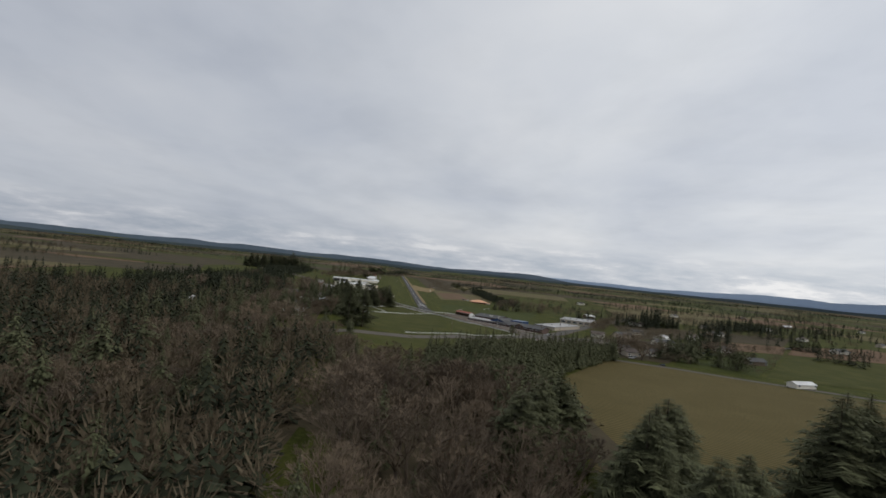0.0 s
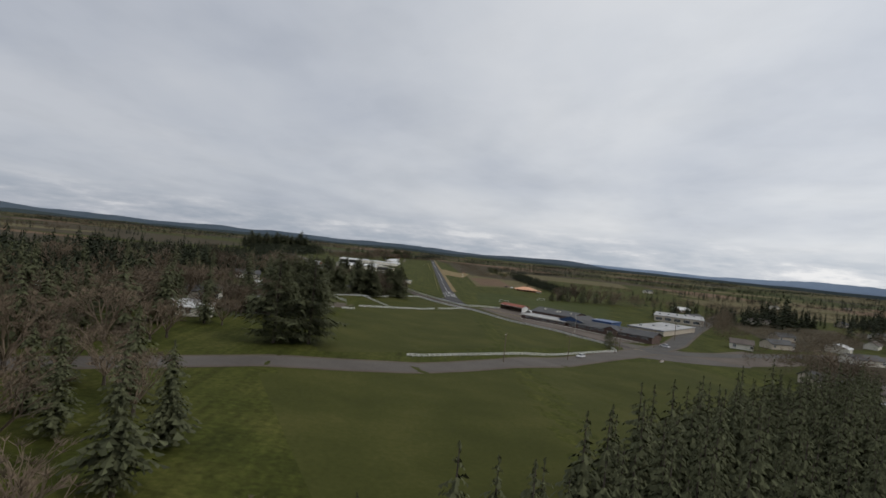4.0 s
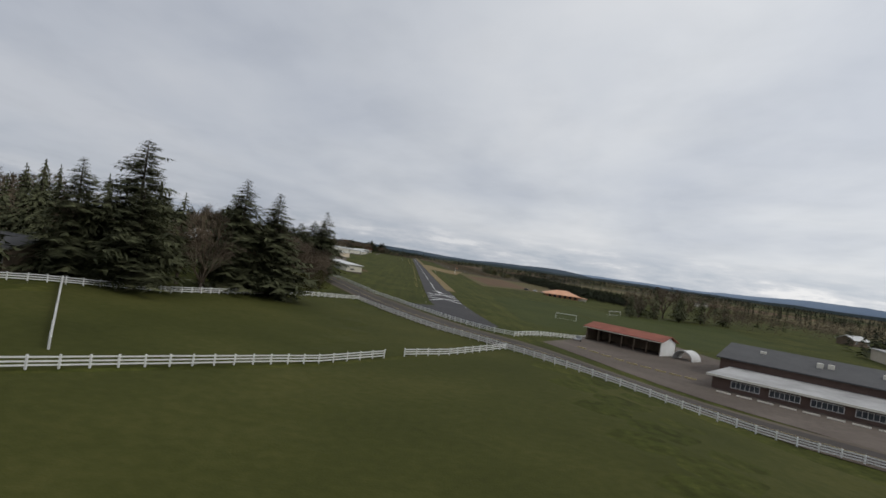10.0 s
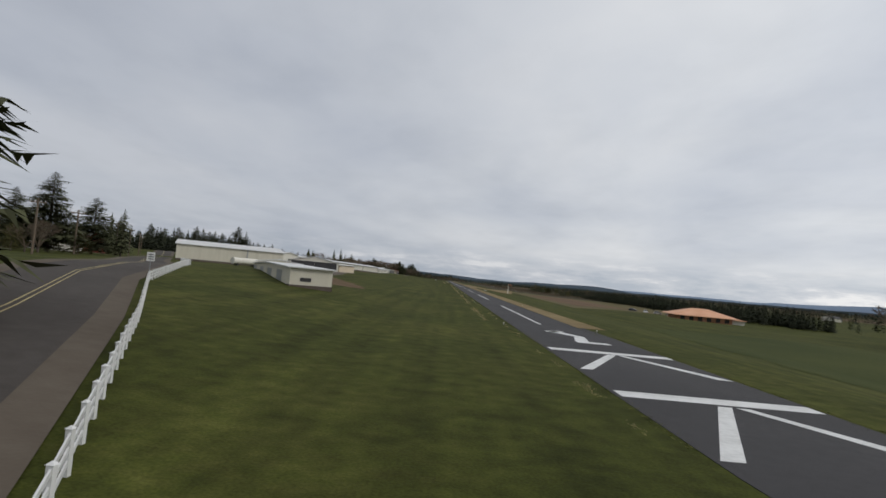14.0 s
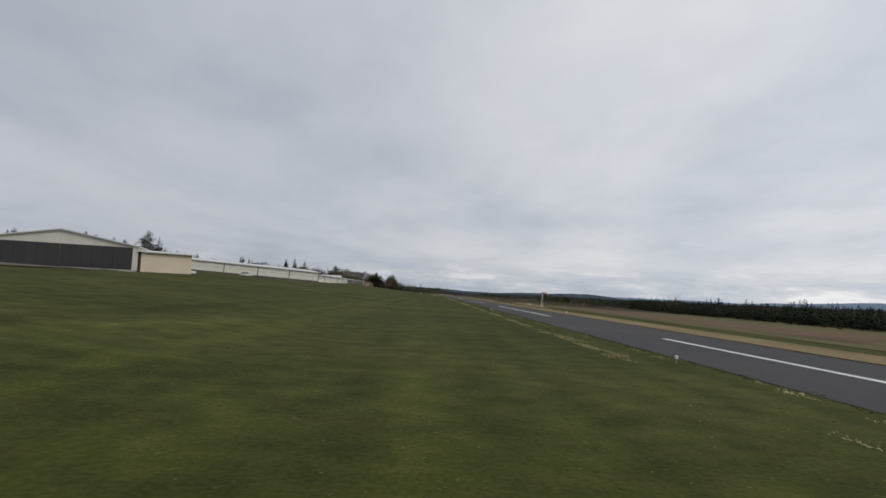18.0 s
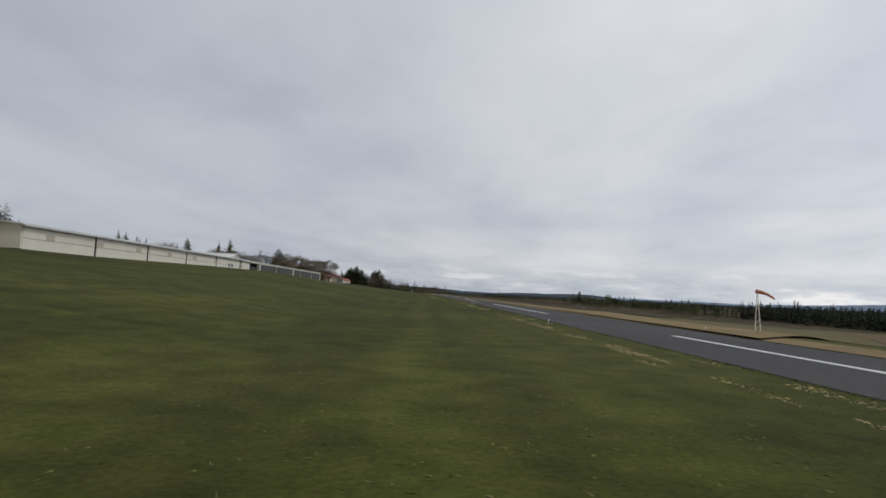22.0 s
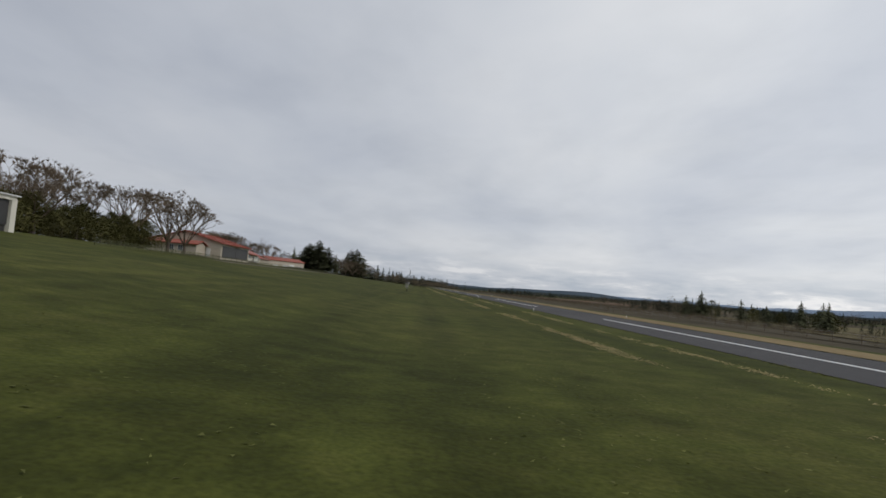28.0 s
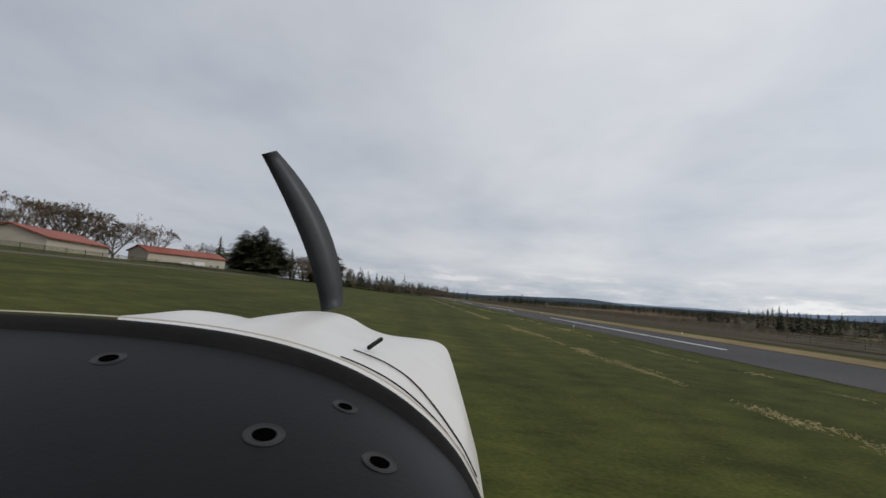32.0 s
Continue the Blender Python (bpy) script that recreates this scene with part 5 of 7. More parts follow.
part("gym_wall", gable_body(21, 15, 3.6, 5.6, -3, 11.5), BRICK, school)
for sd in (0, 1):
    part("gym_roof", gable_slab(21, 15, 3.6, 5.6, 0.5, 0.2, -3, 11.5, sd), ROOF_G, school)
for i, (vx, vy) in enumerate(((1, 14), (8, 12.5), (14, 15.5), (9.2, 12.9), (15, 13))):
    part("roof_vent", Shape().box(vx, vy + 2, 4.3, vx + 0.7, vy + 2.7, 5.4), PALE, school)
# blue gable, its ridge runs back from the front
bl = Shape()
prof = [(17.5, 0), (17.5, 3.2), (23.0, 5.2), (28.5, 3.2), (28.5, 0)]
n0 = len(prof)
bl.v = [(x, 1.5, z) for x, z in prof] + [(x, 17.0, z) for x, z in prof]
bl.f = [tuple(range(n0))[::-1], tuple(range(n0, 2 * n0))] + [(i, (i + 1) % n0, n0 + (i + 1) % n0, n0 + i) for i in range(n0)]
part("blue_gable_wall", bl, BLUE, school, "blue steel gable wall")
for s0, s1 in (((17.0, 3.02), (23.0, 5.2)), ((23.0, 5.2), (29.0, 3.02))):
    r = Shape()
    r.v = [(x, yy, z + d) for yy in (1.0, 17.5) for d in (0.02, 0.2) for x, z in (s0, s1)]
    r.f = [(0, 1, 5, 4), (2, 6, 7, 3), (0, 2, 3, 1), (4, 5, 7, 6), (0, 4, 6, 2), (1, 3, 7, 5)]
    part("gable_roof", r, ROOF_G, school)
part("blue_hall", Shape().box(28, 11, -1, 37, 20, 4.2), BLUE, school, "blue steel hall with a flat roof")
part("blue_hall_roof", Shape().box(27.7, 10.7, 4.2, 37.3, 20.3, 4.45), BLUE, school)
part("hall_link", Shape().box(24, 17.2, -1, 31, 24, 3.4), BLUE, school)
part("link_roof", Shape().box(23.8, 17.6, 3.4, 31.2, 24.2, 3.6), ROOF_W, school)
part("long_wing", gable_body(36.5, 10, 2.15, 4.0, 22.2, 0), BRICK, school)
for sd in (0, 1):
    part("wing_roof", gable_slab(36.5, 10, 2.15, 4.0, 0.7, 0.16, 22.2, 0, sd), ROOF_G, school)
for i in range(8):
    if i != 4:
        window(school, 23.2 + i * 4.4, 0.7, 3.2, 0.9, 0, -1, 5)
en = Shape()
prof = [(39.5, 0), (39.5, 2.5), (42.2, 3.9), (44.9, 2.5), (44.9, 0)]
en.v = [(x, -1.4, z) for x, z in prof] + [(x, 4.0, z) for x, z in prof]
en.f = [tuple(range(5))[::-1], tuple(range(5, 10))] + [(i, (i + 1) % 5, 5 + (i + 1) % 5, 5 + i) for i in range(5)]
part("entry_gable", en, BRICK, school, "brick entry gable")
for s0, s1 in (((39.1, 2.3), (42.2, 3.92)), ((42.2, 3.92), (45.3, 2.3))):
    r = Shape()
    r.v = [(x, yy, z + d) for yy in (-1.8, 4.2) for d in (0.02, 0.16) for x, z in (s0, s1)]
    r.f = [(0, 1, 5, 4), (2, 6, 7, 3), (0, 2, 3, 1), (4, 5, 7, 6), (0, 4, 6, 2), (1, 3, 7, 5)]
    part("entry_roof", r, ROOF_G, school)
panel(school, "entry_door", 41.2, 0, 43.2, 2.1, DARK, -1.4, "dark glazed double door", 2, rib_mat=PALE)
annexe = thing("school_annexe", 99.5, -66.5, height(99.5, -66.5), turn_of(SA, SB), "flat white-roofed classroom block with blue trim", "school")
flat_block(annexe, "wall", -8, -21, 8, 21, 2.8, BEIGE, ROOF_WORN, 0.5)
part("trim", Shape().box(-8.55, -21.56, 2.6, 8.55, -21.505, 2.85), BLUE, annexe)
for i in range(4):
    part("roof_unit", Shape().box(-6 + i * 3, -14 + i * 8, 3.0, -4.8 + i * 3, -12.8 + i * 8, 3.7), METAL, annexe)
annexe.scale = (1, 1, 0.85)
store = thing("store_building", 136, -3, height(136, -3), -25, "long flat-roofed beige building", "building")
flat_block(store, "wall", -13, -15, 13, 15, 3.2, BEIGE, ROOF_WORN, 0.4)
for i in range(5):
    window(store, -12 + i * 4.9, 0.9, 3.2, 1.4, -15, -1, 2)
    part("roof_unit", Shape().box(-11 + i * 4.6, -6 + i * 3, 3.4, -9.6 + i * 4.6, -4.6 + i * 3, 4.1), METAL, store)

# parking stops and bay lines before the school
ux, uy = (SB[0] - SA[0]) / math.dist(SA, SB), (SB[1] - SA[1]) / math.dist(SA, SB)
for i in range(26):
    d = 1 + i * 2.2
    px_, py_ = SA[0] + ux * d + uy * 2.6, SA[1] + uy * d - ux * 2.6
    st = tagged(new("parking_stop", Shape().box(-0.8, -0.09, 0, 0.8, 0.09, 0.14).mesh("parking_stop", PALE)), "low white concrete parking stop on the lot", "parking stop", "parking stops")
    st.matrix_basis = pose(px_, py_, height(px_, py_) + 0.04, 0, 0, turn_of(SA, SB) + rng.uniform(-3, 3))
for i in range(9):
    px_, py_ = 12.5 + i * 1.35, -66.5 - i * 1.55
    st = tagged(new("parking_stop", Shape().box(-0.75, -0.09, 0, 0.75, 0.09, 0.14).mesh("parking_stop", YELLOW)), "low yellow concrete parking stop on the yard", "parking stop", "parking stops")
    st.matrix_basis = pose(px_ + 6, py_ + 6, height(px_ + 6, py_ + 6) + 0.05, 0, 0, -49 + rng.uniform(-4, 4))

# open shed with a rusty red roof
FA, FB = (25, -42), (34, -53.5)
shed = thing("open_shed", *FA, height(29, -47), turn_of(FA, FB), "open-fronted dark shed with a rusty red roof", "shed")
L = math.dist(FA, FB)
part("back_wall", Shape().box(0, 4.8, -0.8, L, 5.0, 2.1), TIMBER, shed)
part("side_wall", Shape().box(0, 0, -0.8, 0.15, 4.8, 2.3), TIMBER, shed)
part("end_wall", Shape().extrude_x([(0, -0.8), (0, 2.35), (2.6, 3.1), (5.0, 2.1), (5.0, -0.8)], L - 0.15, L), WHITE, shed, "white painted end wall")
part("roof_slope", Shape().extrude_x([(-0.5, 2.35), (2.6, 3.25), (2.6, 3.36), (-0.5, 2.46)], -0.4, L + 0.4), RUST, shed, "rusty red metal roof slope")
part("roof_slope", Shape().extrude_x([(2.6, 3.25), (5.4, 2.2), (5.4, 2.31), (2.6, 3.36)], -0.4, L + 0.4), RUST, shed)
for i in range(7):
    part("post", Shape().box(0.1 + i * (L - 0.4) / 6, 0.02, -0.8, 0.26 + i * (L - 0.4) / 6, 0.18, 2.36), TIMBER, shed)
part("gutter", Shape().box(-0.3, -0.56, 2.24, L + 0.3, -0.48, 2.36), PALE, shed)
part("floor_slab", Shape().box(0, 0, -0.8, L, 5, 0.02), GRAVEL, shed)
quon = thing("arched_shelter", 37.2, -54.6, height(37, -55), turn_of(FA, FB), "small white arched fabric shelter beside the shed", "shelter")
arch = Shape()
for i in range(13):
    a = math.pi * i / 12
    for yy in (0, 3.2):
        for rr in (1.7, 1.64):
            arch.v.append((rr * math.cos(a), yy, rr * 0.95 * math.sin(a)))
for i in range(12):
    n = i * 4
    arch.f += [(n, n + 4, n + 6, n + 2), (n + 1, n + 3, n + 7, n + 5), (n, n + 1, n + 5, n + 4), (n + 2, n + 6, n + 7, n + 3)]
part("cover", arch, ROOF_W, quon)
for yy in (0.02, 1.6, 3.1):
    hp = Shape()
    for i in range(8):
        a, b = math.pi * i / 8, math.pi * (i + 1) / 8
        hp.tube((1.6 * math.cos(a), yy, 1.52 * math.sin(a)), (1.6 * math.cos(b), yy, 1.52 * math.sin(b)), 0.03, 0.03, 5)
    part("hoop", hp, METAL, quon)


# soccer goals
def goal(a, b, tall=2.1, deep=1.5):
    w = math.dist(a, b)
    t = thing("soccer_goal", *a, height(*a), turn_of(a, b), "white soccer goal frame on the green field", "goal", "soccer goals")
    for x in (0, w):
        part("goal_post", Shape().tube((x, 0, -0.05), (x, 0, tall), 0.06, 0.06, 6), WHITE, t)
        part("side_stay", Shape().tube((x, 0, tall), (x, deep, 0), 0.035, 0.035, 5), WHITE, t)
    part("crossbar", Shape().tube((-0.05, 0, tall), (w + 0.05, 0, tall), 0.06, 0.06, 6), WHITE, t)
    part("ground_bar", Shape().tube((0, deep, 0.03), (w, deep, 0.03), 0.035, 0.035, 5), WHITE, t)


goal((29.5, -3.2), (34.3, -5.0), 1.4, 1.0)
goal((63, 50), (68, 53), 1.5, 1.1)

# big orange-roofed house under construction, east of the runway
hut = thing("orange_house", 72, 147, height(72, 147) - 0.1, -8, "large house with a broad pale orange hipped roof", "house")
part("wall", Shape().box(-8, -6, -1, 8, 6, 1.7), mat("raw_sheathing", [(0.3, (0.42, 0.19, 0.10)), (0.7, (0.56, 0.30, 0.18))], 0.85, 0.6, 4), hut)
hp = Shape()
hp.v = [(-9.6, -7.6, 1.55), (9.6, -7.6, 1.55), (9.6, 7.6, 1.55), (-9.6, 7.6, 1.55), (-2.5, 0, 4.0), (2.5, 0, 4.0), (-9.6, -7.6, 1.75), (9.6, -7.6, 1.75), (9.6, 7.6, 1.75), (-9.6, 7.6, 1.75)]
hp.f = [(6, 7, 5, 4), (7, 8, 5), (8, 9, 4, 5), (9, 6, 4), (0, 3, 2, 1), (0, 1, 7, 6), (1, 2, 8, 7), (2, 3, 9, 8), (3, 0, 6, 9)]
part("hipped_roof", hp, ROOF_O, hut)
# Flat dark panels on the closed wall stand for shade within openings
for i in range(6):
    part("opening", Shape().box(-7.2 + i * 2.6, -6.04, 0.2, -5.9 + i * 2.6, -6.005, 1.5), DARK, hut)
part("porch", Shape().box(8, -3.5, -1, 12.5, 3.5, 1.2), PALE, hut)
part("porch_roof", Shape().box(7.9, -4, 1.2, 13, 4, 1.4), ROOF_O, hut)


# ---- hangars west of the strip ----
def on_line(name, a, b, depth, eave, ridge, wall, roof, label, z):
    """A gabled shed whose front runs from a to b and faces the right of that way."""
    return gabled(name, a[0], a[1], turn_of(a, b), math.dist(a, b), depth, eave, ridge, wall, roof, label, "hangar", z=z)


# low cream row by the road
h = on_line("cream_hangar", (-28.2, 32.5), (-23.6, 34.5), 47, 2.1, 2.45, CREAM, ROOF_W, "low cream steel hangar row with a white roof", 1.2)
panel(h, "vent_panel", 1.2, 0.55, 2.5, 1.0, DOOR_G, 0.0, "grey louvred vent")
for i in range(8):
    part("side_door", Shape().box(-0.05, 1.5 + i * 5.7, 0.05, -0.004, 6.4 + i * 5.7, 1.7), METAL if i % 2 else CREAM, h)
    part("side_door", Shape().box(5.02, 1.5 + i * 5.7, 0.05, 5.06, 6.4 + i * 5.7, 1.7), METAL, h, "grey sliding door")
h = gabled("low_store", -37.5, 74, turn_of((-37.5, 74), (-42.0, 91)), 17.6, 8, 2.1, 2.6, CREAM, ROOF_W, "low cream steel store with a brown door", "shed", z=1.7)
part("store_door", Shape().box(6.5, -0.05, 0.02, 8.0, -0.004, 1.9), TIMBER, h, "brown wooden door")
part("store_door", Shape().box(1.0, -0.05, 0.02, 5.0, -0.004, 1.8), METAL, h, "grey sliding door")
RED_DIRT = mat("reddish_dirt", [(0.25, (0.085, 0.056, 0.032)), (0.5, (0.125, 0.082, 0.047)), (0.8, (0.17, 0.125, 0.08))], 0.95, 0.25, 8, 0.4, 6.0, fine_scale=2.0, spec=0.1)
setting("bare_dirt_patch", patch([(-23, 57), (-23.5, 63), (-26.5, 71), (-33, 86), (-38.5, 90), (-41, 74), (-37, 62), (-30, 54)], 0.05, 3.0, 1.6), RED_DIRT, "bare reddish-brown dirt before the stores", "ground")
# tall cream hangar, its gable end with a dark door looks over the strip
h = gabled("tall_hangar", -64, 141.5, 203.6, 26, 26.5, 3.7, 5.0, CREAM, ROOF_W, "tall cream steel hangar with a dark end door", "hangar", z=2.7)
part("end_door", Shape().box(-0.06, 11, 0.05, -0.005, 24.5, 3.3), DOOR_G, h, "dark grey sliding end door")
part("downpipe", Shape().box(9.0, 26.505, 0.0, 9.2, 26.7, 3.6), METAL, h)
part("wall_lamp", Shape().box(-0.2, 9, 2.9, -0.005, 9.3, 3.15), METAL, h)
# far row with dark doors
h = on_line("dark_door_hangar", (-97, 207), (-79, 203), 15, 3.4, 4.3, PALE, ROOF_W, "white hangar row with dark doors", 4.4)
for i in range(2):
    panel(h, "hangar_door", 0.6 + i * 9.2, 0.05, 8.8 + i * 9.2, 2.9, DOOR_G, 0, "dark grey folding door", 4, rib_mat=DARK)
# wide hangar facing the strip
C1, C2 = (-62.0, 156.5), (-46.8, 161.6)
wide_len = math.dist(C1, C2)
h = thing("wide_hangar", *C1, 2.6, turn_of(C1, C2), "wide white hangar with two dark folding doors", "hangar")
gb = Shape()
pf = [(0, -1), (0, 2.8), (wide_len / 2, 4.3), (wide_len, 2.8), (wide_len, -1)]
gb.v = [(x, 0, z) for x, z in pf] + [(x, 18, z) for x, z in pf]
gb.f = [tuple(range(5))[::-1], tuple(range(5, 10))] + [(i, (i + 1) % 5, 5 + (i + 1) % 5, 5 + i) for i in range(5)]
part("wall", gb, PALE, h)
for s0, s1 in (((-0.3, 2.75), (wide_len / 2, 4.3)), ((wide_len / 2, 4.3), (wide_len + 0.3, 2.75))):
    r = Shape()
    r.v = [(x, yy, z + d) for yy in (-0.3, 18.3) for d in (0.02, 0.16) for x, z in (s0, s1)]
    r.f = [(0, 1, 5, 4), (2, 6, 7, 3), (0, 2, 3, 1), (4, 5, 7, 6), (0, 4, 6, 2), (1, 3, 7, 5)]
    part("roof_slope", r, ROOF_W, h)
for i in range(2):
    panel(h, "hangar_door", 0.3 + i * (wide_len / 2 - 0.25), 0.05, wide_len / 2 - 0.1 + i * (wide_len / 2 - 0.35), 2.72, DOOR_G, 0, "dark grey folding door", 7, rib_mat=DARK)
part("jamb", Shape().box(wide_len - 0.5, -0.12, 0, wide_len + 0.1, -0.004, 2.8), PALE, h)
h = gabled("cream_shelter", -46.4, 161.8, turn_of((-46.4, 161.8), (-41.8, 165.3)), 5.8, 5, 2.5, 2.65, mat(
    "cream_fabric", [(0.3, (0.68, 0.56, 0.42)), (0.7, (0.76, 0.65, 0.50))], 0.7, 0.5, 4), ROOF_W, "small cream-pink storage shelter beside the hangar", "shelter", z=2.4)
setting("hangar_apron", patch([(-38.5, 92), (-37, 104), (-39, 130), (-43, 157), (-52, 156), (-66, 158), (-76, 190), (-92, 192), (-76, 160), (-64, 140), (-53, 115), (-44, 95)], 0.07, 5.0, 1.2), GRAVEL, "worn grey apron before the hangars", "pavement")


def long_row(name, a, b, depth, eave, ridge, bays, label, z, wall=PALE, dark=0):
    """A long T-hangar row: doors between ribs, a shallow roof."""
    h = on_line(name, a, b, depth, eave, ridge, wall, ROOF_W, label, z)
    n = math.dist(a, b)
    for i in range(bays):
        x0, x1 = n * i / bays + 0.15, n * (i + 1) / bays - 0.15
        part("bay_door", Shape().box(x0, -0.06, 0.08, x1, -0.003, eave - 0.25), DOOR_G if i < dark else wall, h)
        part("door_seam", Shape().box(x0, -0.075, eave * 0.47, x1, -0.061, eave * 0.47 + 0.035), DOOR_G, h)
        part("bay_post", Shape().box(x1 + 0.08, -0.12, 0, x1 + 0.22, -0.004, eave - 0.1), DOOR_G, h)
    part("eave_gutter", Shape().box(-0.3, -0.52, eave - 0.17, n + 0.3, -0.42, eave - 0.05), METAL, h)
    return h


h = long_row("long_hangar", (-80.4, 231.8), (-44.6, 261.9), 12, 2.6, 3.2, 5, "very long white hangar row with sliding doors", 5.0)
h.rotation_euler.y = radians(2.0)  # the row follows the falling ground
h = gabled("white_shed", -54.5, 183.5, turn_of((-54.5, 183.5), (-57.5, 193)), 10, 6, 2.1, 2.6, PALE, ROOF_W, "white steel shed behind the shelter", "shed")
part("side_door", Shape().box(4.2, -0.05, 0.02, 5.4, -0.004, 1.8), DOOR_G, h)
h = gabled("storage_shed", -61.5, 199, turn_of((-61.5, 199), (-65.5, 208)), 9.8, 5, 1.7, 2.0, PALE, ROOF_W, "low white storage shed by the long hangar", "shed")
tree(-46.9, 172.0, 1.7, "evergreen", "dark round bush beside the storage shelter", "bushes by the hangars", wide=1.1)
tree(-51.9, 181.2, 2.2, "bush", "rust-brown round shrub by the white shed", "bushes by the hangars", wide=0.9)
h = long_row("low_hangar", (-46.0, 266.5), (-44.0, 318), 9, 2.2, 2.6, 5, "lower white hangar row with skylight panels", 3.2)
window(h, 46.2, 0.7, 0.8, 0.55, -0.065, -1, 0)
window(h, 47.4, 0.7, 0.8, 0.55, -0.065, -1, 0)
for i in range(6):
    part("light_panel", Shape().box(3 + i * 7.5, -0.10, 1.0, 4.1 + i * 7.5, -0.076, 1.6), BEIGE, h)
h = long_row("end_hangar", (-51.5, 329.6), (-51.5, 348), 9, 2.5, 2.9, 3, "plain white hangar row", 3.75)
h = gabled("hangar_office", -56, 325.6, 0, 8, 3.7, 2.35, 2.95, CREAM, ROOF_W, "cream steel block with a low gable beside the hangar row", "hangar", z=3.72, over=0.2)
part("side_door", Shape().box(8.004, 2.4, 0.02, 8.05, 3.1, 1.5), PALE, h)
part("window", Shape().box(8.004, 0.9, 0.75, 8.05, 1.5, 1.35), GLASS, h)
part("roller_door", Shape().box(3.6, -0.05, 0.02, 7.2, -0.004, 2.0), PALE, h, "pale roller door")
part("corner_trim", Shape().box(7.93, -0.03, -0.5, 8.04, 0.09, 2.35), WHITE, h)
# open row with dark doors at its corner
E1, E2 = (-52.0, 358), (-50.8, 432)
op = thing("open_hangar", *E1, 3.85, turn_of(E1, E2), "white-framed hangar row with dark open bays", "hangar")
el = math.dist(E1, E2)
# Solid dark box takes the place of interior shade in the bays
part("wall", Shape().box(0.3, 0.3, -1, el - 0.3, 10.5, 2.2), DARK, op, "solid dark fill for the shade inside the open bays")
for f in (0.0, 0.45, 1.0):
    part("bay_post", Shape().box(el * f - 0.32, -0.08, -1, el * f + 0.32, 0.35, 2.3), PALE, op)
for f in (0.2, 0.58, 0.8):
    part("bay_pole", Shape().box(el * f - 0.07, -0.02, -1, el * f + 0.07, 0.12, 2.3), PALE, op)
for i in range(3):
    part("end_post", Shape().box(-0.05, 0.4 + i * 5.0, -1, 0.25, 0.8 + i * 5.0, 2.3), PALE, op)
part("front_beam", Shape().box(-0.2, -0.1, 2.2, el + 0.2, 0.35, 2.55), PALE, op)
part("end_beam", Shape().box(-0.2, 0.35, 2.2, 0.25, 11, 2.55), PALE, op)
part("roof", Shape().extrude_x([(-0.3, 2.55), (5.4, 2.95), (11.2, 2.55), (11.2, 2.68), (5.4, 3.08), (-0.3, 2.68)], -0.5, el + 0.4), ROOF_W, op)
part("recess_wall", Shape().box(-9.4, 5.0, -1, 0.2, 10.5, 2.2), DOOR_G, op, "grey wall of the recessed bay")
part("recess_roof", Shape().extrude_x([(-0.1, 2.56), (5.4, 2.95), (11.2, 2.56), (11.2, 2.68), (5.4, 3.07), (-0.1, 2.68)], -9.6, -0.52), ROOF_W, op)
part("recess_beam", Shape().box(-9.6, -0.05, 2.25, -0.22, 0.2, 2.55), PALE, op)
part("porch", Shape().box(-9.3, 1.0, -0.5, -8.9, 1.4, 1.7).box(-7.6, 1.0, -0.5, -7.2, 1.4, 1.7).box(-9.3, 1.0, 1.702, -7.2, 1.4, 2.0), PALE, op, "small white door frame")
for f0, f1 in ((0.0, 0.45), (0.45, 1.0)):
    part("bay_door", Shape().box(el * f0 + 0.4, 0.13, 0.02, el * f1 - 0.4, 0.2, 2.15), DOOR_G, op)

# ---- red-roofed houses by the end of the strip ----
R1, R2 = (-54, 493.5), (-53.4, 509.5)
red = thing("red_roof_hangar", *R1, 3.75, turn_of(R1, R2), "beige hangar house with a gabled red metal roof", "hangar")
rl = math.dist(R1, R2)
ARC = [(-0.6, 2.62), (7, 4.7), (14.6, 2.62)]
part("wall", Shape().extrude_x([(0, -1), (0, 2.75)] + [(y, z - 0.04) for y, z in ARC[1:-1]] + [(14, 2.75), (14, -1)], 0, rl), BEIGE, red)
part("gable_roof", Shape().extrude_x(ARC + [(y, z + 0.13) for y, z in reversed(ARC)], -0.5, rl + 0.5), ROOF_R, red, "red standing-seam roof")
for i in range(9):
    x = 0.3 + i * rl / 8.4
    part("roof_seam", Shape().extrude_x([(y, z + 0.125) for y, z in ARC] + [(y, z + 0.19) for y, z in reversed(ARC)], x, x + 0.05), ROOF_R, red)
panel(red, "hangar_door", 0.8, 0.03, rl - 0.8, 2.3, DOOR_G, 0, "dark grey bifold door", 2, rib_mat=DARK)
part("end_door", Shape().box(-0.05, 2.0, 0, -0.004, 2.9, 1.6), WHITE, red)
part("garage_door", Shape().box(-0.05, 4.6, 0, -0.004, 7.4, 1.9), PALE, red)
part("garage_glass", Shape().box(-0.07, 4.9, 1.1, -0.051, 7.1, 1.4), GLASS, red)
wing = gabled("red_roof_annexe", -69, 489.5, turn_of((-69, 489.5), (-56.6, 489)), 12, 4, 2.1, 2.7, BEIGE, ROOF_R, "low beige annexe with a red roof", "house", z=3.7)
for x in (0.9, 2.6, 6.9, 8.6):
    window(wing, x, 0.8, 0.8, 0.9, 0, -1, 1)
side = gabled("red_roof_cottage", -54.2, 511, turn_of((-54.2, 511), (-55.6, 526)), 13, 7, 1.9, 3.3, PALE, ROOF_R, "low white cottage with a red roof and a porch", "house", z=3.75, over=0.8)
for i in range(3):
    window(side, 1.0 + i * 1.1, 0.75, 0.75, 0.7, 0, -1, 1)
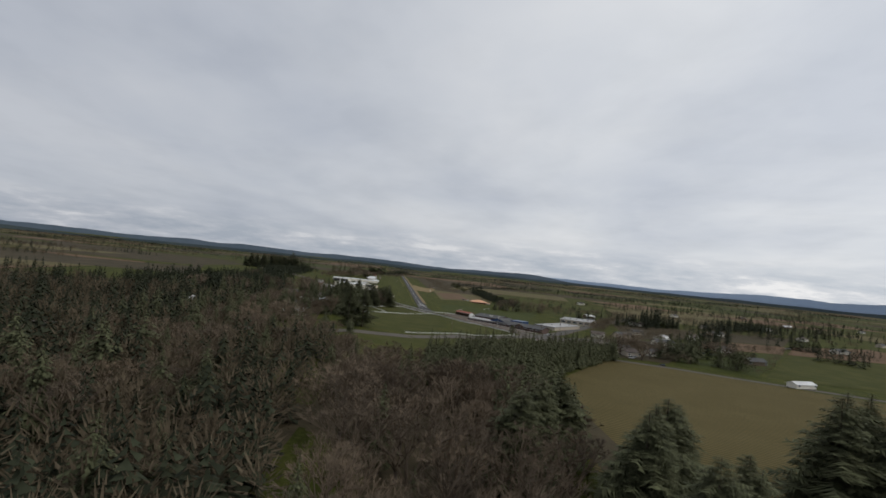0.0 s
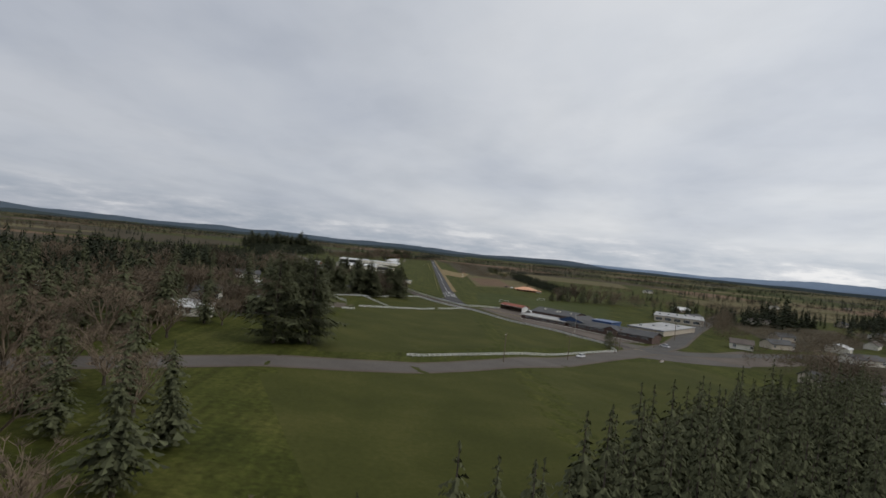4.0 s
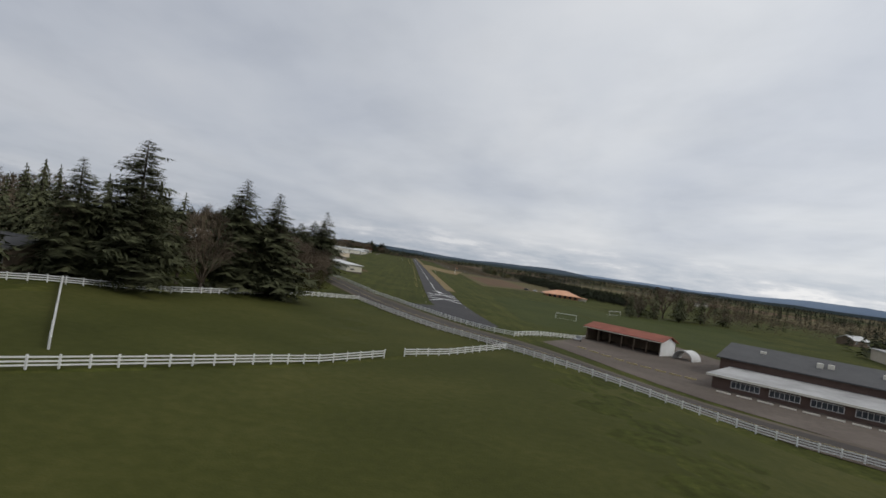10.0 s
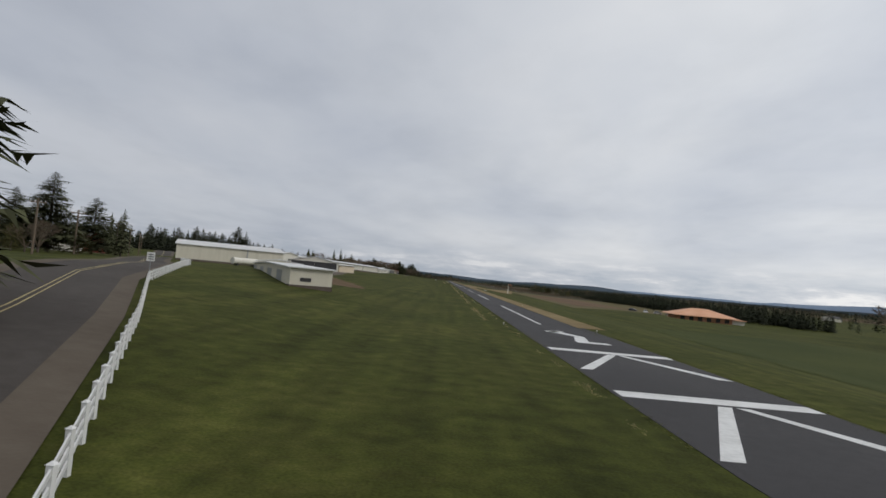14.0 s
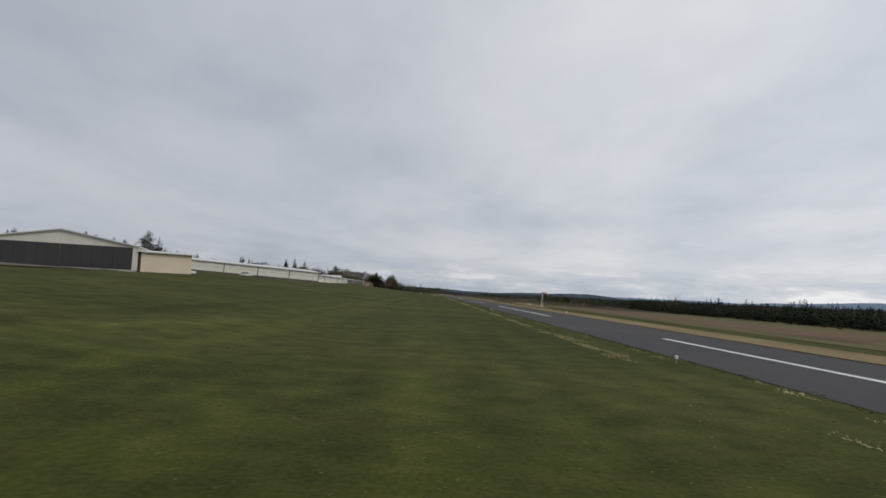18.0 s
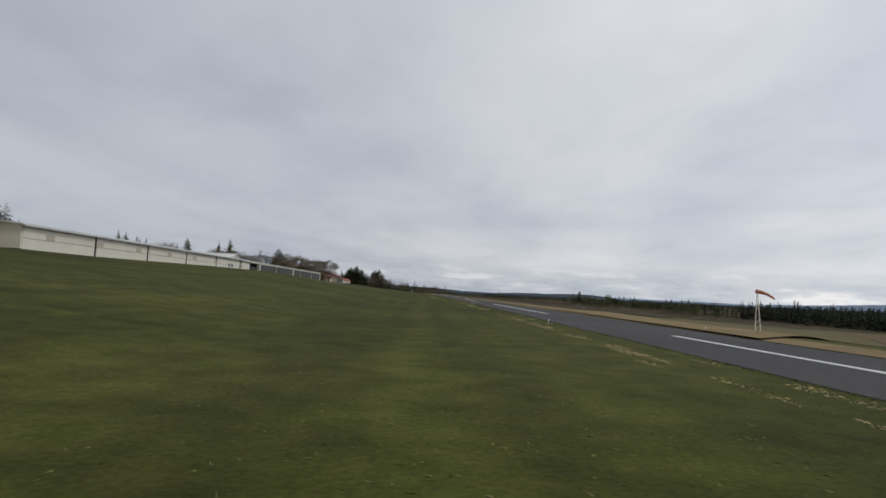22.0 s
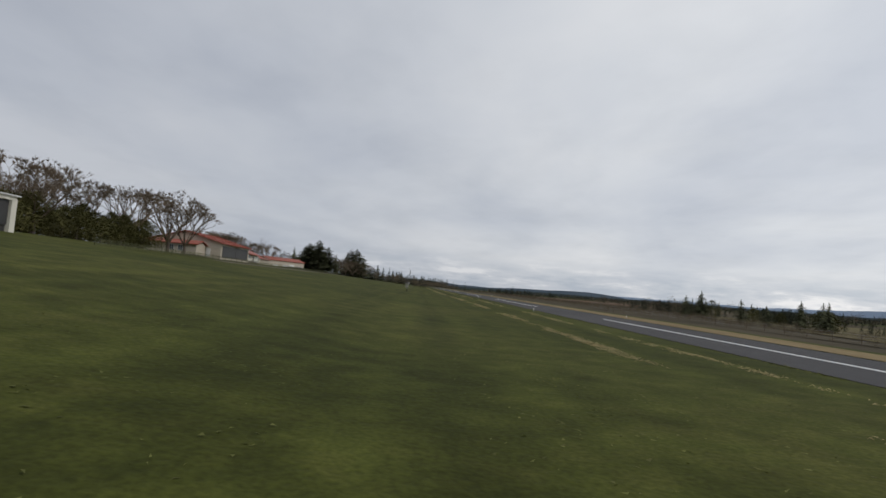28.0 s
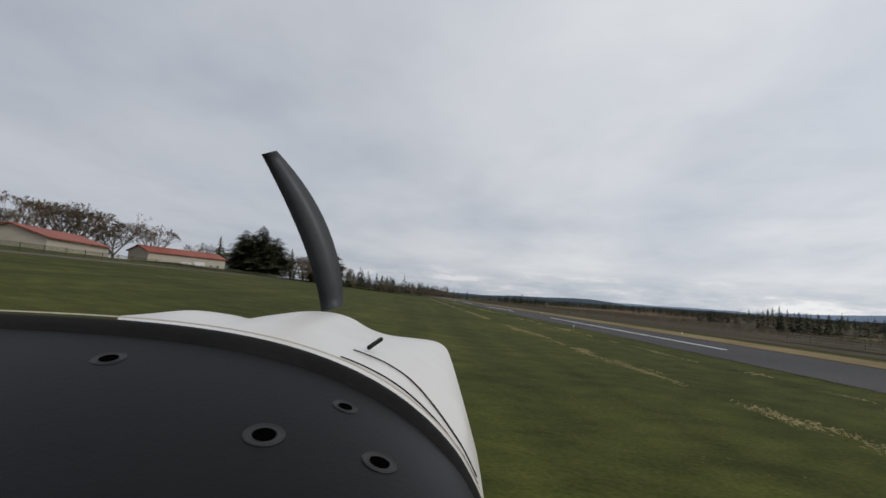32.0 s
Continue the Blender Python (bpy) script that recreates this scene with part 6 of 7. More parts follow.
for i in range(4):
    part("porch_post", Shape().box(6.0 + i * 1.6, -0.75, 0, 6.14 + i * 1.6, -0.61, 1.35), WHITE, side)
# The porch's shadow is put into this door panel's dark colour
part("porch_shadow_door", Shape().box(7.0, -0.05, 0, 8.0, -0.004, 1.35), DARK, side)
far_red = gabled("red_roof_barn", -64, 555.5, turn_of((-64, 555.5), (-66, 574)), 18.6, 9, 2.0, 3.4, BEIGE, ROOF_R, "long low beige barn with a red roof", "barn", z=3.7)
last = gabled("red_roof_garage", -74.5, 606, turn_of((-74.5, 606), (-64.8, 627)), 23, 6, 3.2, 4.4, BEIGE, ROOF_R, "beige garage with white doors and a red roof", "garage", z=3.6)
for i in range(3):
    panel(last, "garage_door", (3.4, 9.0, 13.0)[i], 0.02, (6.0, 12.0, 16.2)[i], (1.5, 1.6, 2.0)[i], WHITE, 0, "white overhead door", 1)
window(last, 20.2, 0.9, 0.8, 0.7, 0, -1, 1)
window(last, 18.0, 0.9, 0.8, 0.7, 0, -1, 1)
setting("house_drive", ribbon([(-46, 470), (-47, 530), (-50, 620), (-40, 700)], 3.0, 0.04), GRAVEL, "pale gravel drive before the houses", "road")
# dark mesh fence along the houses
mf = thing("field_fence", -48, 440, height(-48, 440), 0, "low dark green wire field fence", "fence")
for i in range(60):
    part("fence_post", Shape().box(-0.03, i * 3.0, -0.2, 0.03, i * 3.0 + 0.06, 0.78), NEEDLE, mf)
for zz in range(12):
    part("fence_wire", Shape().box(-0.012, 0, 0.05 + zz * 0.06, 0.012, 177, 0.075 + zz * 0.06), NEEDLE, mf)


# ---- houses among the trees ----
RUST_DIM = mat("brown_shingle", [(0.3, (0.085, 0.068, 0.058)), (0.7, (0.14, 0.115, 0.10))], 0.9, 0.3, 6, 0.3, 8, fine_scale=2.0)
def house(x, y, turn, length, depth, wall, roof, label, eave=2.4, ridge=3.9, wins=3):
    t = gabled("house", x, y, turn, length, depth, eave, ridge, wall, roof, label, "house", "country houses")
    for i in range(wins):
        window(t, 1.0 + i * (length - 2.2) / max(wins - 1, 1), 0.9, 1.1, 1.0, 0, -1, 1)
    return t


house(-27.8, -46.5, 113, 9, 9.5, mat("taupe_siding", [(0.3, (0.17, 0.145, 0.115)), (0.7, (0.25, 0.215, 0.175))], 0.85, 0.5, 5, stretch_by=(1, 1, 6)), RUST_DIM, "grey house with a broad gable among bare trees", 2.0, 3.5)
house(-60, -82, -25, 13, 7, TIMBER, ROOF_G, "long low house with a grey roof", 2.2, 3.4)
house(-80, -62, -10, 10, 8, BEIGE, RUST_DIM, "small house with a brown roof")
house(-105, -60, 20, 11, 8, PALE, ROOF_G, "pale house half hidden by firs")
house(-120, -120, -15, 12, 8, PALE, ROOF_W, "white house half hidden by firs")
house(-92, -152, 10, 12, 8, PALE, ROOF_G, "pale house among leafless trees")
house(-80, -190, 15, 12, 8, PALE, ROOF_W, "white house among leafless trees")
house(-105, -215, 5, 12, 8, BEIGE, ROOF_G, "grey-roofed house among the trees")
house(-130, -180, 5, 14, 9, PALE, ROOF_W, "white outbuilding among the trees")
house(-95, 80, -35, 9, 7, PALE, ROOF_W, "white house beside the road")
house(-88, 55, -30, 8, 5, TIMBER, ROOF_W, "low brown shed with a white roof")
house(-105, 105, -30, 9, 7, RUST, ROOF_W, "red barn with a pale roof", 3, 5)
GREY_ROOF = mat("grey_metal_roof", [(0.3, (0.30, 0.315, 0.33)), (0.7, (0.42, 0.435, 0.45))], 0.5, 0.3, 4, stretch_by=(4, 0.5, 1))
barn = gabled("white_barn", -50.3, -139.3, 108, 20.7, 22, 2.9, 5.6, PALE, GREY_ROOF, "white barn with a broad grey metal roof", "barn")
# The opening is a dark sheet on the wall, coloured as inner shade
panel(barn, "barn_opening", 6, 0.03, 17.5, 2.4, DARK, 0, "dark panel for the shade inside the wide barn opening", 3, rib_mat=PALE)
window(barn, 1.2, 0.9, 1.6, 0.9, 0, -1, 1)
part("lean_to", Shape().box(-4.5, 1, -1, -0.004, 21, 2.0), PALE, barn)
part("lean_to_roof", Shape().box(-4.9, 0.6, 2.0, -0.41, 21.4, 2.14), GREY_ROOF, barn)
part("lean_to_window", Shape().box(-4.56, 4, 0.9, -4.505, 6, 1.7), GLASS, barn)
house(153, -247, 15, 12, 5, PALE, ROOF_W, "long low white shed beside the lane", 1.9, 2.8, 2)
house(-85, -92, 54, 12, 3.5, PALE, ROOF_W, "long low white stable", 1.7, 2.3, 0)
for i, (x, y, tn) in enumerate(((111, -105, -12), (134, -96, 22), (150, -122, 15), (172, -90, 30), (160, -60, 25), (190, -130, 15), (210, -60, 40),
                                (100, -190, 15), (118, -182, 20), (96, -176, 5), (140, -165, 15), (175, -180, 10), (150, 10, 30), (200, 30, 20), (170, 70, 25), (260, 0, 15), (300, 80, 35),
                                (330, -60, 10), (380, 40, 25), (420, 150, 15), (360, 260, 30), (480, 60, 20), (520, 260, 10), (600, 150, 30), (700, 330, 20), (260, 360, 10), (560, 420, 15))):
    w = rng.choice((PALE, BEIGE, PALE, TIMBER))
    house(x, y, tn + rng.uniform(-15, 15), rng.uniform(8, 15), rng.uniform(6, 9), w, rng.choice((ROOF_G, ROOF_W, ROOF_G, RUST_DIM)),
          "pale country house with a pitched roof" if w is not TIMBER else "brown wooden country house", wins=2)


# ---- masts, poles, signs ----
def pole(x, y, tall, lean=0.0, arms=1):
    t = thing("utility_pole", x, y, height(x, y), rng.uniform(0, 90), "weathered wooden utility pole by the road", "pole", "utility poles")
    part("shaft", Shape().tube((0, 0, -0.2), (lean, 0, tall), 0.13, 0.09, 8), TIMBER, t)
    for i in range(arms):
        part("crossarm", Shape().box(lean - 0.9, -0.06, tall - 0.5 - i * 0.7, lean + 0.9, 0.06, tall - 0.38 - i * 0.7), TIMBER, t)
        for xx in (-0.8, -0.3, 0.3, 0.8):
            part("insulator", Shape().tube((lean + xx, 0, tall - 0.38 - i * 0.7), (lean + xx, 0, tall - 0.24 - i * 0.7), 0.04, 0.03, 6), PALE, t)
    return t


for x, y, tl in ((46, -156, 7), (52, -143, 7), (26, -176, 7), (70, -128, 7), (92, -96, 7), (5, -197, 7), (-64, 48, 6.5), (-72, 72, 6.5), (-84, 98, 6.5), (-98, 128, 6.5), (-120, 170, 6.5), (-54, 26, 6)):
    pole(x, y, tl)
tree(47.6, -145.4, 5.4, "evergreen", "round dark evergreen tree at the fence corner", wide=0.9)
flag = thing("flag_pole", 45, -112, height(45, -112), 0, "slender white flag pole before the school", "flag pole")
part("shaft", Shape().tube((0, 0, 0), (0, 0, 7), 0.06, 0.035, 8), PALE, flag)
part("finial", Shape().tube((0, 0, 7), (0, 0, 7.16), 0.07, 0.05, 8), METAL, flag)

ws = thing("windsock_mast", 26, 279, height(26, 279), 0, "white windsock mast with a faded orange sock", "windsock")
for dx, dy in ((-0.35, -0.2), (0.35, -0.2), (0, 0.4)):
    part("mast_leg", Shape().tube((dx, dy, 0), (dx * 0.15, dy * 0.15, 4.6), 0.05, 0.04, 5), PALE, ws)
for i in range(6):
    part("brace", Shape().tube((-0.32 + i * 0.05, -0.18, i * 0.7), (0.30 - i * 0.05, -0.18, 0.5 + i * 0.7), 0.02, 0.02, 4), PALE, ws)
part("swivel", Shape().tube((0, 0, 4.5), (0, 0, 5.0), 0.05, 0.05, 6), METAL, ws)
sock = Shape()
for i in range(5):
    sock.tube((-0.1 + 0.42 * i, 0, 4.95 - 0.03 * i * i), (0.32 + 0.42 * i, 0, 4.92 - 0.03 * (i + 1) ** 2), 0.24 - 0.03 * i, 0.21 - 0.03 * i, 8)
part("sock", sock, mat("faded_orange_cloth", [(0.3, (0.42, 0.15, 0.08)), (0.7, (0.56, 0.26, 0.16))], 0.85, 2, 3), ws, "faded orange cloth sock")

sign = thing("road_sign", -34.6, 13, height(-34.6, 13), 20, "white rectangular road sign on a post", "sign")
part("post", Shape().tube((0, 0, 0), (0, 0, 1.9), 0.035, 0.035, 6), METAL, sign)
part("plate", Shape().box(-0.3, -0.02, 1.2, 0.3, 0.0, 1.95), WHITE, sign)
for i in range(3):
    part("text_bar", Shape().box(-0.22, -0.028, 1.35 + i * 0.18, 0.22, -0.021, 1.42 + i * 0.18), DARK, sign)

for i in range(22):
    for x in (-4.6, 3.6):
        y = -30 + i * 46
        lt = thing("runway_light", x, y, height(x, y), 0, "small white runway edge light in the grass", "light", "runway lights")
        part("stem", Shape().tube((0, 0, -0.05), (0, 0, 0.14), 0.02, 0.02, 6), METAL, lt)
        part("globe", Shape().tube((0, 0, 0.14), (0, 0, 0.20), 0.05, 0.045, 8).tube((0, 0, 0.20), (0, 0, 0.24), 0.045, 0.015, 8), PALE, lt)


for x, y in ((7.2, 197), (8.0, 201)):
    mk = thing("marker_board", x, y, height(x, y), -80, "small white marker board in the dry grass", "sign", "marker boards")
    part("board", Shape().box(-0.3, -0.02, 0.12, 0.3, 0.02, 0.42), WHITE, mk)
    for xx in (-0.22, 0.22):
        part("stake", Shape().box(xx - 0.02, -0.015, -0.05, xx + 0.02, 0.015, 0.12), TIMBER, mk)
bd = thing("notice_board", 58.5, -162, height(58.5, -162), 30, "low red and white board by the road corner", "sign")
part("board", Shape().box(-0.9, -0.03, 0.2, 0.9, 0.03, 0.75), WHITE, bd)
part("stripe", Shape().box(-0.8, -0.04, 0.42, 0.8, -0.031, 0.68), RUST, bd, "red stripe")
for xx in (-0.7, 0.7):
    part("stake", Shape().box(xx - 0.04, -0.03, -0.05, xx + 0.04, 0.03, 0.2), TIMBER, bd)


# ---- vehicles ----
def car(x, y, turn, paint, label, name="car", tall=1.45, long=4.4, z=None):
    t = thing(name, x, y, height(x, y) + 0.05 if z is None else z, turn, label, "car", "parked cars")
    t.scale = (0.68, 0.68, 0.68)
    L2 = long / 2
    body = Shape()
    for s, zs in (((-0.86, 0.86), (0.28, 0.86)),):
        prof = [(-L2, 0.35), (-L2 + 0.05, 0.80), (-L2 + 0.5, 0.92), (L2 - 1.1, 0.90), (L2 - 0.1, 0.72), (L2, 0.40), (L2 - 0.1, 0.26), (-L2 + 0.1, 0.26)]
        n, k2 = 0, len(prof)
        body.v = [(px0, -0.86, pz) for px0, pz in prof] + [(px0, 0.86, pz) for px0, pz in prof]
        body.f = [tuple(range(k2)), tuple(range(k2, 2 * k2))[::-1]] + [(i, k2 + i, k2 + (i + 1) % k2, (i + 1) % k2) for i in range(k2)]
    part("body", body, paint, t)
    cab = Shape()
    cab.v = [(-L2 + 0.4, -0.82, 0.9), (L2 - 1.15, -0.82, 0.9), (L2 - 1.15, 0.82, 0.9), (-L2 + 0.4, 0.82, 0.9),
             (-L2 + 0.85, -0.66, tall), (L2 - 1.95, -0.66, tall), (L2 - 1.95, 0.66, tall), (-L2 + 0.85, 0.66, tall)]
    cab.f = [(0, 1, 5, 4), (1, 2, 6, 5), (2, 3, 7, 6), (3, 0, 4, 7)]
    part("glasshouse", cab, GLASS, t)
    part("car_roof", Shape().box(-L2 + 0.82, -0.68, tall - 0.01, L2 - 1.92, 0.68, tall + 0.04), paint, t)
    for wx in (-L2 + 0.8, L2 - 0.85):
        for wy in (-0.88, 0.70):
            w = part("wheel", Shape().tube((wx, wy, 0.3), (wx, wy + 0.18, 0.3), 0.31, 0.31, 14), RUBBER, t)
            part("hubcap", Shape().tube((wx, wy - 0.01, 0.3), (wx, wy + 0.19, 0.3), 0.17, 0.17, 10), METAL, w)
    for wy in (-0.7, 0.45):
        part("headlight", Shape().box(L2 - 0.12, wy, 0.55, L2 + 0.01, wy + 0.25, 0.70), GLASS, t)
        part("tail_light", Shape().box(-L2 - 0.01, wy, 0.62, -L2 + 0.08, wy + 0.25, 0.78), RUST, t)
    return t


CAR_W = mat("white_car_paint", [(0.3, (0.70, 0.70, 0.70)), (0.7, (0.78, 0.78, 0.78))], 0.25, 1, 2)
CAR_S = mat("silver_car_paint", [(0.3, (0.38, 0.39, 0.40)), (0.7, (0.48, 0.49, 0.50))], 0.3, 1, 2, metal=0.5)
CAR_D = mat("dark_car_paint", [(0.3, (0.02, 0.022, 0.026)), (0.7, (0.04, 0.042, 0.046))], 0.25, 1, 2)
CAR_B = mat("blue_car_paint", [(0.3, (0.04, 0.09, 0.20)), (0.7, (0.06, 0.12, 0.26))], 0.3, 1, 2)
car(31.5, -169.5, 222, CAR_W, "white hatchback driving on the road")
car(77, -121, 130, CAR_W, "white pickup parked by the school", "pickup", 1.6, 5.2)
car(-52.8, 355.0, 95, CAR_W, "white camper van parked in the recessed bay", "van", 1.9, 4.6, z=3.8)
car(-53.4, 352.0, 95, CAR_W, "white car parked in the recessed bay", z=3.8)
car(-62.5, 146.5, 200, CAR_D, "black van parked on the hangar apron", "van", 1.9, 4.8)
car(-54.5, 196.0, 120, CAR_W, "white car parked before the storage shed")
car(-59.0, 240.6, 40, CAR_W, "white car parked before the long hangar")
car(-53.5, 352.5, 60, CAR_B, "blue pickup parked by the open hangar", "pickup", 1.6, 5.0)
car(-55, 356, 60, CAR_S, "silver car parked by the open hangar")
car(108, -214, 160, CAR_D, "dark car parked on the farm lane")
car(100, -196, 20, CAR_W, "white van parked among the trees", "van", 1.9, 4.8)
car(104, -192, 30, CAR_S, "silver car parked among the trees")
trailer = thing("flat_trailer", 21.2, -49.5, height(21.2, -49.5) + 0.05, 60, "small grey flat trailer parked by the rail fence", "trailer")
part("deck", Shape().box(-0.9, -0.5, 0.32, 0.9, 0.5, 0.40), METAL, trailer)
part("headboard", Shape().box(0.82, -0.5, 0.40, 0.9, 0.5, 0.85), METAL, trailer)
part("drawbar", Shape().tube((0.9, 0, 0.34), (1.7, 0, 0.28), 0.03, 0.03, 6), METAL, trailer)
for wy in (-0.6, 0.5):
    part("wheel", Shape().tube((-0.2, wy, 0.22), (-0.2, wy + 0.1, 0.22), 0.22, 0.22, 12), RUBBER, trailer)
for i in range(6):
    car(58 + i * 5.2, 168 + i * 2, rng.uniform(0, 360), rng.choice((CAR_W, CAR_S, CAR_D)), "car parked by the orange-roofed house")
tank = thing("fuel_tank", -56, 96, height(-56, 96), 60, "long white horizontal fuel tank on saddles", "tank")
part("shell", Shape().tube((-3.5, 0, 1.1), (3.5, 0, 1.1), 0.75, 0.75, 16), PALE, tank, smooth=False)
for x in (-2.4, 2.4):
    part("saddle", Shape().box(x - 0.2, -0.6, -0.1, x + 0.2, 0.6, 0.6), DARK, tank)


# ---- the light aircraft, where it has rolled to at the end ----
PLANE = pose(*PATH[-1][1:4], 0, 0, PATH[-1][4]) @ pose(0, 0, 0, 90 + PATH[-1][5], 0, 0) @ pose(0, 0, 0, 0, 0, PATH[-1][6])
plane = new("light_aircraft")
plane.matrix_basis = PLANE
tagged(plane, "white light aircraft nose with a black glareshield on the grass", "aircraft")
BLACK = mat("black_vinyl", [(0.3, (0.004, 0.004, 0.005)), (0.7, (0.008, 0.008, 0.009))], 0.5, 3.0, 6, 0.03, 160, fine_scale=40, spec=0.14)
TRIM = mat("black_rubber_trim", [(0.3, (0.006, 0.006, 0.006)), (0.7, (0.016, 0.015, 0.014))], 0.8, 8.0, 5, spec=0.15)
COWL = mat("white_cowl_paint", [(0.3, (0.60, 0.58, 0.54)), (0.7, (0.74, 0.72, 0.68))], 0.3, 1.5, 6, fine_scale=9)
HOLE = mat("vent_hollow_shade", [(0.3, (0.001, 0.001, 0.001)), (0.7, (0.002, 0.002, 0.002))], 1.0, 5, 2, spec=0.0)
BLADE = mat("grey_blade_paint", [(0.3, (0.028, 0.030, 0.034)), (0.7, (0.05, 0.052, 0.056))], 0.5, 3, 4)


def spot(u, v, d):
    """Aircraft coordinates: u to the right and v down, as slopes from the seat, d metres ahead."""
    return Vector((u * d, -v * d, -d))


def rim(s):
    """The arched front edge of the glareshield, s from 0 (left) to 1 (right foot)."""
    x = -0.90 + 1.0 * (1 - (1 - s) ** 1.35)
    y = 0.112 + 0.055 * s + 0.36 * s ** 3.6 + 0.09 * max(0, s - 0.86) * 6 * (s - 0.5)
    return x, y, 0.92 - 0.16 * s


def sheet(n, m, f):
    s = Shape()
    s.v = [tuple(f(i / n, j / m)) for j in range(m + 1) for i in range(n + 1)]
    s.f = [(j * (n + 1) + i, (j + 1) * (n + 1) + i, (j + 1) * (n + 1) + i + 1, j * (n + 1) + i + 1) for j in range(m) for i in range(n)]
    return s


def shield(s, r):
    a, b = spot(*rim(s)), spot(-1.25 + 1.52 * s, 0.62 + 0.06 * s, 0.40)
    a = a + Vector((0, -0.012, 0.02))
    return a.lerp(b, r) + Vector((0, 0.012 * math.sin(math.pi * r), 0))


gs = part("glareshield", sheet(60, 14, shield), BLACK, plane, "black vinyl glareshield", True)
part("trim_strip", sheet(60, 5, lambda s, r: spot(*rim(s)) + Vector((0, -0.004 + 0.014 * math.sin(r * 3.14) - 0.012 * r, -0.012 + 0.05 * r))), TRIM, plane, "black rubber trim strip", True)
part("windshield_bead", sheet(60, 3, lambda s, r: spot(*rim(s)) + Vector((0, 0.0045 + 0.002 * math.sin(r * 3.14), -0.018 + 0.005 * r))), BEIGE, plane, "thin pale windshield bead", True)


TOP_EDGE = [(-0.56, 0.141), (-0.50, 0.131), (-0.42, 0.1195), (-0.35, 0.126), (-0.305, 0.1345), (-0.264, 0.1215), (-0.209, 0.1115), (-0.164, 0.1215),
            (-0.130, 0.141), (-0.094, 0.1525), (-0.05, 0.158), (-0.016, 0.163), (0.004, 0.174), (0.014, 0.195), (0.026, 0.235), (0.040, 0.285), (0.056, 0.345)]


def cowl_top(s):
    """The outline of the cowling's top from its left end to its right side; slopes from the seat."""
    f = s * (len(TOP_EDGE) - 1)
    i = min(int(f), len(TOP_EDGE) - 2)
    p = [TOP_EDGE[min(max(i + k, 0), len(TOP_EDGE) - 1)] for k in (-1, 0, 1, 2)]
    q = f - i
    return tuple(0.5 * (2 * b + (c - a) * q + (2 * a - 5 * b + 4 * c - d) * q * q + (3 * b - a - 3 * c + d) * q ** 3) for a, b, c, d in zip(*p))


def cowling(s, r):
    u, v = cowl_top(s)
    x = -0.585 + 0.655 * s ** 1.05
    sr = 1 - (0.1 - x) ** (1 / 1.35)
    rx, ry, rd = rim(sr)
    near = spot(rx + 0.004, ry + 0.004, rd + 0.035)
    far = spot(u, v, 1.75 - 0.75 * ss((s - 0.74) / 0.26))
    return near.lerp(far, r) + Vector((0, 0.025 * math.sin(math.pi * r) * (1 - 0.7 * s), 0))


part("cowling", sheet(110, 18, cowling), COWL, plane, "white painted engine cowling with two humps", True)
for k in (0.05, 0.13):
    seam = Shape()
    for i in range(66, 108):
        seam.tube(cowling(i / 110, k * (1.9 - 0.9 * i / 110)) + Vector((0, 0.002, 0)), cowling((i + 1) / 110, k * (1.9 - 0.9 * (i + 1) / 110)) + Vector((0, 0.002, 0)), 0.0014, 0.0014, 4)
    part("panel_seam", seam, TRIM, plane)
hinge = cowling(0.64, 0.24) + Vector((0, 0.012, 0))
part("cowl_latch", Shape().tube(hinge + Vector((-0.008, 0.002, 0.03)), hinge + Vector((0.008, 0.008, -0.03)), 0.0045, 0.0045, 6), TRIM, plane, "small dark cowl latch")

for u, v, w in ((-0.588, 0.194, 0.029), (-0.177, 0.278, 0.023), (-0.314, 0.330, 0.037), (-0.111, 0.376, 0.033)):
    best = min(((shield(i / 80, j / 60), i / 80, j / 60) for i in range(81) for j in range(61)),
               key=lambda q: (q[0].x / -q[0].z - u) ** 2 + (q[0].y / q[0].z - v) ** 2)
    p, s0, r0 = best
    ex = (shield(min(s0 + 0.02, 1), r0) - shield(s0 - 0.02, r0)).normalized()
    ey = (shield(s0, min(r0 + 0.02, 1)) - shield(s0, r0 - 0.02)).normalized()
    nz = ex.cross(ey).normalized()
    if nz.y < 0:
        nz = -nz
    ey = nz.cross(ex)
    rad = w * -p.z
    ring, hole = Shape(), Shape()
    for i in range(28):
        a = 2 * math.pi * i / 28
        for rr, hh in ((1.0, 0.0003), (0.97, 0.0012), (0.94, 0.0003), (0.90, 0.0003), (0.87, 0.0012), (0.83, 0.0003), (0.72, 0.0003), (0.68, 0.0012), (0.60, 0.0003)):
            ring.v.append(tuple(p + (ex * math.cos(a) + ey * math.sin(a)) * rad * rr + nz * hh))
        hole.v.append(tuple(p + (ex * math.cos(a) + ey * math.sin(a)) * rad * 0.55 + nz * 0.0006))
    for i in range(28):
        for j in range(8):
            ring.f.append((i * 9 + j, ((i + 1) % 28) * 9 + j, ((i + 1) % 28) * 9 + j + 1, i * 9 + j + 1))
    hole.f = [tuple(range(28))]
    g = part("vent_ring", ring, mat("worn_black_plastic", [(0.3, (0.010, 0.010, 0.010)), (0.7, (0.028, 0.028, 0.028))], 0.6, 40, 4), plane, "worn black defroster vent ring", True)
    # flat near-black disc, painted as the shade down the vent
    part("vent_hole_shade", hole, HOLE, g)

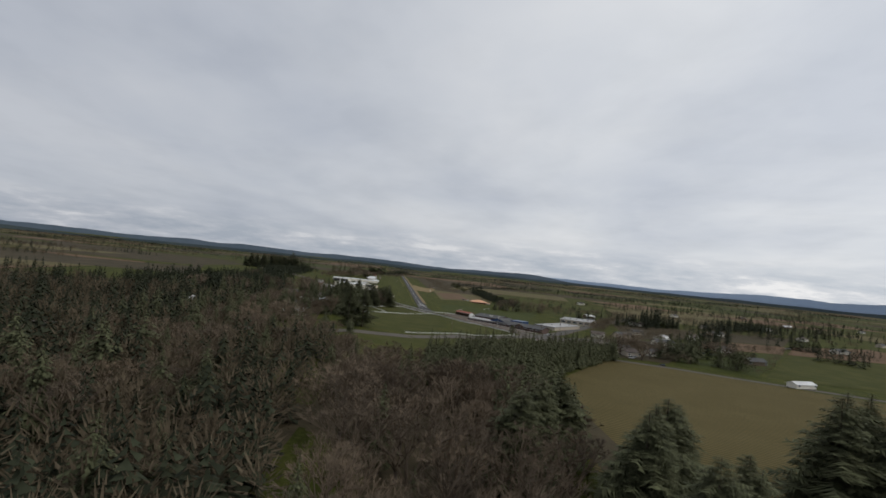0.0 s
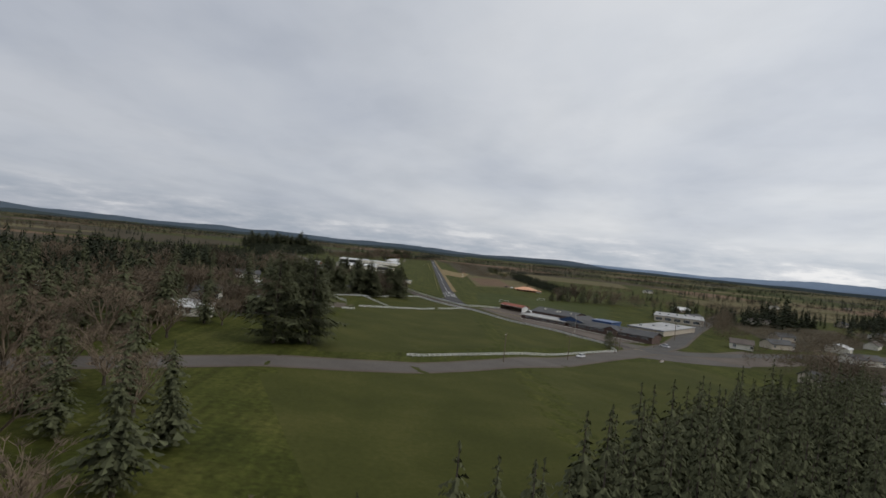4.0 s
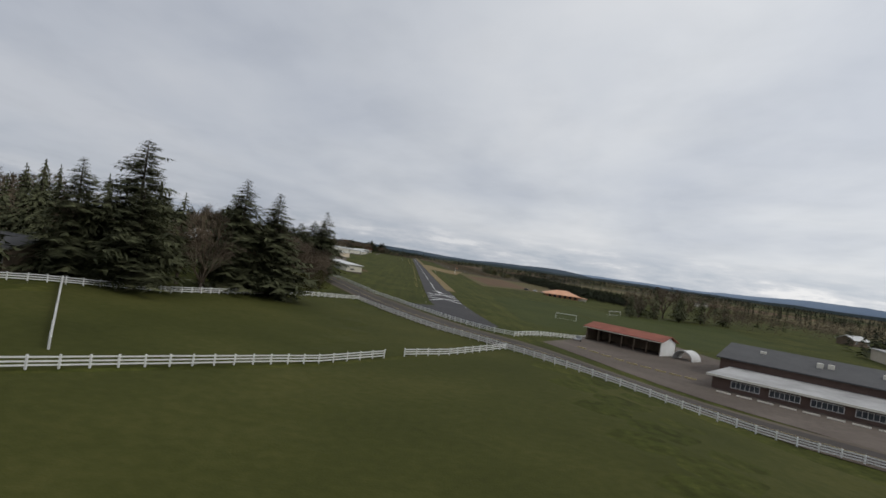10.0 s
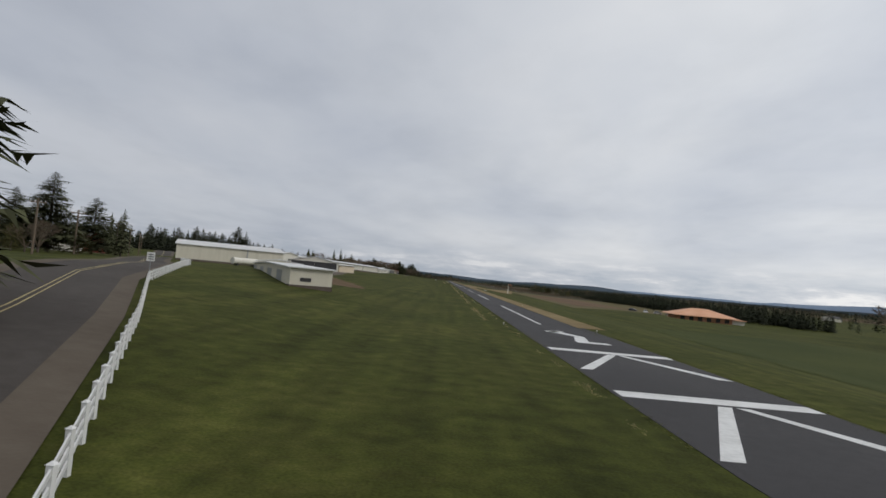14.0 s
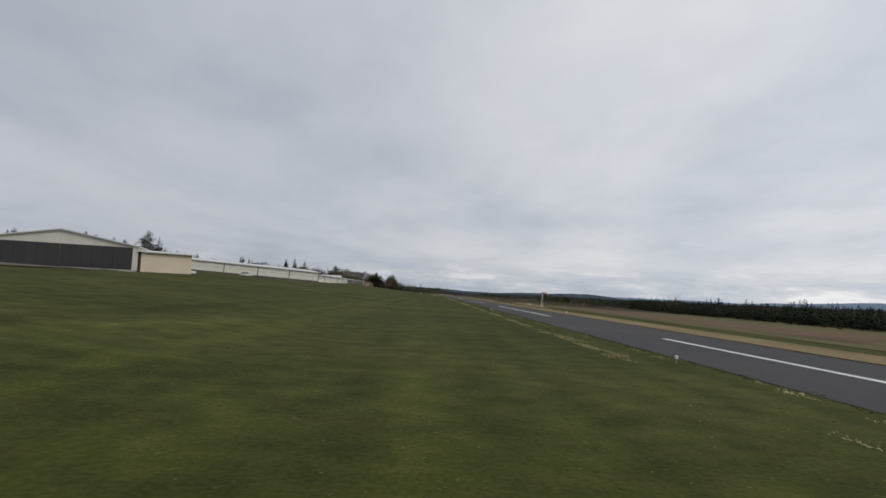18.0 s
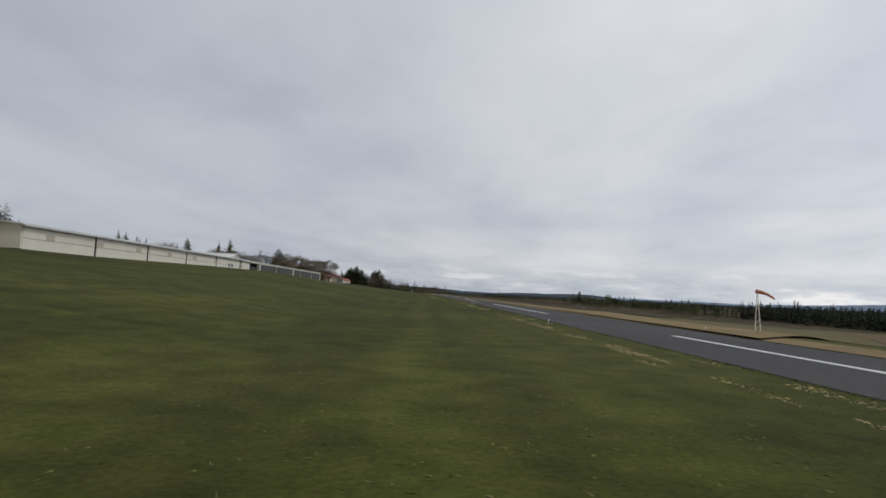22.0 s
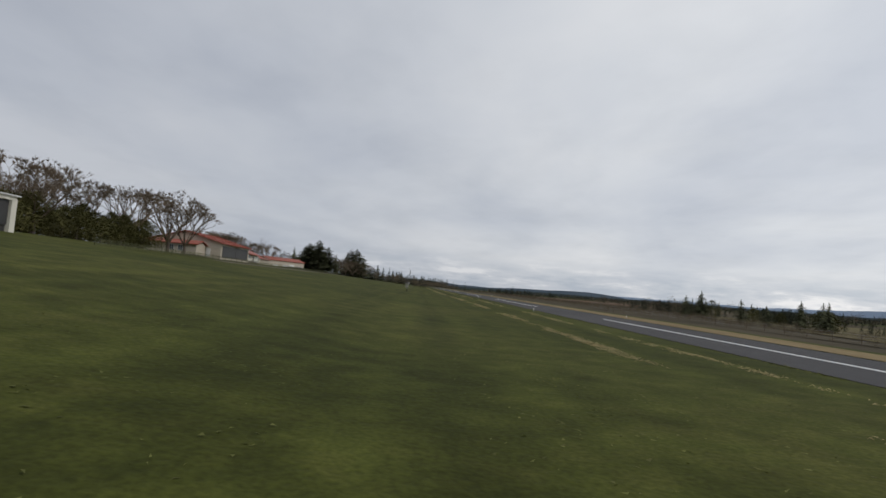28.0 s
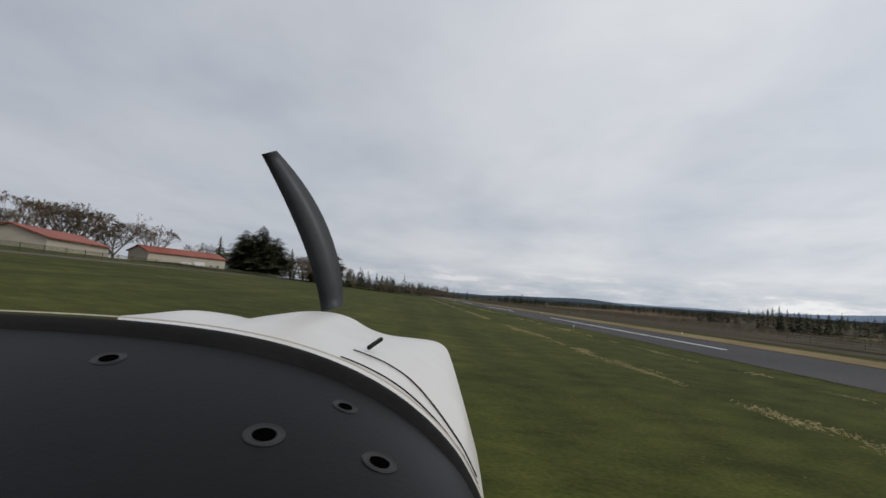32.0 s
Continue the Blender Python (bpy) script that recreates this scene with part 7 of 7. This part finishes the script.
blade = Shape()
steps = 14
for i in range(steps + 1):
    q = i / steps
    u, v = -0.196 - 0.012 * q - 0.10 * q ** 1.9, 0.107 - 0.278 * q
    w = 0.80 * (0.024 + 0.010 * math.sin(q * 2.4) - 0.014 * q ** 3)
    for du, dd in ((-w, 0.0), (-w * 0.3, 0.012), (w, 0.0), (w * 0.2, -0.014)):
        blade.v.append(tuple(spot(u + du, v - du * 0.25, 2.05 + dd + du * 1.2)))
for i in range(steps):
    for j in range(4):
        blade.f.append((i * 4 + j, i * 4 + (j + 1) % 4, i * 4 + 4 + (j + 1) % 4, i * 4 + 4 + j))
blade.f += [(0, 1, 2, 3), (steps * 4 + 3, steps * 4 + 2, steps * 4 + 1, steps * 4)]
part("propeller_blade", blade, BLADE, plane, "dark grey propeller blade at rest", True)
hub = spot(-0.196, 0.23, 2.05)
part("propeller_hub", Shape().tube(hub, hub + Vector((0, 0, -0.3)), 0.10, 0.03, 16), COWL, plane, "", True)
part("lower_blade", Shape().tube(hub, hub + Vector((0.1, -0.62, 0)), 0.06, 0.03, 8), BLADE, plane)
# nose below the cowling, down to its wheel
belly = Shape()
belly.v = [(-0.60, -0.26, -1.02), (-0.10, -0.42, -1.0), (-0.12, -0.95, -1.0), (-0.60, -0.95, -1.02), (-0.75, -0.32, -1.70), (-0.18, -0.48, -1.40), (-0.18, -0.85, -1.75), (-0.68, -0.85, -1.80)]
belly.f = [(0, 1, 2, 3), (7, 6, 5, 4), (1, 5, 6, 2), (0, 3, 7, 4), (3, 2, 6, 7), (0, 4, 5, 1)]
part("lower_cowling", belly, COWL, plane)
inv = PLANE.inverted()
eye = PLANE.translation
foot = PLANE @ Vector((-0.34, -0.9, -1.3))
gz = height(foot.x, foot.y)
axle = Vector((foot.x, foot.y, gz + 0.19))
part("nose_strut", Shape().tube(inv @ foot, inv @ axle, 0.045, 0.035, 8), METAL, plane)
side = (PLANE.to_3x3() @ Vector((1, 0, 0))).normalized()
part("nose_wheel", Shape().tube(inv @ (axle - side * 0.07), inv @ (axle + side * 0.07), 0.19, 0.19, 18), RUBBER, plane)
